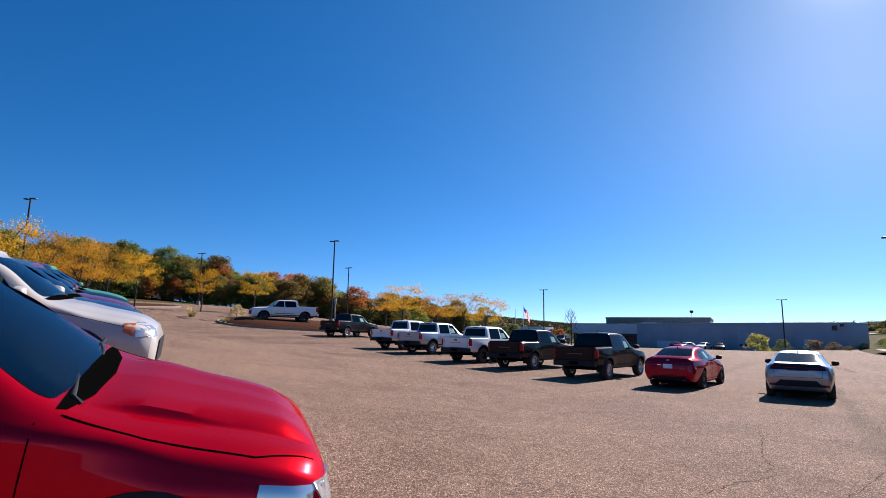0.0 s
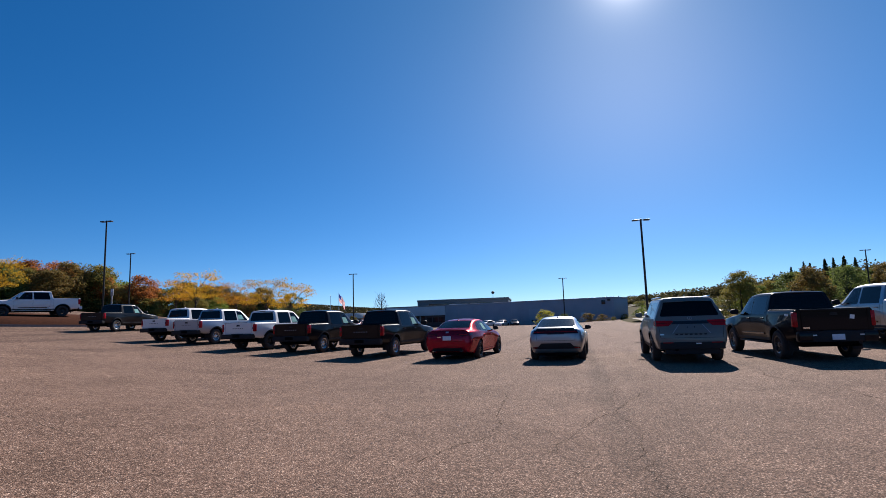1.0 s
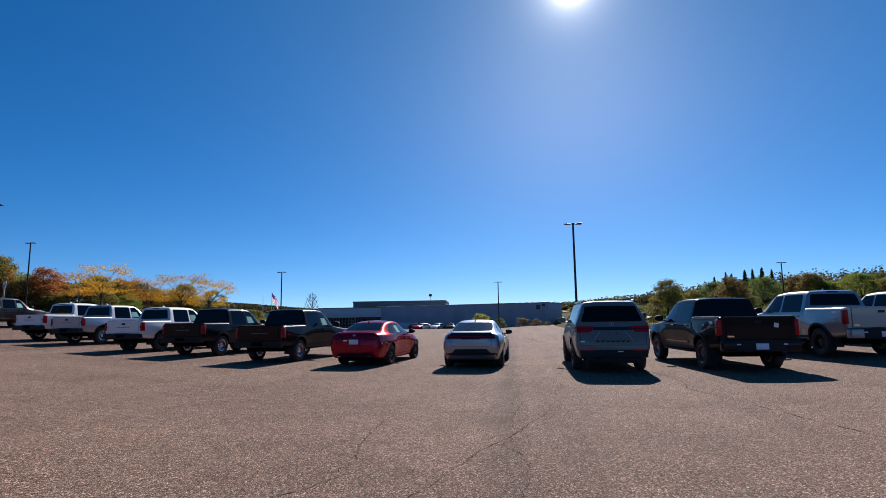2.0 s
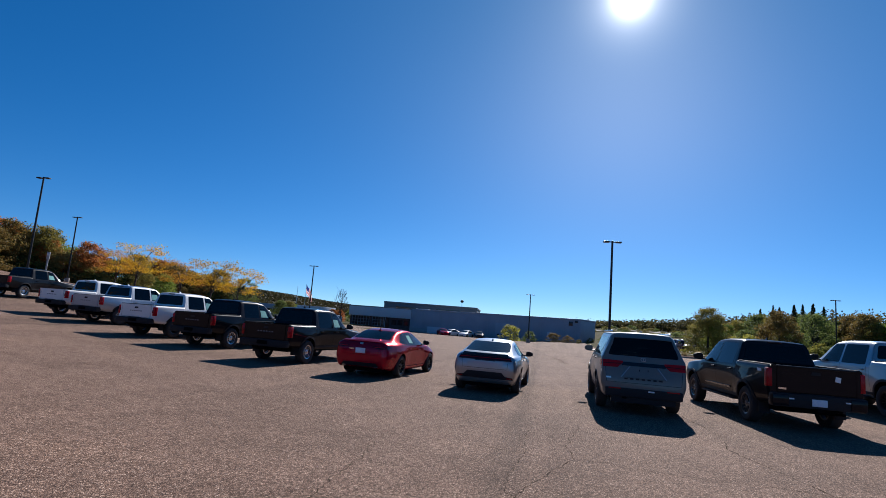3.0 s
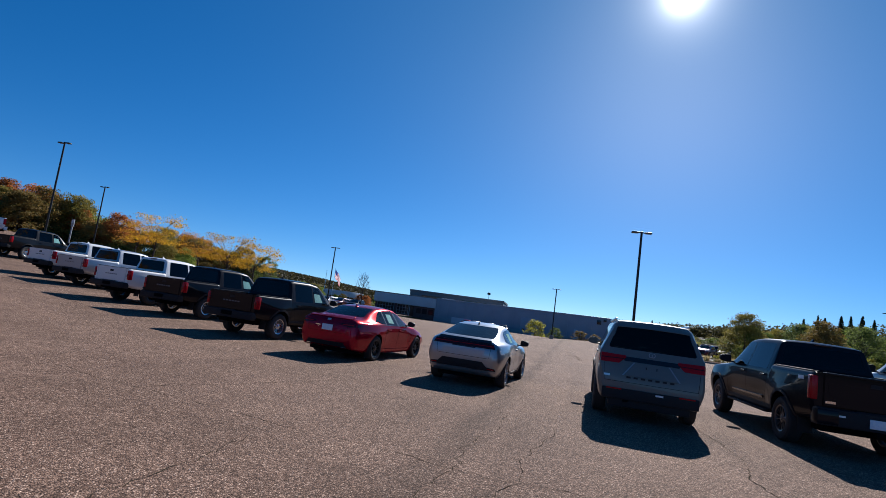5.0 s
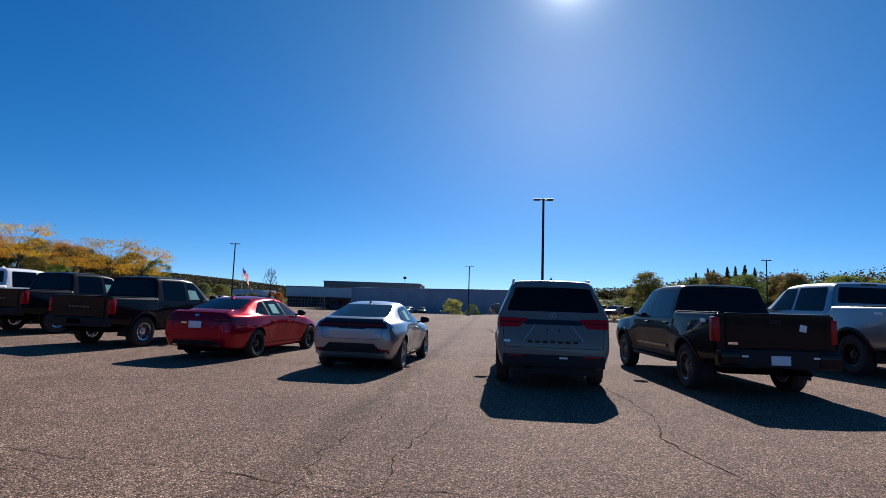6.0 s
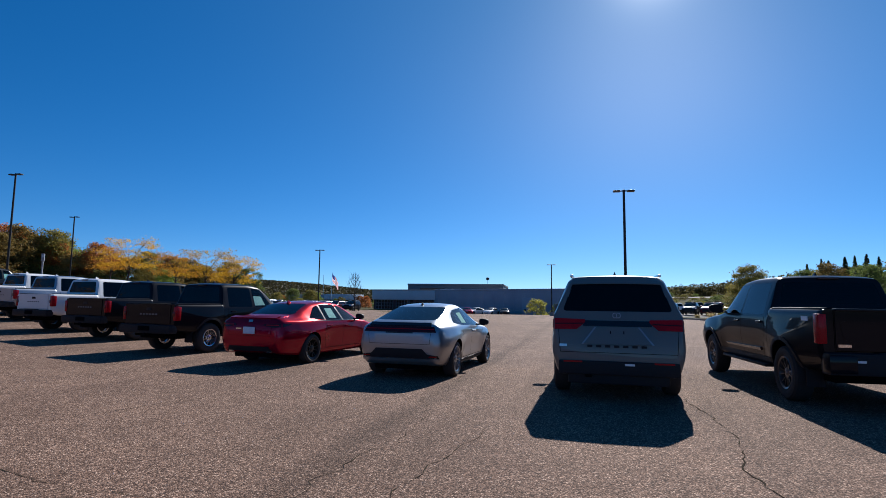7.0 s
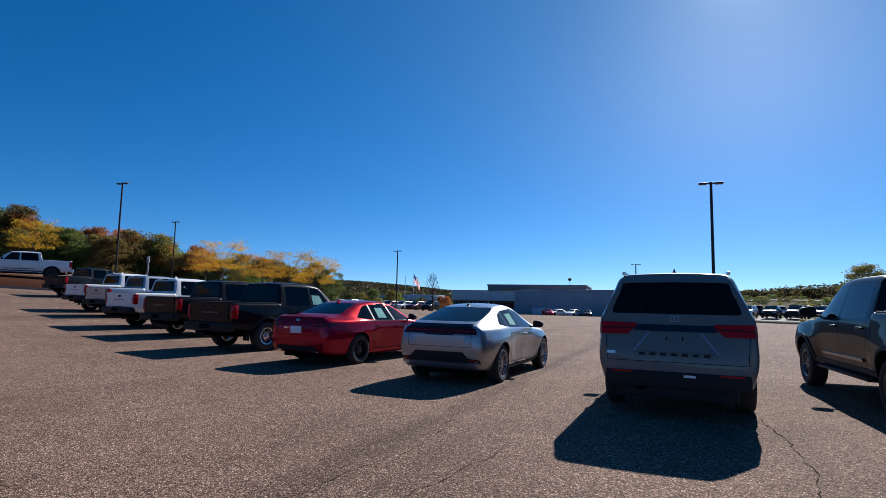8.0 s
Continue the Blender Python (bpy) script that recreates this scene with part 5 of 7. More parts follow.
def asphalt_mat():
    m = bpy.data.materials.new("asphalt")
    m.use_nodes = True
    nt = m.node_tree
    b = nt.nodes["Principled BSDF"]
    b.inputs["Roughness"].default_value = 0.92
    b.inputs["Specular IOR Level"].default_value = 0.12
    tc = nt.nodes.new("ShaderNodeTexCoord")

    def noise_node(scale, detail, rough=0.55):
        n = nt.nodes.new("ShaderNodeTexNoise")
        n.inputs["Scale"].default_value, n.inputs["Detail"].default_value, n.inputs["Roughness"].default_value = scale, detail, rough
        nt.links.new(tc.outputs["Object"], n.inputs["Vector"])
        return n

    def ramp(src, stops):
        r = nt.nodes.new("ShaderNodeValToRGB")
        e = r.color_ramp.elements
        e[0].position, e[0].color = stops[0][0], (*stops[0][1], 1)
        e[1].position, e[1].color = stops[-1][0], (*stops[-1][1], 1)
        for p, c in stops[1:-1]:
            e.new(p).color = (*c, 1)
        nt.links.new(src, r.inputs[0])
        return r

    def mix(a, bb, fac, mode="MULTIPLY"):
        x = nt.nodes.new("ShaderNodeMixRGB")
        x.blend_type = mode
        x.inputs[0].default_value = fac
        nt.links.new(a, x.inputs[1])
        nt.links.new(bb, x.inputs[2])
        return x.outputs[0]

    v = nt.nodes.new("ShaderNodeTexVoronoi")
    v.inputs["Scale"].default_value = 75
    nt.links.new(tc.outputs["Object"], v.inputs["Vector"])
    stones = ramp(v.outputs["Color"], [(0.0, (0.080, 0.046, 0.032)), (0.35, (0.228, 0.140, 0.098)), (0.7, (0.388, 0.249, 0.180)), (1.0, (0.92, 0.68, 0.52))])
    fine = ramp(noise_node(170, 4).outputs["Fac"], [(0.3, (0.5, 0.5, 0.5)), (0.7, (1.4, 1.4, 1.4))])
    coarse = ramp(noise_node(22, 6, 0.7).outputs["Fac"], [(0.36, (0.62, 0.61, 0.60)), (0.5, (1, 1, 1)), (0.64, (1.35, 1.33, 1.3))])
    patches = ramp(noise_node(0.35, 7, 0.65).outputs["Fac"], [(0.3, (0.72, 0.71, 0.70)), (0.55, (1, 1, 1)), (0.75, (1.12, 1.1, 1.06))])
    mid = ramp(noise_node(4.0, 5).outputs["Fac"], [(0.3, (0.84, 0.83, 0.82)), (0.7, (1.08, 1.08, 1.08))])
    mp = nt.nodes.new("ShaderNodeMapping")
    mp.inputs["Scale"].default_value = (1.1, 0.03, 1)
    nt.links.new(tc.outputs["Object"], mp.inputs["Vector"])
    lane = nt.nodes.new("ShaderNodeTexNoise")
    lane.inputs["Scale"].default_value, lane.inputs["Detail"].default_value = 0.55, 4
    nt.links.new(mp.outputs[0], lane.inputs["Vector"])
    lanes = ramp(lane.outputs["Fac"], [(0.34, (0.74, 0.73, 0.73)), (0.46, (1, 1, 1)), (1.0, (1, 1, 1))])
    c = mix(stones.outputs[0], fine.outputs[0], 1.0)
    pits = ramp(v.outputs["Distance"], [(0.28, (1, 1, 1)), (0.5, (0.70, 0.69, 0.69)), (0.75, (0.30, 0.29, 0.29))])
    c = mix(c, pits.outputs[0], 1.0)
    c = mix(c, patches.outputs[0], 1.0)
    c = mix(c, coarse.outputs[0], 1.0)
    c = mix(c, mid.outputs[0], 1.0)
    c = mix(c, lanes.outputs[0], 0.8)
    # worn tyre lane running up the lot
    sep = nt.nodes.new("ShaderNodeSeparateXYZ")
    nt.links.new(tc.outputs["Object"], sep.inputs[0])

    def calc(op, a, bb):
        k = nt.nodes.new("ShaderNodeMath")
        k.operation = op
        for i, q in enumerate((a, bb)):
            if isinstance(q, (int, float)):
                k.inputs[i].default_value = q
            else:
                nt.links.new(q, k.inputs[i])
        return k.outputs[0]

    wob = calc("MULTIPLY", calc("SUBTRACT", noise_node(0.8, 5).outputs["Fac"], 0.5), 0.7)
    off = calc("ADD", calc("ADD", sep.outputs["X"], calc("MULTIPLY", sep.outputs["Y"], 0.027)), wob)
    track = calc("ABSOLUTE", calc("SUBTRACT", calc("ABSOLUTE", calc("SUBTRACT", off, 0.42), 0), 0.0), 0)
    worn = ramp(track, [(0.0, (0.74, 0.74, 0.74)), (0.14, (0.82, 0.82, 0.82)), (0.32, (1, 1, 1))])
    c = mix(c, worn.outputs[0], 0.9)
    nt.links.new(c, b.inputs["Base Color"])
    bp = nt.nodes.new("ShaderNodeBump")
    bp.inputs["Strength"].default_value, bp.inputs["Distance"].default_value = 0.9, 0.008
    nt.links.new(v.outputs["Distance"], bp.inputs["Height"])
    bp.invert = True
    nt.links.new(bp.outputs[0], b.inputs["Normal"])
    return m


M_ASPHALT = asphalt_mat()
M_GRASS = mat("dry_grass", (0.048, 0.046, 0.016), 0.95, grain=(0.6, (0.085, 0.068, 0.027), 0.8), bump=0.5, bump_scale=30, spec=0.03)
M_MULCH = mat("bark_mulch", (0.085, 0.033, 0.019), 0.95, grain=(9, (0.045, 0.02, 0.012), 0.8), bump=0.8, bump_scale=40, spec=0.03)
M_KERB = mat("concrete_kerb", (0.26, 0.235, 0.21), 0.85, spec=0.1, grain=(5, (0.19, 0.17, 0.15), 0.7), bump=0.3, bump_scale=70)
M_CRACK = mat("crack_dark", (0.045, 0.034, 0.028), 0.95, spec=0.0, grain=(6, (0.06, 0.06, 0.035), 0.5))
M_POLE = mat("bronze_pole", (0.02, 0.017, 0.015), 0.45, 0.5, grain=(4, (0.035, 0.03, 0.026), 0.5))
M_WALLBLUE = mat("blue_grey_panel", (0.31, 0.33, 0.39), 0.5, grain=(0.35, (0.25, 0.275, 0.33), 0.7))
M_WALLDOOR = mat("door_panel", (0.33, 0.36, 0.43), 0.5, grain=(0.4, (0.28, 0.31, 0.38), 0.6))
M_WALLPALE = mat("pale_panel", (0.50, 0.55, 0.60), 0.5, grain=(0.4, (0.43, 0.48, 0.53), 0.6))
M_ROOFGREY = mat("grey_roof_panel", (0.15, 0.16, 0.17), 0.6, grain=(0.5, (0.12, 0.125, 0.13), 0.6))
M_BRICK = mat("dark_red_base", (0.09, 0.05, 0.05), 0.8, grain=(3, (0.06, 0.035, 0.035), 0.6))
M_DARKGLASS = mat("dark_window", (0.012, 0.015, 0.02), 0.08)
M_FRAMEGREY = mat("window_frame_grey", (0.25, 0.27, 0.29), 0.5)


def heights(xs, ys, fn):
    bm = bmesh.new()
    g = [[bm.verts.new((x, y, fn(x, y))) for x in xs] for y in ys]
    for r0, r1 in zip(g, g[1:]):
        for k in range(len(xs) - 1):
            bm.faces.new((r0[k], r0[k + 1], r1[k + 1], r1[k]))
    return bm


def far_z(x, y):
    """Ground beyond the lot: low hills on the skyline."""
    z = ground_z(max(x, -100), min(max(y, -60), 120)) - 0.07
    d = math.hypot(x + 300, (y - 420) * 0.8)
    z += 15.5 * math.exp(-(d / 140) ** 2) * smooth(170, 260, y)
    z -= 0.7 * smooth(86, 112, y) * smooth(-48, -36, x) * (1 - smooth(-10, 4, x)) * (1 - smooth(126, 150, y))
    z += 4.5 * smooth(100, 195, y) * smooth(-15, 22, x) + 2.0 * smooth(260, 420, y)
    return z


def wall_y(x):
    """Line of the long building's front."""
    return 132.5 - 0.3954 * (x + 34)


def under_lot(x, y):
    """The open ground, dug away beneath the paved areas."""
    paved = (-75 < x < 43 and -39 < y < 83) or (-75 < x < -18 and 80 < y < 109) or (-36 < x < 8 and 80 < y < wall_y(x) - 2)
    return far_z(x, y) - (0.45 if paved else 0)


gx = [-1500, -900, -600, -480] + list(range(-440, -130, 20)) + list(range(-130, 61, 4)) + [70, 90, 110, 130, 160, 200, 260, 340, 500, 900, 1500]
gy = [-1500, -900, -500, -300, -200, -120, -80] + list(range(-60, 121, 4)) + [130, 145] + list(range(160, 500, 20)) + [540, 620, 760, 1000, 1500]
tagged(part("ground", heights(gx, gy, under_lot), M_GRASS), "dry autumn grass and earth reaching the horizon", "ground", kind="structure")
lx, ly = list(range(-76, 45, 2)), list(range(-40, 85, 2))
tagged(part("parking_lot", heights(lx, ly, ground_z), M_ASPHALT), "weathered brown-grey asphalt of a car lot", "asphalt", kind="structure")
lx2, ly2 = list(range(-76, -31, 2)), list(range(84, 111, 2))
tagged(part("parking_lot_far", heights(lx2, ly2, lambda x, y: ground_z(x, y)), M_ASPHALT), "asphalt of the far car park beside the building", "asphalt", kind="structure")


bm = bmesh.new()
cols = []
for x in range(-34, 8, 2):
    y1 = wall_y(x) - 1.6
    cols.append([bm.verts.new((x, 83.9 + (y1 - 83.9) * k / 14, far_z(x, 83.9 + (y1 - 83.9) * k / 14) + 0.073)) for k in range(15)])
for u, v in zip(cols, cols[1:]):
    for k in range(14):
        bm.faces.new((u[k], v[k], v[k + 1], u[k + 1]))
tagged(part("parking_lot_building", bm, M_ASPHALT), "worn asphalt running up to the long building", "asphalt", kind="structure")


def strip(line, w, lift=0.0):
    """A flat strip on the ground along a line."""
    bm = bmesh.new()
    last = None
    for i, (x, y) in enumerate(line):
        x0, y0 = line[max(i - 1, 0)]
        x1, y1 = line[min(i + 1, len(line) - 1)]
        l = math.hypot(x1 - x0, y1 - y0) or 1
        ww = w(i) if callable(w) else w
        nx, ny = -(y1 - y0) / l * ww / 2, (x1 - x0) / l * ww / 2
        row = [bm.verts.new((x + s * nx, y + s * ny, ground_z(x + s * nx, y + s * ny) + lift)) for s in (-1, 1)]
        if last:
            bm.faces.new((last[0], last[1], row[1], row[0]))
        last = row
    return bm


def kerb(line, name="kerb", h=0.15, w=0.16):
    bm = bmesh.new()
    rings = []
    for i, (x, y) in enumerate(line):
        x0, y0 = line[max(i - 1, 0)]
        x1, y1 = line[min(i + 1, len(line) - 1)]
        l = math.hypot(x1 - x0, y1 - y0) or 1
        nx, ny = -(y1 - y0) / l, (x1 - x0) / l
        z = ground_z(x, y)
        rings.append([bm.verts.new((x + nx * a, y + ny * a, z + b)) for a, b in ((-w / 2, -0.08), (-w / 2, h - 0.03), (-w / 2 + 0.03, h), (w / 2, h), (w / 2, -0.08))])
    for u, v in zip(rings, rings[1:]):
        for k in range(4):
            bm.faces.new((u[k], u[k + 1], v[k + 1], v[k]))
    return tagged(part(name, bm, M_KERB), "pale concrete kerb round the planting", "kerb", kind="structure")


def crack(points, seed, w=0.03, spread=0.12):
    rnd = random.Random(seed)
    line = []
    ox = oy = 0.0
    for (a, b), (c, d) in zip(points, points[1:]):
        n = max(2, int(math.hypot(c - a, d - b) / 0.09))
        for k in range(n):
            ox, oy = ox * 0.93 + rnd.gauss(0, spread * 0.16), oy * 0.93 + rnd.gauss(0, spread * 0.1)
            line.append((a + (c - a) * k / n + ox, b + (d - b) * k / n + oy))
    ws = [max(0.0015, rnd.gauss(w, w * 0.55)) for _ in line]
    return tagged(part("crack", strip(line, lambda i: ws[i], 0.004), M_CRACK, smooth=0), "thin dark crack across the asphalt", "crack", "cracks in the asphalt", "structure")


crack([(1.9, 30), (3.2, 22), (3.6, 18.4), (3.66, 16.9), (3.5, 15.6), (3.75, 14.3), (4.3, 12.0), (4.7, 10.2), (6, 7)], 1, 0.010)
crack([(-0.7, 41), (-0.3, 27), (-0.2, 21), (0.2, 16), (0.1, 10.5), (0.6, 5)], 2, 0.005, 0.25)
crack([(1.1, 16.6), (0.95, 14.9), (0.9, 13.6), (0.2, 11), (-0.8, 8)], 3, 0.006)
crack([(-30, 16), (-18, 14.6), (-8, 14.2), (2, 13.2), (9, 12.6)], 4, 0.006, 0.3)
crack([(-9, 9), (-5, 12), (-3.5, 16), (-2.5, 19)], 5, 0.006, 0.2)
crack([(4.6, 30), (7.2, 28), (9.5, 27)], 6, 0.016)
crack([(-2.6, 6), (-1.4, 9), (-2, 13)], 7, 0.006, 0.2)
crack([(-14, 5), (-9, 7.5), (-4, 6.8)], 8, 0.006, 0.3)
crack([(0.4, 44), (1.3, 41), (1.0, 38)], 9, 0.06, 0.4)
crack([(-40, 60), (-20, 58), (2, 57), (20, 59)], 10, 0.03, 0.5)
crack([(-28, 48), (-8, 46), (10, 44)], 11, 0.03, 0.5)

# grass verge with kerb along the far edge of the lot
verge = [(8.0, 82.0), (9.2, 79.4), (11, 77.2), (17, 74.0), (24, 73.5), (33, 76), (43, 81)]
kerb(verge, "kerb_far")
bm = bmesh.new()
rows = [[bm.verts.new((x, y + d, ground_z(x, y) + h)) for d, h in ((0.06, 0.13), (2, 0.2), (6, 0.16), (10, -0.02))] for x, y in verge]
for u, v in zip(rows, rows[1:]):
    for k in range(3):
        bm.faces.new((u[k], v[k], v[k + 1], u[k + 1]))
tagged(part("verge", bm, M_GRASS), "dry grass verge behind the kerb", "grass", kind="structure")


def island(cx, cy, rx, ry, rz, h, name):
    """A kerbed planting bed, heaped with mulch."""
    n = 28
    c, s = math.cos(radians(rz)), math.sin(radians(rz))

    def at(a, f):
        u, v = rx * f * abs(math.cos(a)) ** 0.7 * math.copysign(1, math.cos(a)), ry * f * abs(math.sin(a)) ** 0.7 * math.copysign(1, math.sin(a))
        return cx + c * u - s * v, cy + s * u + c * v
    kerb([at(-2 * math.pi * k / n, 1) for k in range(n + 1)], "kerb_" + name)
    bm = bmesh.new()
    rings = []
    for f, z in ((0.985, 0.12), (0.9, 0.12 + h * 0.55), (0.7, 0.12 + h * 0.95), (0.35, 0.12 + h), (0.02, 0.12 + h)):
        rings.append([bm.verts.new((*at(2 * math.pi * k / n, f), ground_z(*at(2 * math.pi * k / n, f)) + z)) for k in range(n)])
    for u, v in zip(rings, rings[1:]):
        for k in range(n):
            bm.faces.new((u[k], u[(k + 1) % n], v[(k + 1) % n], v[k]))
    bm.faces.new(rings[-1])
    return tagged(part("planting_bed_" + name, bm, M_MULCH), "reddish bark mulch bed inside a kerb", "planting bed", kind="structure")


island(-41.3, 35.2, 6.3, 4.0, 72, 0.5, "a")
island(-64, 32.62, 7, 2.0, 117, 0.1, "b")
island(18.5, 74.2, 5.5, 1.6, 10, 0.12, "c")


def light_pole_proto():
    p = thing("street_lamp", "dark bronze steel lamp post with two flat heads", "lamp post", "lamp posts of the lot")
    h = 8.0
    part("pole", add_tube(bmesh.new(), [(0, 0, 0.5), (0, 0, h - 0.1)], [0.09, 0.068], 12), M_POLE, p)
    part("base", add_lathe(bmesh.new(), [(0.0, -0.3), (0.28, -0.3), (0.28, 0.55), (0.25, 0.6), (0.0, 0.6)], 18, "z", False), M_KERB, p, "round concrete footing")
    for s in (1, -1):
        part("arm", box(min(0.05 * s, 0.22 * s), max(0.05 * s, 0.22 * s), -0.03, 0.03, h - 0.14, h - 0.08, 0.008), M_POLE, p)
        part("lamp_head", box(min(0.2 * s, 0.6 * s), max(0.2 * s, 0.6 * s), -0.17, 0.17, h - 0.16, h - 0.07, 0.03), M_POLE, p)
    part("cap", add_lathe(bmesh.new(), [(0.0, h - 0.02), (0.07, h - 0.04), (0.075, h - 0.18), (0.0, h - 0.18)], 12, "z", False), M_POLE, p)
    return p


lamp0 = light_pole_proto()
POLES = [(4.0, 43.0, 8.2, 4), (-32.1, 73.5, 8.25, 4), (-3.3, 84.1, 6.9, 4), (-44.2, 43.4, 11.85, 4), (-58.5, 60.9, 11.45, 4), (40.3, 94.9, 9.65, 4), (-74.68, 46.76, 12.92, 20), (-63.02, 20.89, 14.16, 20)]
for i, (x, y, top, rz) in enumerate(POLES):
    z = ground_z(x, y)
    k = (top - z) / 8.0
    p = lamp0 if i == 0 else copy_thing(lamp0, Matrix())
    p.matrix_basis = pose(x, y, z, 0, 0, rz) @ Matrix.Diagonal((1 if k < 1.2 else 1.15, 1, k, 1))

# ---- the building across the lot ----
def framed(cx, cy, dx, dy):
    """A frame with x along a facade, y into the house."""
    a = math.atan2(dy, dx)
    return Matrix.Translation((cx, cy, 0)) @ Matrix.Rotation(a, 4, "Z")


bld = thing("warehouse", "long low blue-grey metal-clad building with a flat roof", "building")
bld.matrix_basis = framed(-34, 132.5, 39.2, -15.5) @ Matrix.Diagonal((0.875, 1, 0.92, 1))
LEN = 48.2
Z0, TOP = -1.6, 5.15
part("wall", box(0, LEN, 0, 9, Z0, TOP - 0.35, 0.02), M_WALLBLUE, bld, "blue-grey metal wall panels")
part("parapet", box(-0.06, LEN + 0.06, -0.06, 9.06, TOP - 0.35, TOP, 0.03), M_WALLBLUE, bld)
for k in range(17):
    part("panel_rib", box(1.4 + k * 2.85, 1.46 + k * 2.85, -0.035, 0.0, Z0, TOP - 0.36, 0.0), M_WALLBLUE, bld)
part("base_band", box(0.02, LEN - 0.02, -0.05, 0.0, Z0, 0.35, 0.01), M_FRAMEGREY, bld)
d = part("dock_door", box(26.5, 30.4, -0.08, 0.0, -0.8, 3.1, 0.02), M_WALLDOOR, bld, "blue-grey roller door with three small panes")
for k in range(3):
    part("door_pane", box(27.1 + k * 1.1, 27.7 + k * 1.1, -0.10, -0.05, 0.15, 0.55, 0.0), M_DARKGLASS, d)
for k in range(5):
    part("door_slat", box(26.55, 30.35, -0.095, -0.06, -0.3 + k * 0.65, -0.28 + k * 0.65, 0.0), M_FRAMEGREY, d)
part("side_door", box(40.2, 41.2, -0.07, 0.0, -0.4, 1.9, 0.01), M_WALLPALE, bld, "pale steel door")
part("wall_vent", box(45.4, 46.3, -0.12, 0.0, 3.6, 4.5, 0.02), M_DARKGLASS, bld, "dark wall vent near the corner")
part("wall_vent", box(46.9, 47.5, -0.3, 0.0, 4.3, 4.75, 0.02), M_DARKGLASS, bld)
part("screen_wall", box(6.9, 12.9, -1.2, -1.05, -1.3, 0.9, 0.02), M_WALLPALE, bld, "low pale screen wall")
part("roof", box(0.2, LEN - 0.2, 0.2, 8.8, TOP - 0.4, TOP - 0.2, 0.0), M_ROOFGREY, bld)

show = thing("showroom", "single-storey wing with pale fascia and dark gridded windows", "building")
show.matrix_basis = framed(-49.8, 133.5, 15.8, -1) @ Matrix.Diagonal((0.865, 1, 0.94, 1))
W2 = 18.3
part("wall", box(0, W2, 0.25, 24, -1.5, 2.4, 0.0), M_BRICK, show, "dark red masonry base")
part("fascia", box(-0.3, W2 + 0.2, -0.2, 24, 2.4, 4.8, 0.03), M_WALLPALE, show, "pale metal fascia")
part("roof_cap", box(-0.4, W2 + 0.3, -0.3, 24.1, 4.8, 5.0, 0.03), M_ROOFGREY, show)
for x0, x1 in ((0.8, 6.0), (7.0, 10.4)):
    w = part("window", box(x0, x1, 0.12, 0.25, 0.0, 3.1, 0.0), M_DARKGLASS, show, "tall dark shop window")
    n = int((x1 - x0) / 0.85)
    for k in range(n + 1):
        part("mullion", box(x0 + (x1 - x0) * k / n - 0.04, x0 + (x1 - x0) * k / n + 0.04, 0.06, 0.14, 0.0, 3.1, 0.0), M_FRAMEGREY, w)
    for z in (0.0, 0.78, 1.55, 2.32, 3.06):
        part("transom", box(x0, x1, 0.055, 0.14, z - 0.03, z + 0.04, 0.0), M_FRAMEGREY, w)
dr = part("entrance_door", box(10.9, 12.0, 0.1, 0.25, -0.3, 2.3, 0.0), M_DARKGLASS, show, "glazed entrance door")
part("door_frame", box(10.8, 10.9, 0.05, 0.25, -0.3, 2.4, 0.0), M_WALLPALE, dr)
for k in range(3):
    part("window", box(12.8 + k * 1.8, 14.2 + k * 1.8, 0.2, 0.27, 0.6, 1.9, 0.0), M_DARKGLASS, show)

hall = thing("roof_block", "raised dark grey flat-roofed hall behind the wing", "building")
hall.matrix_basis = framed(-44.5, 143.7, 24.6, 2.3) @ Matrix.Diagonal((1.07, 1, 0.865, 1))
part("wall", box(0, 23, 0, 20, -0.6, 7.0, 0.02), M_ROOFGREY, hall)
part("parapet", box(-0.1, 23.1, -0.1, 20.1, 7.0, 7.55, 0.03), M_ROOFGREY, hall)
for a, b_ in ((3, 9), (13, 19)):
    part("clerestory", box(a, b_, -0.06, 0, 5.6, 6.2, 0.0), M_DARKGLASS, hall)
part("roof_mast", add_tube(bmesh.new(), [(19, 4, 7.4), (19, 4, 9.2)], 0.04, 6), M_POLE, hall)
part("mast_ball", add_lathe(bmesh.new(), [(0.001, -0.45), (0.3, -0.36), (0.45, 0), (0.3, 0.36), (0.001, 0.45)], 12, "z", False), M_POLE, hall).matrix_basis = pose(19, 4, 9.3)
part("roof_unit", box(9, 12, -6, -4, 4.9, 5.8, 0.05), M_WALLPALE, hall, "pale roof air unit")

for x, y, w, h, rz in ((-119.5, 210, 26, 4.2, -5), (-94.5, 194, 10, 4.5, -3)):
    o = thing("shop_building", "low pale commercial building across the road", "building", "far shops")
    o.matrix_basis = pose(x, y, far_z(x, y), 0, 0, rz)
    part("wall", box(0, w, 0, 10, -0.5, h * 0.55, 0.0), M_DARKGLASS, o)
    part("fascia", box(-0.4, w + 0.4, -0.5, 10.4, h * 0.55, h, 0.05), M_WALLPALE if w < 20 else M_WALLBLUE, o)
    for k in range(int(w / 3)):
        part("pier", box(k * 3, k * 3 + 0.4, -0.1, 0.1, -0.5, h * 0.55, 0.0), M_WALLPALE, o)

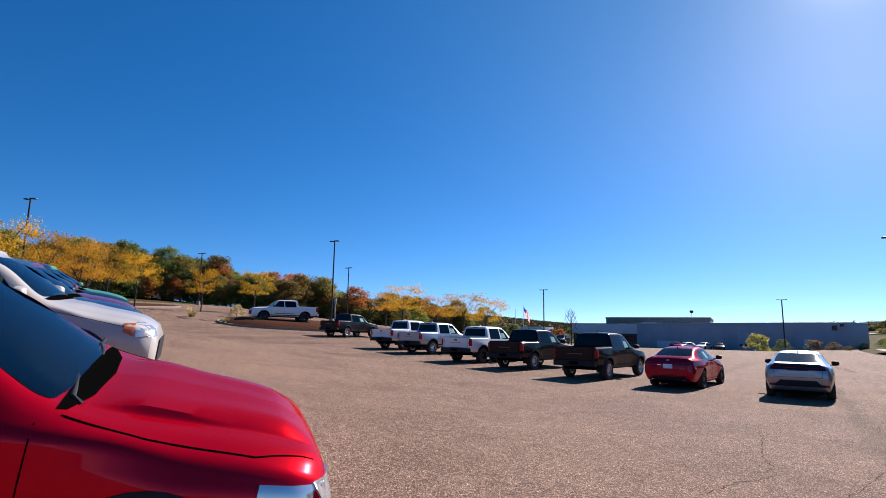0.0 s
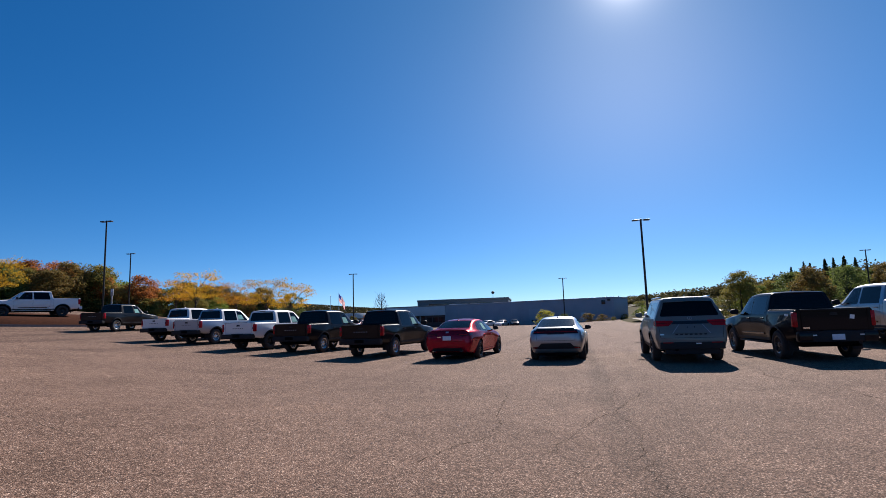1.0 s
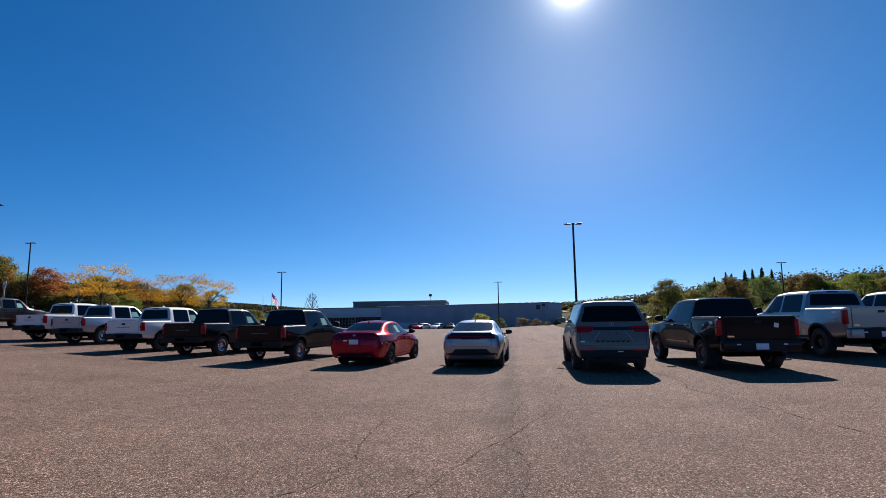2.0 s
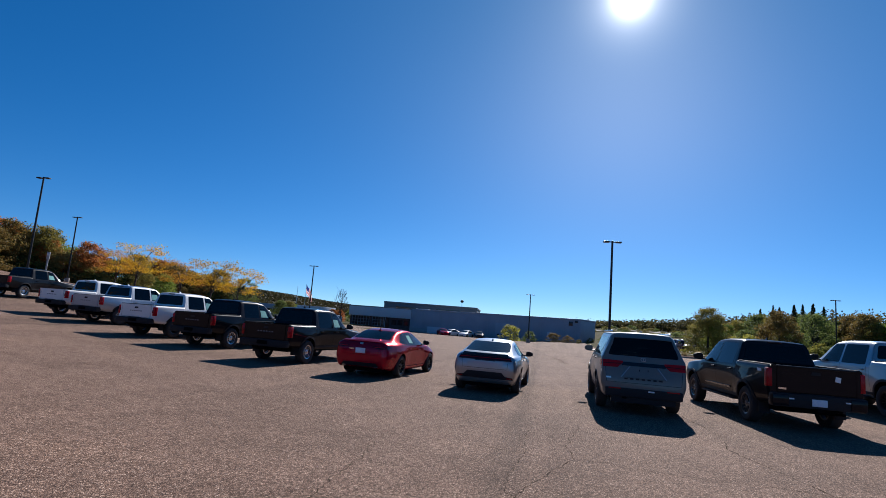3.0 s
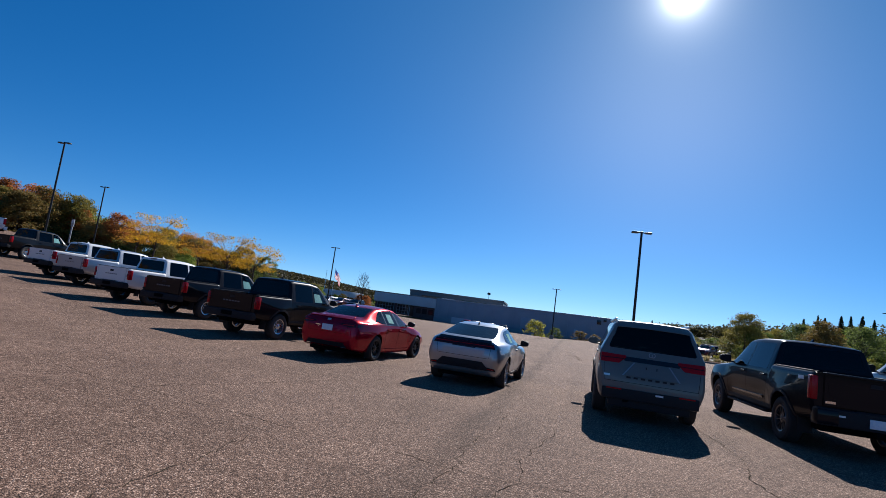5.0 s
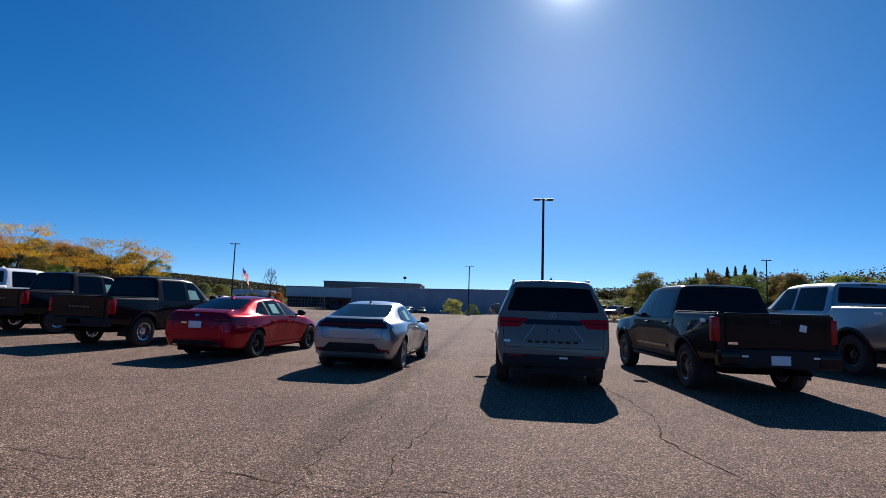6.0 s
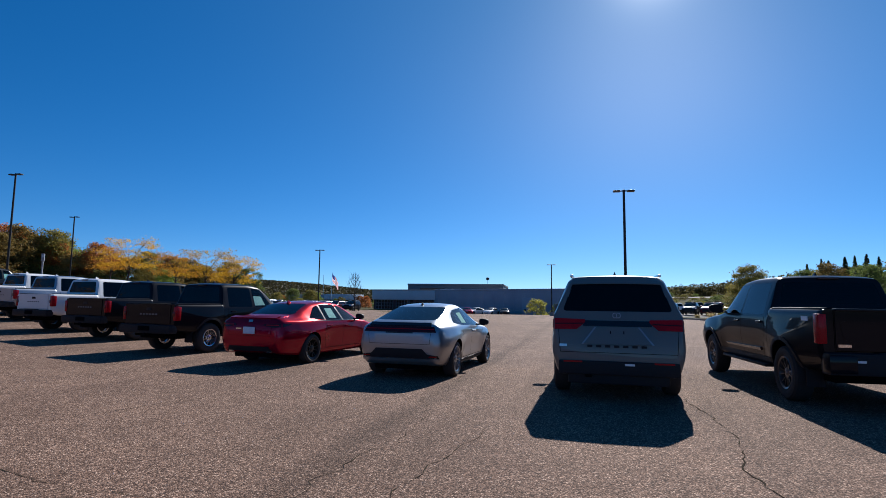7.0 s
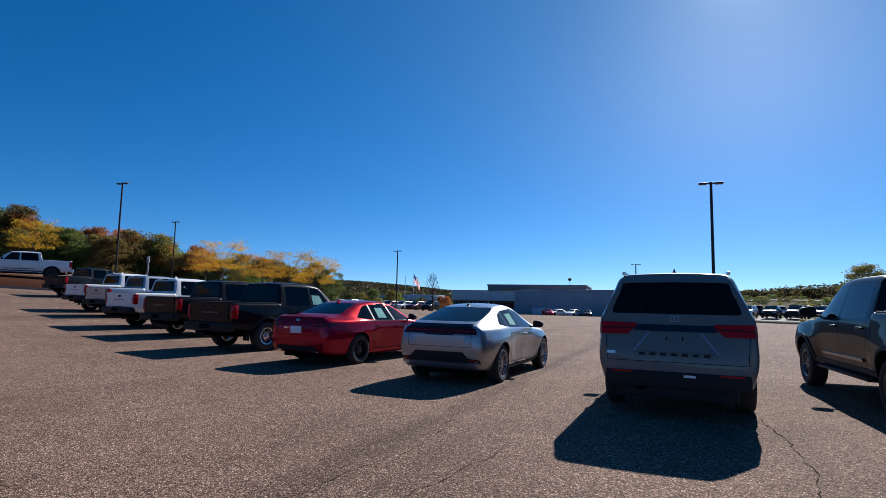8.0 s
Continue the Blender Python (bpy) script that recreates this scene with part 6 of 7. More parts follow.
# concrete road beyond the verge
tagged(part("road", heights(list(range(8, 130, 6)), [90, 93, 96, 99, 102, 106, 110], lambda x, y: far_z(x, y) + 0.1 + 0.25 * smooth(90, 97, y)), mat("pale_concrete", (0.25, 0.23, 0.20), 0.85, spec=0.1, grain=(0.8, (0.30, 0.27, 0.24), 0.6))), "pale concrete car park behind the grass", "road", kind="structure")
tagged(part("road_far", heights(list(range(10, 200, 8)), [170, 172, 174], lambda x, y: far_z(x, y) + 0.25), bpy.data.materials["pale_concrete"]), "pale road crossing the slope", "road", kind="structure")
tagged(part("road_far_upper", heights(list(range(10, 200, 8)), [183, 185, 187], lambda x, y: far_z(x, y) + 0.25), bpy.data.materials["pale_concrete"]), "upper pale road crossing the slope", "road", kind="structure")

# ---- trees ----
def leaf_mat(name, c1, c2, trans=0.5):
    m = bpy.data.materials.new(name)
    m.use_nodes = True
    nt = m.node_tree
    b = nt.nodes["Principled BSDF"]
    b.inputs["Roughness"].default_value = 0.7
    b.inputs["Specular IOR Level"].default_value = 0.2
    g = nt.nodes.new("ShaderNodeNewGeometry")
    mx = nt.nodes.new("ShaderNodeMixRGB")
    mx.inputs[1].default_value, mx.inputs[2].default_value = (*c1, 1), (*c2, 1)
    nt.links.new(g.outputs["Random Per Island"], mx.inputs[0])
    oi = nt.nodes.new("ShaderNodeObjectInfo")
    hs = nt.nodes.new("ShaderNodeHueSaturation")
    r = nt.nodes.new("ShaderNodeMapRange")
    r.inputs["To Min"].default_value, r.inputs["To Max"].default_value = 0.7, 1.3
    nt.links.new(oi.outputs["Random"], r.inputs["Value"])
    nt.links.new(r.outputs[0], hs.inputs["Value"])
    nt.links.new(mx.outputs[0], hs.inputs["Color"])
    nt.links.new(hs.outputs[0], b.inputs["Base Color"])
    t = nt.nodes.new("ShaderNodeBsdfTranslucent")
    nt.links.new(hs.outputs[0], t.inputs[0])
    x = nt.nodes.new("ShaderNodeMixShader")
    x.inputs[0].default_value = trans
    nt.links.new(b.outputs[0], x.inputs[1])
    nt.links.new(t.outputs[0], x.inputs[2])
    nt.links.new(x.outputs[0], nt.nodes["Material Output"].inputs[0])
    return m


L_GREEN = leaf_mat("leaves_green", (0.109, 0.173, 0.033), (0.255, 0.300, 0.055))
L_DARK = leaf_mat("leaves_dark_green", (0.073, 0.105, 0.029), (0.155, 0.182, 0.047))
L_OLIVE = leaf_mat("leaves_olive", (0.155, 0.146, 0.036), (0.309, 0.246, 0.055), 0.4)
L_YELLOW = leaf_mat("leaves_yellow", (0.437, 0.241, 0.011), (0.644, 0.391, 0.029), 0.45)
L_ORANGE = leaf_mat("leaves_orange", (0.322, 0.144, 0.011), (0.506, 0.253, 0.023), 0.45)
L_GOLD = leaf_mat("leaves_gold", (0.391, 0.201, 0.011), (0.598, 0.333, 0.025), 0.45)
L_RUST = leaf_mat("leaves_rust", (0.255, 0.100, 0.033), (0.510, 0.182, 0.046))
L_RUST2 = leaf_mat("leaves_green_brown", (0.137, 0.124, 0.036), (0.328, 0.200, 0.058), 0.4)
L_SPRUCE = leaf_mat("needles", (0.049, 0.067, 0.025), (0.105, 0.119, 0.045), 0.3)
L_LIME = leaf_mat("leaves_lime", (0.196, 0.210, 0.035), (0.392, 0.350, 0.070))
L_STRAW = leaf_mat("straw", (0.322, 0.253, 0.115), (0.460, 0.368, 0.184))
M_BARK = mat("bark", (0.06, 0.048, 0.038), 0.95, grain=(8, (0.03, 0.025, 0.02), 0.8), bump=0.6, bump_scale=30)


def add_leaf(bm, p, size, rnd, droop=0.3):
    a = Vector((rnd.gauss(0, 1), rnd.gauss(0, 1), rnd.gauss(0, 0.6))).normalized()
    b = a.cross(Vector((rnd.gauss(0, 1), rnd.gauss(0, 1), rnd.gauss(0, 1)))).normalized()
    l, w = size * rnd.uniform(0.7, 1.3), size * rnd.uniform(0.45, 0.8)
    bm.faces.new([bm.verts.new(q) for q in (p - a * l * 0.5, p + b * w * 0.5, p + a * l * 0.5, p - b * w * 0.5)])


def tree_meshes(seed, h, spread, clumps, leaves, size, form="round", trunk=0.16):
    """Trunk with limbs, and a crown of many small leaves in uneven clumps, for a tree h high."""
    rnd = random.Random(seed)
    tb, cb = bmesh.new(), bmesh.new()
    lean = Vector((rnd.uniform(-0.1, 0.1), rnd.uniform(-0.1, 0.1), 0)) * h * 0.3
    top = Vector((0, 0, h * (0.95 if form == "cone" else 0.62))) + lean
    add_tube(tb, [(0, 0, -0.3), Vector((0, 0, h * 0.2)) + lean * 0.2, Vector((0, 0, h * 0.4)) + lean * 0.6, top], [trunk * 1.25, trunk, trunk * 0.7, trunk * 0.2], 8)
    for i in range(clumps):
        a = rnd.uniform(0, 2 * math.pi)
        if form == "cone":
            f = (i + rnd.random()) / clumps
            z = h * (0.08 + 0.9 * f)
            rr = spread * (1 - f) ** 0.8 * rnd.uniform(0.35, 1.0) + 0.03
        elif form == "flat":
            z = h * rnd.choice([0.50, 0.62, 0.72, 0.84, 0.93]) + rnd.gauss(0, h * 0.02)
            rr = spread * math.sqrt(max(0.05, 1 - ((z / h - 0.62) / 0.42) ** 2)) * math.sqrt(rnd.random())
        elif form == "low":
            z = h * rnd.uniform(0.05, 0.96)
            rr = spread * math.sqrt(max(0.01, 1 - (z / h) ** 2)) * rnd.uniform(0.4, 1.0)
        else:
            u = rnd.uniform(-1, 1)
            z = h * (0.60 + 0.38 * u)
            rr = spread * math.sqrt(1 - u * u * 0.92) * rnd.uniform(0.5, 1.05)
        c = Vector((math.cos(a) * rr, math.sin(a) * rr, z)) + lean * (z / h)
        if i % 4 == 0 and form != "low":
            s = Vector((0, 0, z * (0.55 if form != "cone" else 0.97))) + lean * 0.5
            m = s.lerp(c, 0.55) + Vector((0, 0, h * 0.03))
            add_tube(tb, [s, m, c], [trunk * 0.38, trunk * 0.22, 0.015], 5, caps=False)
        k = rnd.uniform(0.6, 1.25) * spread * (0.30 if form != "flat" else 0.34)
        if form == "low":
            k *= 1.15 - 0.35 * z / h
        if form == "cone":
            k *= 0.95 - 0.8 * f
        sx, sz = k, k * (0.35 if form == "flat" else 0.7 if form != "cone" else 0.45)
        for _ in range(leaves):
            g = Vector((rnd.gauss(0, 0.5), rnd.gauss(0, 0.5), rnd.gauss(0, 0.5)))
            if g.length > 1.05:
                g *= rnd.uniform(0.5, 1.05) / g.length
            v = Vector((g.x * sx, g.y * sx, g.z * sz))
            q = c + v
            if q.z > 0.05:
                add_leaf(cb, q, size, rnd)
    return fin("trunk", tb, M_BARK, 40), fin("crown", cb, L_GREEN, 0)


KINDS = {
    "round": [tree_meshes(s, 10, 3.6, 80, 90, 0.27) for s in (1, 2, 3, 4)],
    "low": [tree_meshes(s, 10, 3.8, 140, 85, 0.26, "low") for s in (11, 12, 13)],
    "cone": [tree_meshes(s, 10, 2.0, 300, 26, 0.24, "cone") for s in (21, 22)],
    "flat": [tree_meshes(s, 6, 3.3, 40, 75, 0.15, "flat", 0.11) for s in (31, 32, 33)],
    "bush": [tree_meshes(s, 2.5, 1.5, 46, 46, 0.16, "low", 0.05) for s in (41, 42)],
}
BASE_H = {"round": 10, "low": 10, "cone": 10, "flat": 6, "bush": 2.5}
TREE_RND = random.Random(5)


def tree(kind, x, y, top, leaf, label, category="tree", group="", wide=1.0, name="tree", z=None):
    rnd = TREE_RND
    z = far_z(x, y) if z is None else z
    t = thing(name, label, category, group)
    k = (top - z) / BASE_H[kind]
    t.matrix_basis = pose(x, y, z, 0, 0, rnd.uniform(0, 360)) @ Matrix.Diagonal((k * wide, k * wide, k, 1))
    tr, cr = rnd.choice(KINDS[kind])
    part("trunk", tr, None, t)
    c = part("crown", cr, None, t)
    c.material_slots[0].link = "OBJECT"
    c.material_slots[0].material = leaf
    return t


NAMES = {L_GREEN.name: "green", L_DARK.name: "dark green", L_OLIVE.name: "olive green", L_YELLOW.name: "bright yellow", L_ORANGE.name: "orange", L_RUST.name: "rust brown"}
# wood along the slope
EDGE = [(-107.37, -0.98, 19), (-102.16, 14.01, 17.97), (-96.9, 30.1, 15.7), (-93.08, 39.71, 16.11), (-86.97, 51.38, 14.98), (-80.92, 61.95, 13.13), (-74.9, 71.4, 11.37), (-67.28, 75.21, 10.01), (-60.55, 79.72, 8.56), (-52.89, 83.74, 7.25)]
woods_rnd = random.Random(8)
for row in range(5):
    for (x0, y0, t0), (x1, y1, t1) in zip(EDGE, EDGE[1:]):
        n = max(1, round(math.hypot(x1 - x0, y1 - y0) / (3.0 + row * 0.5)))
        for k in range(n):
            f = (k + woods_rnd.random()) / n
            x, y, top = x0 + (x1 - x0) * f, y0 + (y1 - y0) * f, t0 + (t1 - t0) * f
            x, y = x + 3 - row * 2.8 + woods_rnd.uniform(-1.2, 1.2), y + row * 1.2 + woods_rnd.uniform(-1.5, 1.5)
            top = far_z(x, y) + (top - far_z(x, y)) * (woods_rnd.uniform(0.35, 0.75) if row == 0 else woods_rnd.uniform(0.78, 1.03))
            leaf = woods_rnd.choice([L_GREEN, L_DARK, L_OLIVE, L_DARK, L_RUST2, L_OLIVE, L_RUST, L_RUST, L_RUST2, L_RUST2])
            kind = "low" if row < 2 or woods_rnd.random() < 0.5 else "round"
            tree(kind, x, y, top, leaf, (NAMES.get(leaf.name) or "green and brown") + " leafy tree at the edge of the autumn wood", "tree", "trees of the wood", 1.15 if row else 1.5)
# honey locusts and small yellow trees by the lot
for x, y, top, leaf, w in ((-51.26, 6.8, 10.6, L_YELLOW, 0.75), (-49.84, 12.62, 9.6, L_GOLD, 0.75), (-62.16, 26.52, 9.83, L_GOLD, 0.8), (-63.46, 22.77, 9.52, L_GOLD, 0.7), (-54.5, 16.4, 10.5, L_YELLOW, 0.75), (-53.4, 19.4, 9.7, L_GOLD, 0.7), (-54.2, 22.4, 9.5, L_ORANGE, 0.7), (-56.0, 25.6, 9.5, L_GOLD, 0.75), (-57.5, 29.0, 9.3, L_YELLOW, 0.7), (-57.99, 36.65, 8.7, L_GOLD, 0.72), (-58.45, 44.1, 9.21, L_YELLOW, 0.8),
                           (-46.16, 55.1, 6.95, L_ORANGE, 1.0), (-42.22, 53.47, 7.62, L_YELLOW, 0.9), (-38.69, 56.08, 6.34, L_ORANGE, 1.0), (-34.2, 54.72, 6.48, L_YELLOW, 1.05), (-31.83, 56.05, 5.85, L_YELLOW, 1.0)):
    tree("flat", x, y, top, leaf, ("golden yellow" if leaf is L_YELLOW else "orange yellow" if leaf is L_GOLD else "orange") + " honey locust with airy layered branches", "tree", "locust trees by the lot", w)
tree("round", -38.8, 68.5, 5.5, L_DARK, "dark green leafy tree behind the yellow locusts", "tree", "", 0.95)
tree("low", -46.58, 63.15, 5.18, L_GREEN, "green leafy tree behind the yellow locusts", "tree", "", 1.2)
tree("low", -52.08, 66.03, 6.2, L_OLIVE, "olive green tree behind the yellow locusts", "tree", "", 1.1)
tree("low", -41.5, 83.0, 3.4, L_DARK, "dark green shrub beside the far car park", "shrub", "", 1.3, "shrub")
# right-hand side of the lot
def skyline(b):
    """Rise of the tree tops per metre of distance, b degrees to the right of the lot's axis."""
    return mono([-10, 3, 7, 10, 16, 20, 24, 35, 60], [0.022, 0.026, 0.032, 0.037, 0.051, 0.060, 0.067, 0.073, 0.078], b)


def polar(b, d):
    return 0.8 + d * math.sin(radians(b)), 5.8 + d * math.cos(radians(b))


tree("low", 21.3, 88.0, 7.0, L_OLIVE, "dense brownish green tree beyond the kerb", "tree", "", 1.15)
tree("low", 22.6, 90.0, 5.6, L_GREEN, "green tree crowded behind a brownish one", "tree", "", 1.0)
tree("low", 30.2, 87.6, 7.2, L_RUST2, "dense green tree turning brown beyond the kerb", "tree", "", 1.05)
tree("low", 32.0, 90, 5.8, L_DARK, "dark green tree crowded behind a browning one", "tree", "", 1.0)
for b, d, e in ((19.2, 116, 0.069), (19.9, 113, 0.066), (20.8, 118, 0.071), (21.6, 114, 0.072), (22.3, 117, 0.074), (23.0, 121, 0.070), (18.4, 119, 0.062)):
    x, y = polar(b, d)
    tree("cone", x, y, 1.9 + d * e, L_SPRUCE, "dark green spruce on the slope", "spruce", "spruces on the slope", (0.62, 0.8, 0.7)[round(b * 10) % 3], "spruce_tree")
slope_rnd = random.Random(31)
for k in range(70):
    b, d = 15.5 + 36 * (k + slope_rnd.random()) / 70, slope_rnd.uniform(98, 138)
    x, y = polar(b, d)
    top = 1.9 + d * skyline(b) * slope_rnd.uniform(0.45, 0.95)
    leaf = slope_rnd.choice([L_GREEN, L_DARK, L_OLIVE, L_DARK, L_GREEN, L_DARK, L_OLIVE, L_RUST2, L_LIME])
    if top - far_z(x, y) > 2:
        tree(slope_rnd.choice(["low", "low", "round"]), x, y, top, leaf, (NAMES.get(leaf.name) or "green and brown") + " tree on the slope beyond the lot", "tree", "trees on the slope", 1.1)
cb = bmesh.new()
for k in range(620):
    b, d = -6 + 62 * (k + slope_rnd.random()) / 620, slope_rnd.uniform(190, 255)
    x, y = polar(b, d)
    z0, top = far_z(x, y), 1.9 + d * skyline(b) * slope_rnd.uniform(0.80, 1.04)
    if top - z0 > 1.2:
        w, h = slope_rnd.uniform(1.8, 3.4), (top - z0) / 2
        for _ in range(170):
            g = Vector((slope_rnd.gauss(0, 0.5), slope_rnd.gauss(0, 0.5), slope_rnd.gauss(0, 0.45)))
            if g.length < 1:
                add_leaf(cb, Vector((x + g.x * w, y + g.y * w, z0 + h + g.z * h)), 0.85, slope_rnd)
tagged(part("far_treeline", cb, leaf_mat("leaves_treeline", (0.060, 0.064, 0.026), (0.15, 0.125, 0.045), 0.45), smooth=0), "dark green and brown treeline beyond the far road", "trees", kind="stuff")
for k in range(200):
    b, d = 3 + 28 * slope_rnd.random(), slope_rnd.uniform(113, 190)
    x, y = polar(b, d)
    leaf = slope_rnd.choice([L_LIME, L_OLIVE, L_GREEN, L_DARK, L_OLIVE])
    tree("bush", x, y, far_z(x, y) + slope_rnd.uniform(0.5, 1.5), leaf, "low autumn shrub on the grassy slope", "shrub", "shrubs on the slope", slope_rnd.uniform(1.2, 2.6), "shrub")
for x, y, h in ((24.6, 88, 3.2), (25.8, 87, 2.6), (26.9, 89, 3.6), (27.9, 86.6, 2.4), (34.4, 88, 2.6), (35.8, 89, 3.1), (17.5, 85, 0.9)):
    tree("bush", x, y, far_z(x, y) + h, L_LIME, "yellowish green shrub on the grass beyond the kerb", "shrub", "shrubs beyond the kerb", 1.0, "shrub")
for k in range(26):
    x, y = -100 + woods_rnd.random() * 62, 120 + woods_rnd.random() * 70
    if -60 < x < -20 and y < 178:
        continue
    leaf = woods_rnd.choice([L_GREEN, L_DARK, L_OLIVE, L_RUST])
    tree("low", x, y, far_z(x, y) + woods_rnd.uniform(2.6, 4.6), leaf, NAMES[leaf.name] + " small tree between the far buildings", "tree", "trees between the far buildings", 1.4)
for x, y, top, leaf, lab, w in ((-8.2, 112.8, 2.6, L_LIME, "rounded olive green shrub in front of the building", 1.2), (-4.5, 112.4, 1.6, L_DARK, "low dark shrub in front of the building", 1.2), (0.05, 111.4, 1.65, L_RUST2, "dry brown shrub by the building corner", 1.5), (2.7, 110.2, 1.35, L_RUST2, "dry brown shrub by the building corner", 1.5), (4.65, 109.0, 0.8, L_OLIVE, "low shrub by the building corner", 1.4), (11.15, 120.62, 2.77, L_GREEN, "slim green tree beside the building", 0.9),
                                (-50.29, 35.79, 4.37, L_STRAW, "rounded straw-coloured grass clump on the mulch bed", 1.0), (-34.4, 72.74, 1.9, L_OLIVE, "shrub under the lamp post", 1.3)):
    tree("bush", x, y, top, leaf, lab, "shrub", "", w, "shrub")
# a bare young tree beside the far car park
bare = thing("bare_tree", "leafless young tree with fine upright twigs", "tree")
bare.matrix_basis = pose(-32.5, 85.4, ground_z(-32.5, 85.4))
r2 = random.Random(66)
tb = bmesh.new()
add_tube(tb, [(0, 0, -0.2), (0.03, 0, 2.0), (0.0, 0.04, 4.2), (0.05, 0, 5.9)], [0.11, 0.09, 0.05, 0.012], 8)
part("trunk", tb, M_BARK, bare)
for k in range(26):
    a, z0 = k * 2.4 + r2.uniform(-0.3, 0.3), 1.5 + 3.6 * k / 26
    l = (1.9 - 0.3 * (z0 - 1.5)) * r2.uniform(0.7, 1.1)
    e = Vector((math.cos(a) * l * 0.75, math.sin(a) * l * 0.75, z0 + l * 0.95))
    mid = Vector((math.cos(a) * l * 0.42, math.sin(a) * l * 0.42, z0 + l * 0.38))
    tb = bmesh.new()
    add_tube(tb, [(0, 0, z0), mid, e], [0.035, 0.022, 0.008], 5, caps=False)
    for _ in range(7):
        p0 = mid.lerp(e, r2.random())
        add_tube(tb, [p0, p0 + Vector((r2.gauss(0, 0.22), r2.gauss(0, 0.22), r2.uniform(0.2, 0.6)))], [0.014, 0.006], 4, caps=False)
    part("branch", tb, M_BARK, bare)
# far hill woods, too many to count
rnd = random.Random(77)
cb = bmesh.new()
for k in range(1500):
    x, y = rnd.uniform(-480, -110), rnd.uniform(240, 520)
    if math.hypot(x + 300, (y - 420) * 0.8) > 210:
        continue
    z = far_z(x, y)
    for _ in range(80):
        q = Vector((x + rnd.gauss(0, 2.2), y + rnd.gauss(0, 2.2), z + 1.6 + min(rnd.gauss(0, 1.0), 1.3)))
        add_leaf(cb, q, 1.5, rnd)
for k in range(700):
    x, y = rnd.uniform(-110, 420), rnd.uniform(300, 460)
    z = far_z(x, y)
    for _ in range(50):
        add_leaf(cb, Vector((x + rnd.gauss(0, 3), y + rnd.gauss(0, 3), z + 2.2 + rnd.gauss(0, 1.4))), 1.1, rnd)
tagged(part("far_woods", cb, leaf_mat("leaves_far", (0.028, 0.031, 0.014), (0.084, 0.067, 0.025), 0.3), smooth=0), "mixed green and brown woods on the far hills", "woods", kind="stuff")
# dry ornamental grasses
GRASSM = []
for s in (51, 52):
    r2 = random.Random(s)
    gb = bmesh.new()
    for _ in range(130):
        a, b, r = r2.uniform(0, 6.28), r2.uniform(0.1, 0.5), r2.uniform(0.02, 0.22)
        p0 = Vector((math.cos(a) * r, math.sin(a) * r, 0))
        p1 = p0 + Vector((math.cos(a) * b * 0.35, math.sin(a) * b * 0.35, r2.uniform(0.45, 0.7)))
        p2 = p1 + Vector((math.cos(a) * b * 0.7, math.sin(a) * b * 0.7, r2.uniform(0.1, 0.4)))
        w = Vector((-math.sin(a), math.cos(a), 0)) * 0.012
        v = [gb.verts.new(q) for q in (p0 - w, p0 + w, p1 + w, p1 - w, p2)]
        gb.faces.new((v[0], v[1], v[2], v[3])), gb.faces.new((v[3], v[2], v[4]))
    GRASSM.append(fin("blades", gb, L_STRAW, 0))
for k, (x, y) in enumerate([(-42.6, 29.2), (-41.4, 31.6), (-47.3, 29.0), (-48.9, 29.9), (-41.1, 35.5), (14.2, 74.0), (15.4, 74.4), (16.8, 73.8), (18.0, 74.6), (19.4, 74.0), (20.6, 74.7), (22.3, 75.0), (13.6, 78.6), (9.0, 79.5)]):
    g = thing("ornamental_grass", "tuft of dry straw-coloured ornamental grass", "grass tuft", "grass tufts in the beds")
    g.matrix_basis = pose(x, y, ground_z(x, y) + 0.12, 0, 0, k * 77) @ Matrix.Diagonal((1.2, 1.2, (0.5, 0.8, 0.6, 0.95)[k % 4], 1))
    part("blades", GRASSM[k % 2], None, g)
# ---- vehicles in the lot ----
pu = vehicle(MIDTRUCK, "black mid-size pickup truck parked tail out on the asphalt", "pickup truck", "row of pickups")
repaint(place(pu, -8.63, 22.85, -7), M_BLACK)
for x, y, rz, m, lab, sw in ((-12.63, 24.5, -7, M_BLACK, "black mid-size pickup truck with bright alloy wheels in a row", ()), (-15.9, 25.4, -7, M_WHITE, "white mid-size pickup truck with dark wheels in a row", ((M_ALLOY, M_ALLOYDARK),)),
                             (-20.6, 27.6, -7, M_SILVER, "silver mid-size pickup truck in a row", ()), (-23.4, 28.4, -7, M_WHITE, "white mid-size pickup truck with bright alloy wheels in a row", ()), (-32.6, 32.7, 4, M_DARKGREY, "dark grey mid-size pickup truck by the planting bed", ())):
    c = copy_thing(pu, Matrix())
    tagged(c, lab)
    repaint(place(c, x, y, rz), m, ((M_BLACK, m),) + sw)
tu = vehicle(BIGTRUCK, "black full-size pickup truck with white temporary plate", "pickup truck", "large pickups")
repaint(place(tu, 6.12, 20.0, 5), M_BLACK, ((M_ALLOY, M_ALLOYSMOKE),))
for x, y, rz, m, lab, z in ((9.95, 21.7, 7, M_SILVERDARK, "silver full-size pickup truck beside a black one", 0.225), (14.0, 23.9, 8, M_SILVERDARK, "silver full-size pickup truck at the end of the row", None), (-40.4, 35.8, 153.5, M_WHITE, "white full-size pickup truck on a mulch bed", ground_z(-40.4, 35.8) + 0.55)):
    c = copy_thing(tu, Matrix())
    tagged(c, lab)
    repaint(place(c, x, y, rz, z, 0, 0), m, ((M_BLACK, m), (M_ALLOYSMOKE, M_ALLOYDARK)))
sedan = vehicle(SEDAN, "bright red sedan with smoked tail lights and black wheels", "car")
repaint(place(sedan, -4.95, 21.8, -5), M_RED)
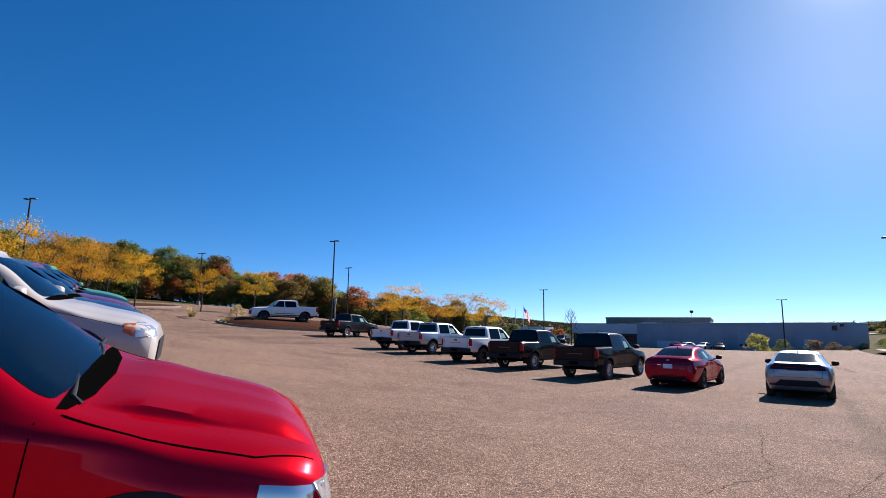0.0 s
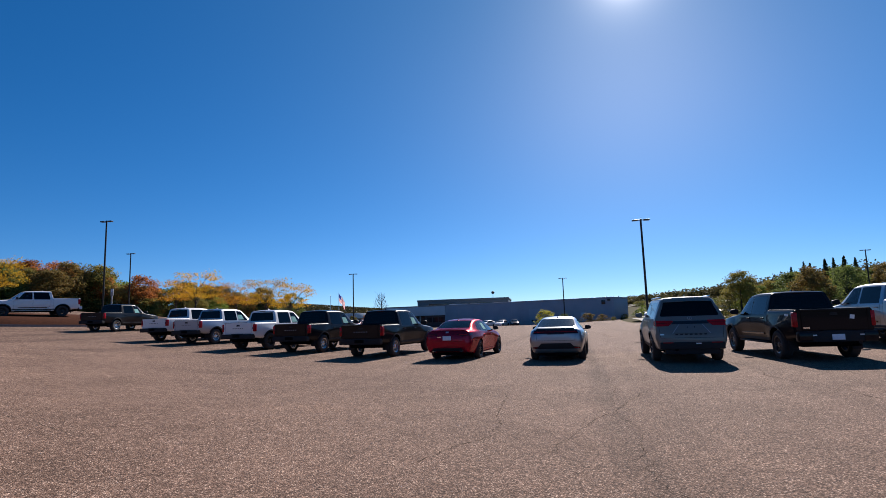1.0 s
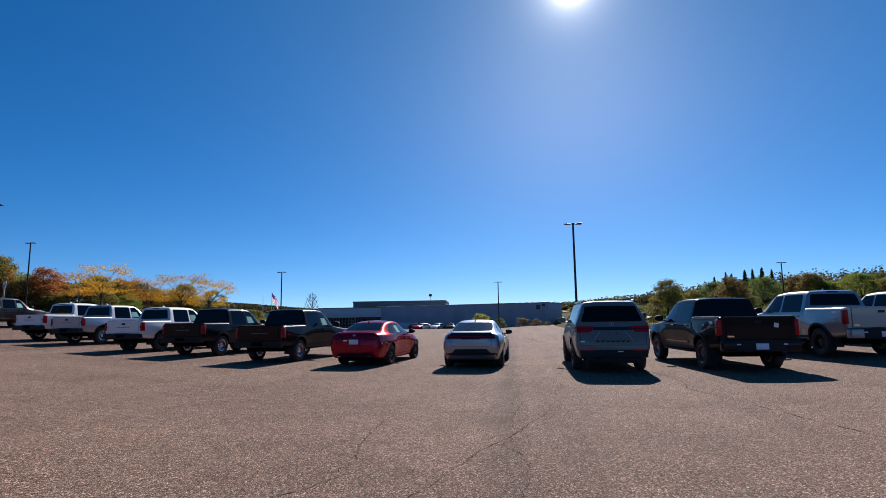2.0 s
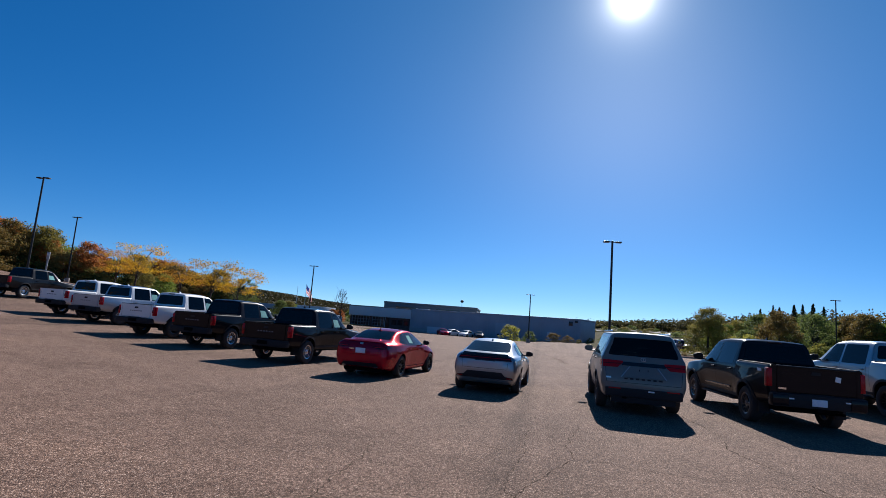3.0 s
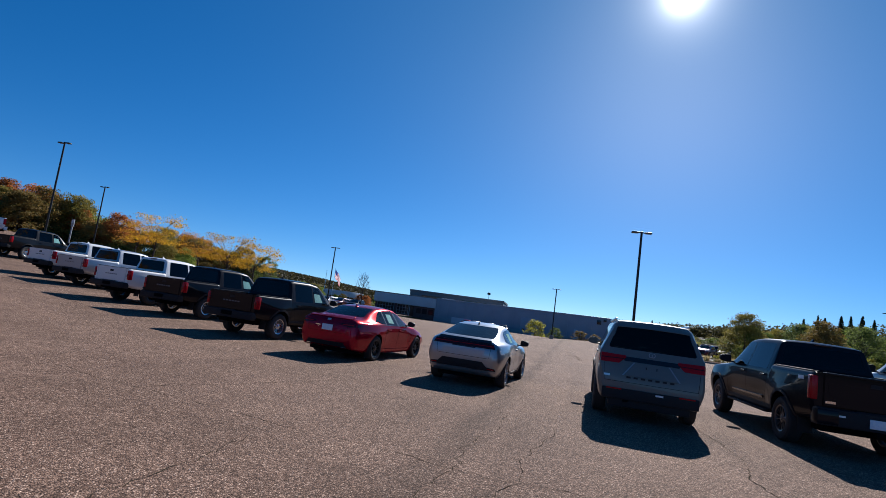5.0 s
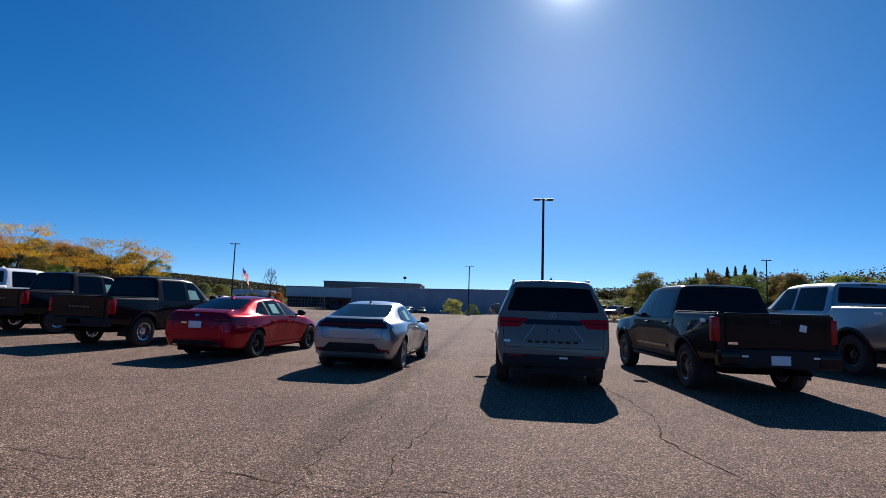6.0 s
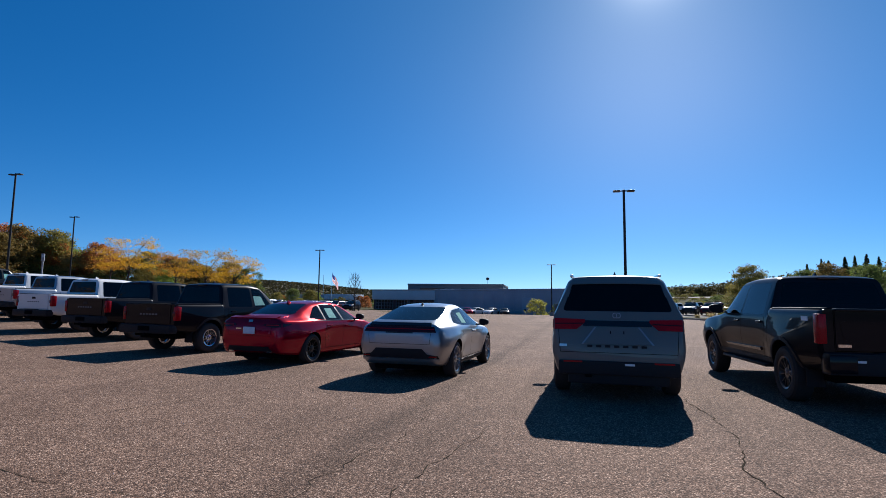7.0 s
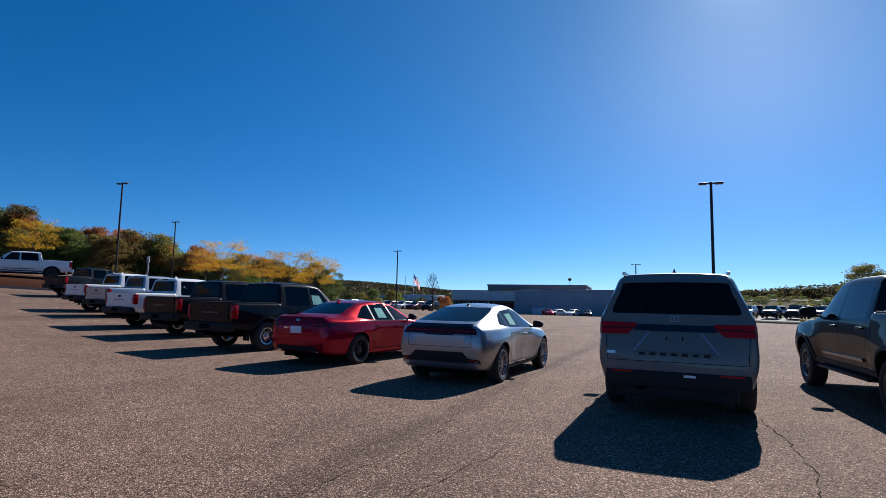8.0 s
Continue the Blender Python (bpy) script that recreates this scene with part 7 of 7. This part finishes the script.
repaint(place(vehicle(HATCH, "silver hatchback with a full-width dark tail light bar", "car"), -1.21, 20.75, -1.5), M_SILVERBLUE)
big_suv = repaint(place(vehicle(LARGESUV, "grey-green large sport utility vehicle with dark rear window", "suv"), 2.61, 19.85, 0), M_LUNAR)
big_suv.matrix_basis = big_suv.matrix_basis @ Matrix.Diagonal((0.965, 1, 1, 1))
red_suv = vehicle(MIDSUV, "glossy red sport utility vehicle nosed towards the aisle", "suv", "cars facing the aisle")
for x in (0.62, -0.12):
    bm = bmesh.new()
    add_tube(bm, [(x, 2.47, 1.17), (x - 0.03, 2.42, 1.205), (x - 0.34, 2.38, 1.225), (x - 0.52, 2.33, 1.245)], [0.02, 0.014, 0.011, 0.008], 8)
    add_tube(bm, [(x - 0.18, 2.36, 1.222), (x - 0.70, 2.33, 1.245)], 0.009, 6)
    add_lathe(bm, [(0.0, 1.14), (0.028, 1.14), (0.028, 1.185), (0.0, 1.19)], 12, "z", False)
    part("wiper_arm", bm, M_TRIM, red_suv, "black wiper arm")
repaint(settle(red_suv, -6.14, -0.08, -33.4, MIDSUV), M_CHERRY)
ru = vehicle(BOXSUV, "white boxy sport utility vehicle nosed towards the aisle", "suv", "cars facing the aisle")
repaint(settle(ru, -11.64, 1.86, -33, BOXSUV), M_CREAM)
cr = vehicle(CROSS, "dark navy crossover nosed towards the aisle", "suv", "cars facing the aisle")
repaint(settle(cr, -14.64, 3.32, -33, CROSS), M_NAVY)
for x, y, m, lab in ((-17.15, 4.41, M_DEEPRED, "deep red"), (-19.61, 5.50, M_BLACK, "black"), (-21.78, 6.48, M_GREEN, "lime green")):
    c = copy_thing(cr, Matrix())
    tagged(c, lab + " crossover nosed towards the aisle")
    repaint(settle(c, x, y, -33, CROSS), m, ((M_NAVY, m),))
far_rnd = random.Random(4)
FAR = [(-33.8 + 2.9 * k, 101 + far_rnd.uniform(-0.4, 0.4), 180 + far_rnd.uniform(-3, 3)) for k in range(-9, -1)] + [(-62 + 3.0 * k, 111, 3) for k in range(6)]
FAR += [(10.4 + 2.8 * k, 97.2 + 0.1 * k, 160 + far_rnd.uniform(-6, 6)) for k in range(11)] + [(12 + 3.0 * k, 106, 15) for k in range(9)]
for x, y, rz in FAR:
    src, kind = (cr, "crossover") if y > 112 else far_rnd.choice(((cr, "crossover"), (cr, "crossover"), (ru, "boxy sport utility vehicle")))
    m, lab = far_rnd.choice(((M_WHITE, "white"), (M_SILVER, "silver"), (M_DARKGREY, "dark grey"), (M_BLACK, "black"), (M_DEEPRED, "dark red"), (M_WHITE, "white")))
    c = copy_thing(src, Matrix())
    tagged(c, lab + " " + kind + " parked far across the lot", group="far parked cars")
    repaint(place(c, x, y, rz, far_z(x, y) + 0.36 if x > 0 else None), m, ((M_NAVY, m), (M_CREAM, m)))

for x, y, rz, m, lab in ((-23.3, 119.3, 205, M_RED, "red"), (-20.4, 119.6, 150, M_WHITE, "white"), (-17.4, 119.2, 165, M_WHITE, "white"), (-15.2, 118.6, 190, M_DARKGREY, "dark grey")):
    c = copy_thing(sedan, Matrix())
    tagged(c, lab + " sedan parked by the wall of the long building", group="cars by the building")
    repaint(place(c, x, y, rz, far_z(x, y) + 0.073), m, ((M_RED, m),))

# ---- flagpole and flag, signs ----
fp = thing("flagpole", "thin grey flagpole beside the far car park", "flagpole")
fp.matrix_basis = pose(-90.0, 183.4, far_z(-90, 183.4)) @ Matrix.Diagonal((1.6, 1.6, (10.9 - far_z(-90, 183.4)) / 5.75, 1))
part("pole", add_tube(bmesh.new(), [(0, 0, -0.2), (0, 0, 5.6)], [0.07, 0.04], 8), M_ALLOY, fp)
part("finial", add_lathe(bmesh.new(), [(0.001, 5.55), (0.08, 5.62), (0.08, 5.7), (0.001, 5.76)], 10, "z", False), M_ALLOY, fp)
fl = thing("flag", "red and white striped flag with a blue corner, flying", "flag")
fl.matrix_basis = pose(-87.4, 184.7, far_z(-87.4, 184.7), 0, 0, 24) @ Matrix.Diagonal((1.1, 1.1, (12.2 - far_z(-87.4, 184.7)) / 5.75, 1))
part("pole", add_tube(bmesh.new(), [(0, 0, -0.2), (0, 0, 5.7)], [0.07, 0.04], 8), M_ALLOY, fl)
M_FLAGS = [leaf_mat("flag_red", (0.5, 0.02, 0.03), (0.5, 0.02, 0.03), 0.6), leaf_mat("flag_white", (0.75, 0.75, 0.75), (0.75, 0.75, 0.75), 0.6), leaf_mat("flag_blue", (0.03, 0.04, 0.16), (0.03, 0.04, 0.16), 0.6)]


def cloth(u, v):
    return (0.06 + u * 0.95, 0.12 * math.sin(u * 5.0) * u, 5.6 - v - u * 0.75 - 0.1 * math.sin(u * 4))


for k in range(13):
    bm = bmesh.new()
    n = 14
    rows = [[bm.verts.new(cloth(2.1 * i / n, (k + j) * 0.1)) for j in (0, 1)] for i in range((6 if k < 7 else 0), n + 1)]
    for u, v in zip(rows, rows[1:]):
        bm.faces.new((u[0], v[0], v[1], u[1]))
    part("stripe", bm, M_FLAGS[k % 2], fl)
bm = bmesh.new()
rows = [[bm.verts.new(cloth(2.1 * i / 14, j * 0.1)) for j in range(8)] for i in range(7)]
for u, v in zip(rows, rows[1:]):
    for j in range(7):
        bm.faces.new((u[j], v[j], v[j + 1], u[j + 1]))
part("canton", bm, M_FLAGS[2], fl)
sg = thing("sign_post", "white square sign on a grey post beyond the lot", "sign")
sg.matrix_basis = pose(33.5, 92, far_z(33.5, 92), 0, 0, -15)
part("post", add_tube(bmesh.new(), [(0, 0, -0.2), (0, 0, 3.4)], 0.04, 8), M_ALLOY, sg)
part("panel", box(-0.55, 0.55, -0.06, -0.03, 2.4, 3.6, 0.01), M_REFLECT, sg)
part("marking", box(-0.3, 0.3, -0.07, -0.055, 2.7, 3.2, 0.0), M_DARKGLASS, sg)
sg = thing("sign_post", "tall white sign panel on a post behind the pickups", "sign")
sg.matrix_basis = pose(-54.5, 54.33, far_z(-54.5, 54.33), 0, 0, 37)
part("post", box(-0.07, 0.07, -0.07, 0.07, -0.2, 2.9, 0.02), M_FRAMEGREY, sg)
part("panel", box(-0.14, 0.14, -0.1, 0.1, 2.2, 3.0, 0.02), M_FRAMEGREY, sg)
part("marking", box(-0.1, 0.1, -0.115, -0.09, 2.6, 2.9, 0.0), M_WALLPALE, sg)
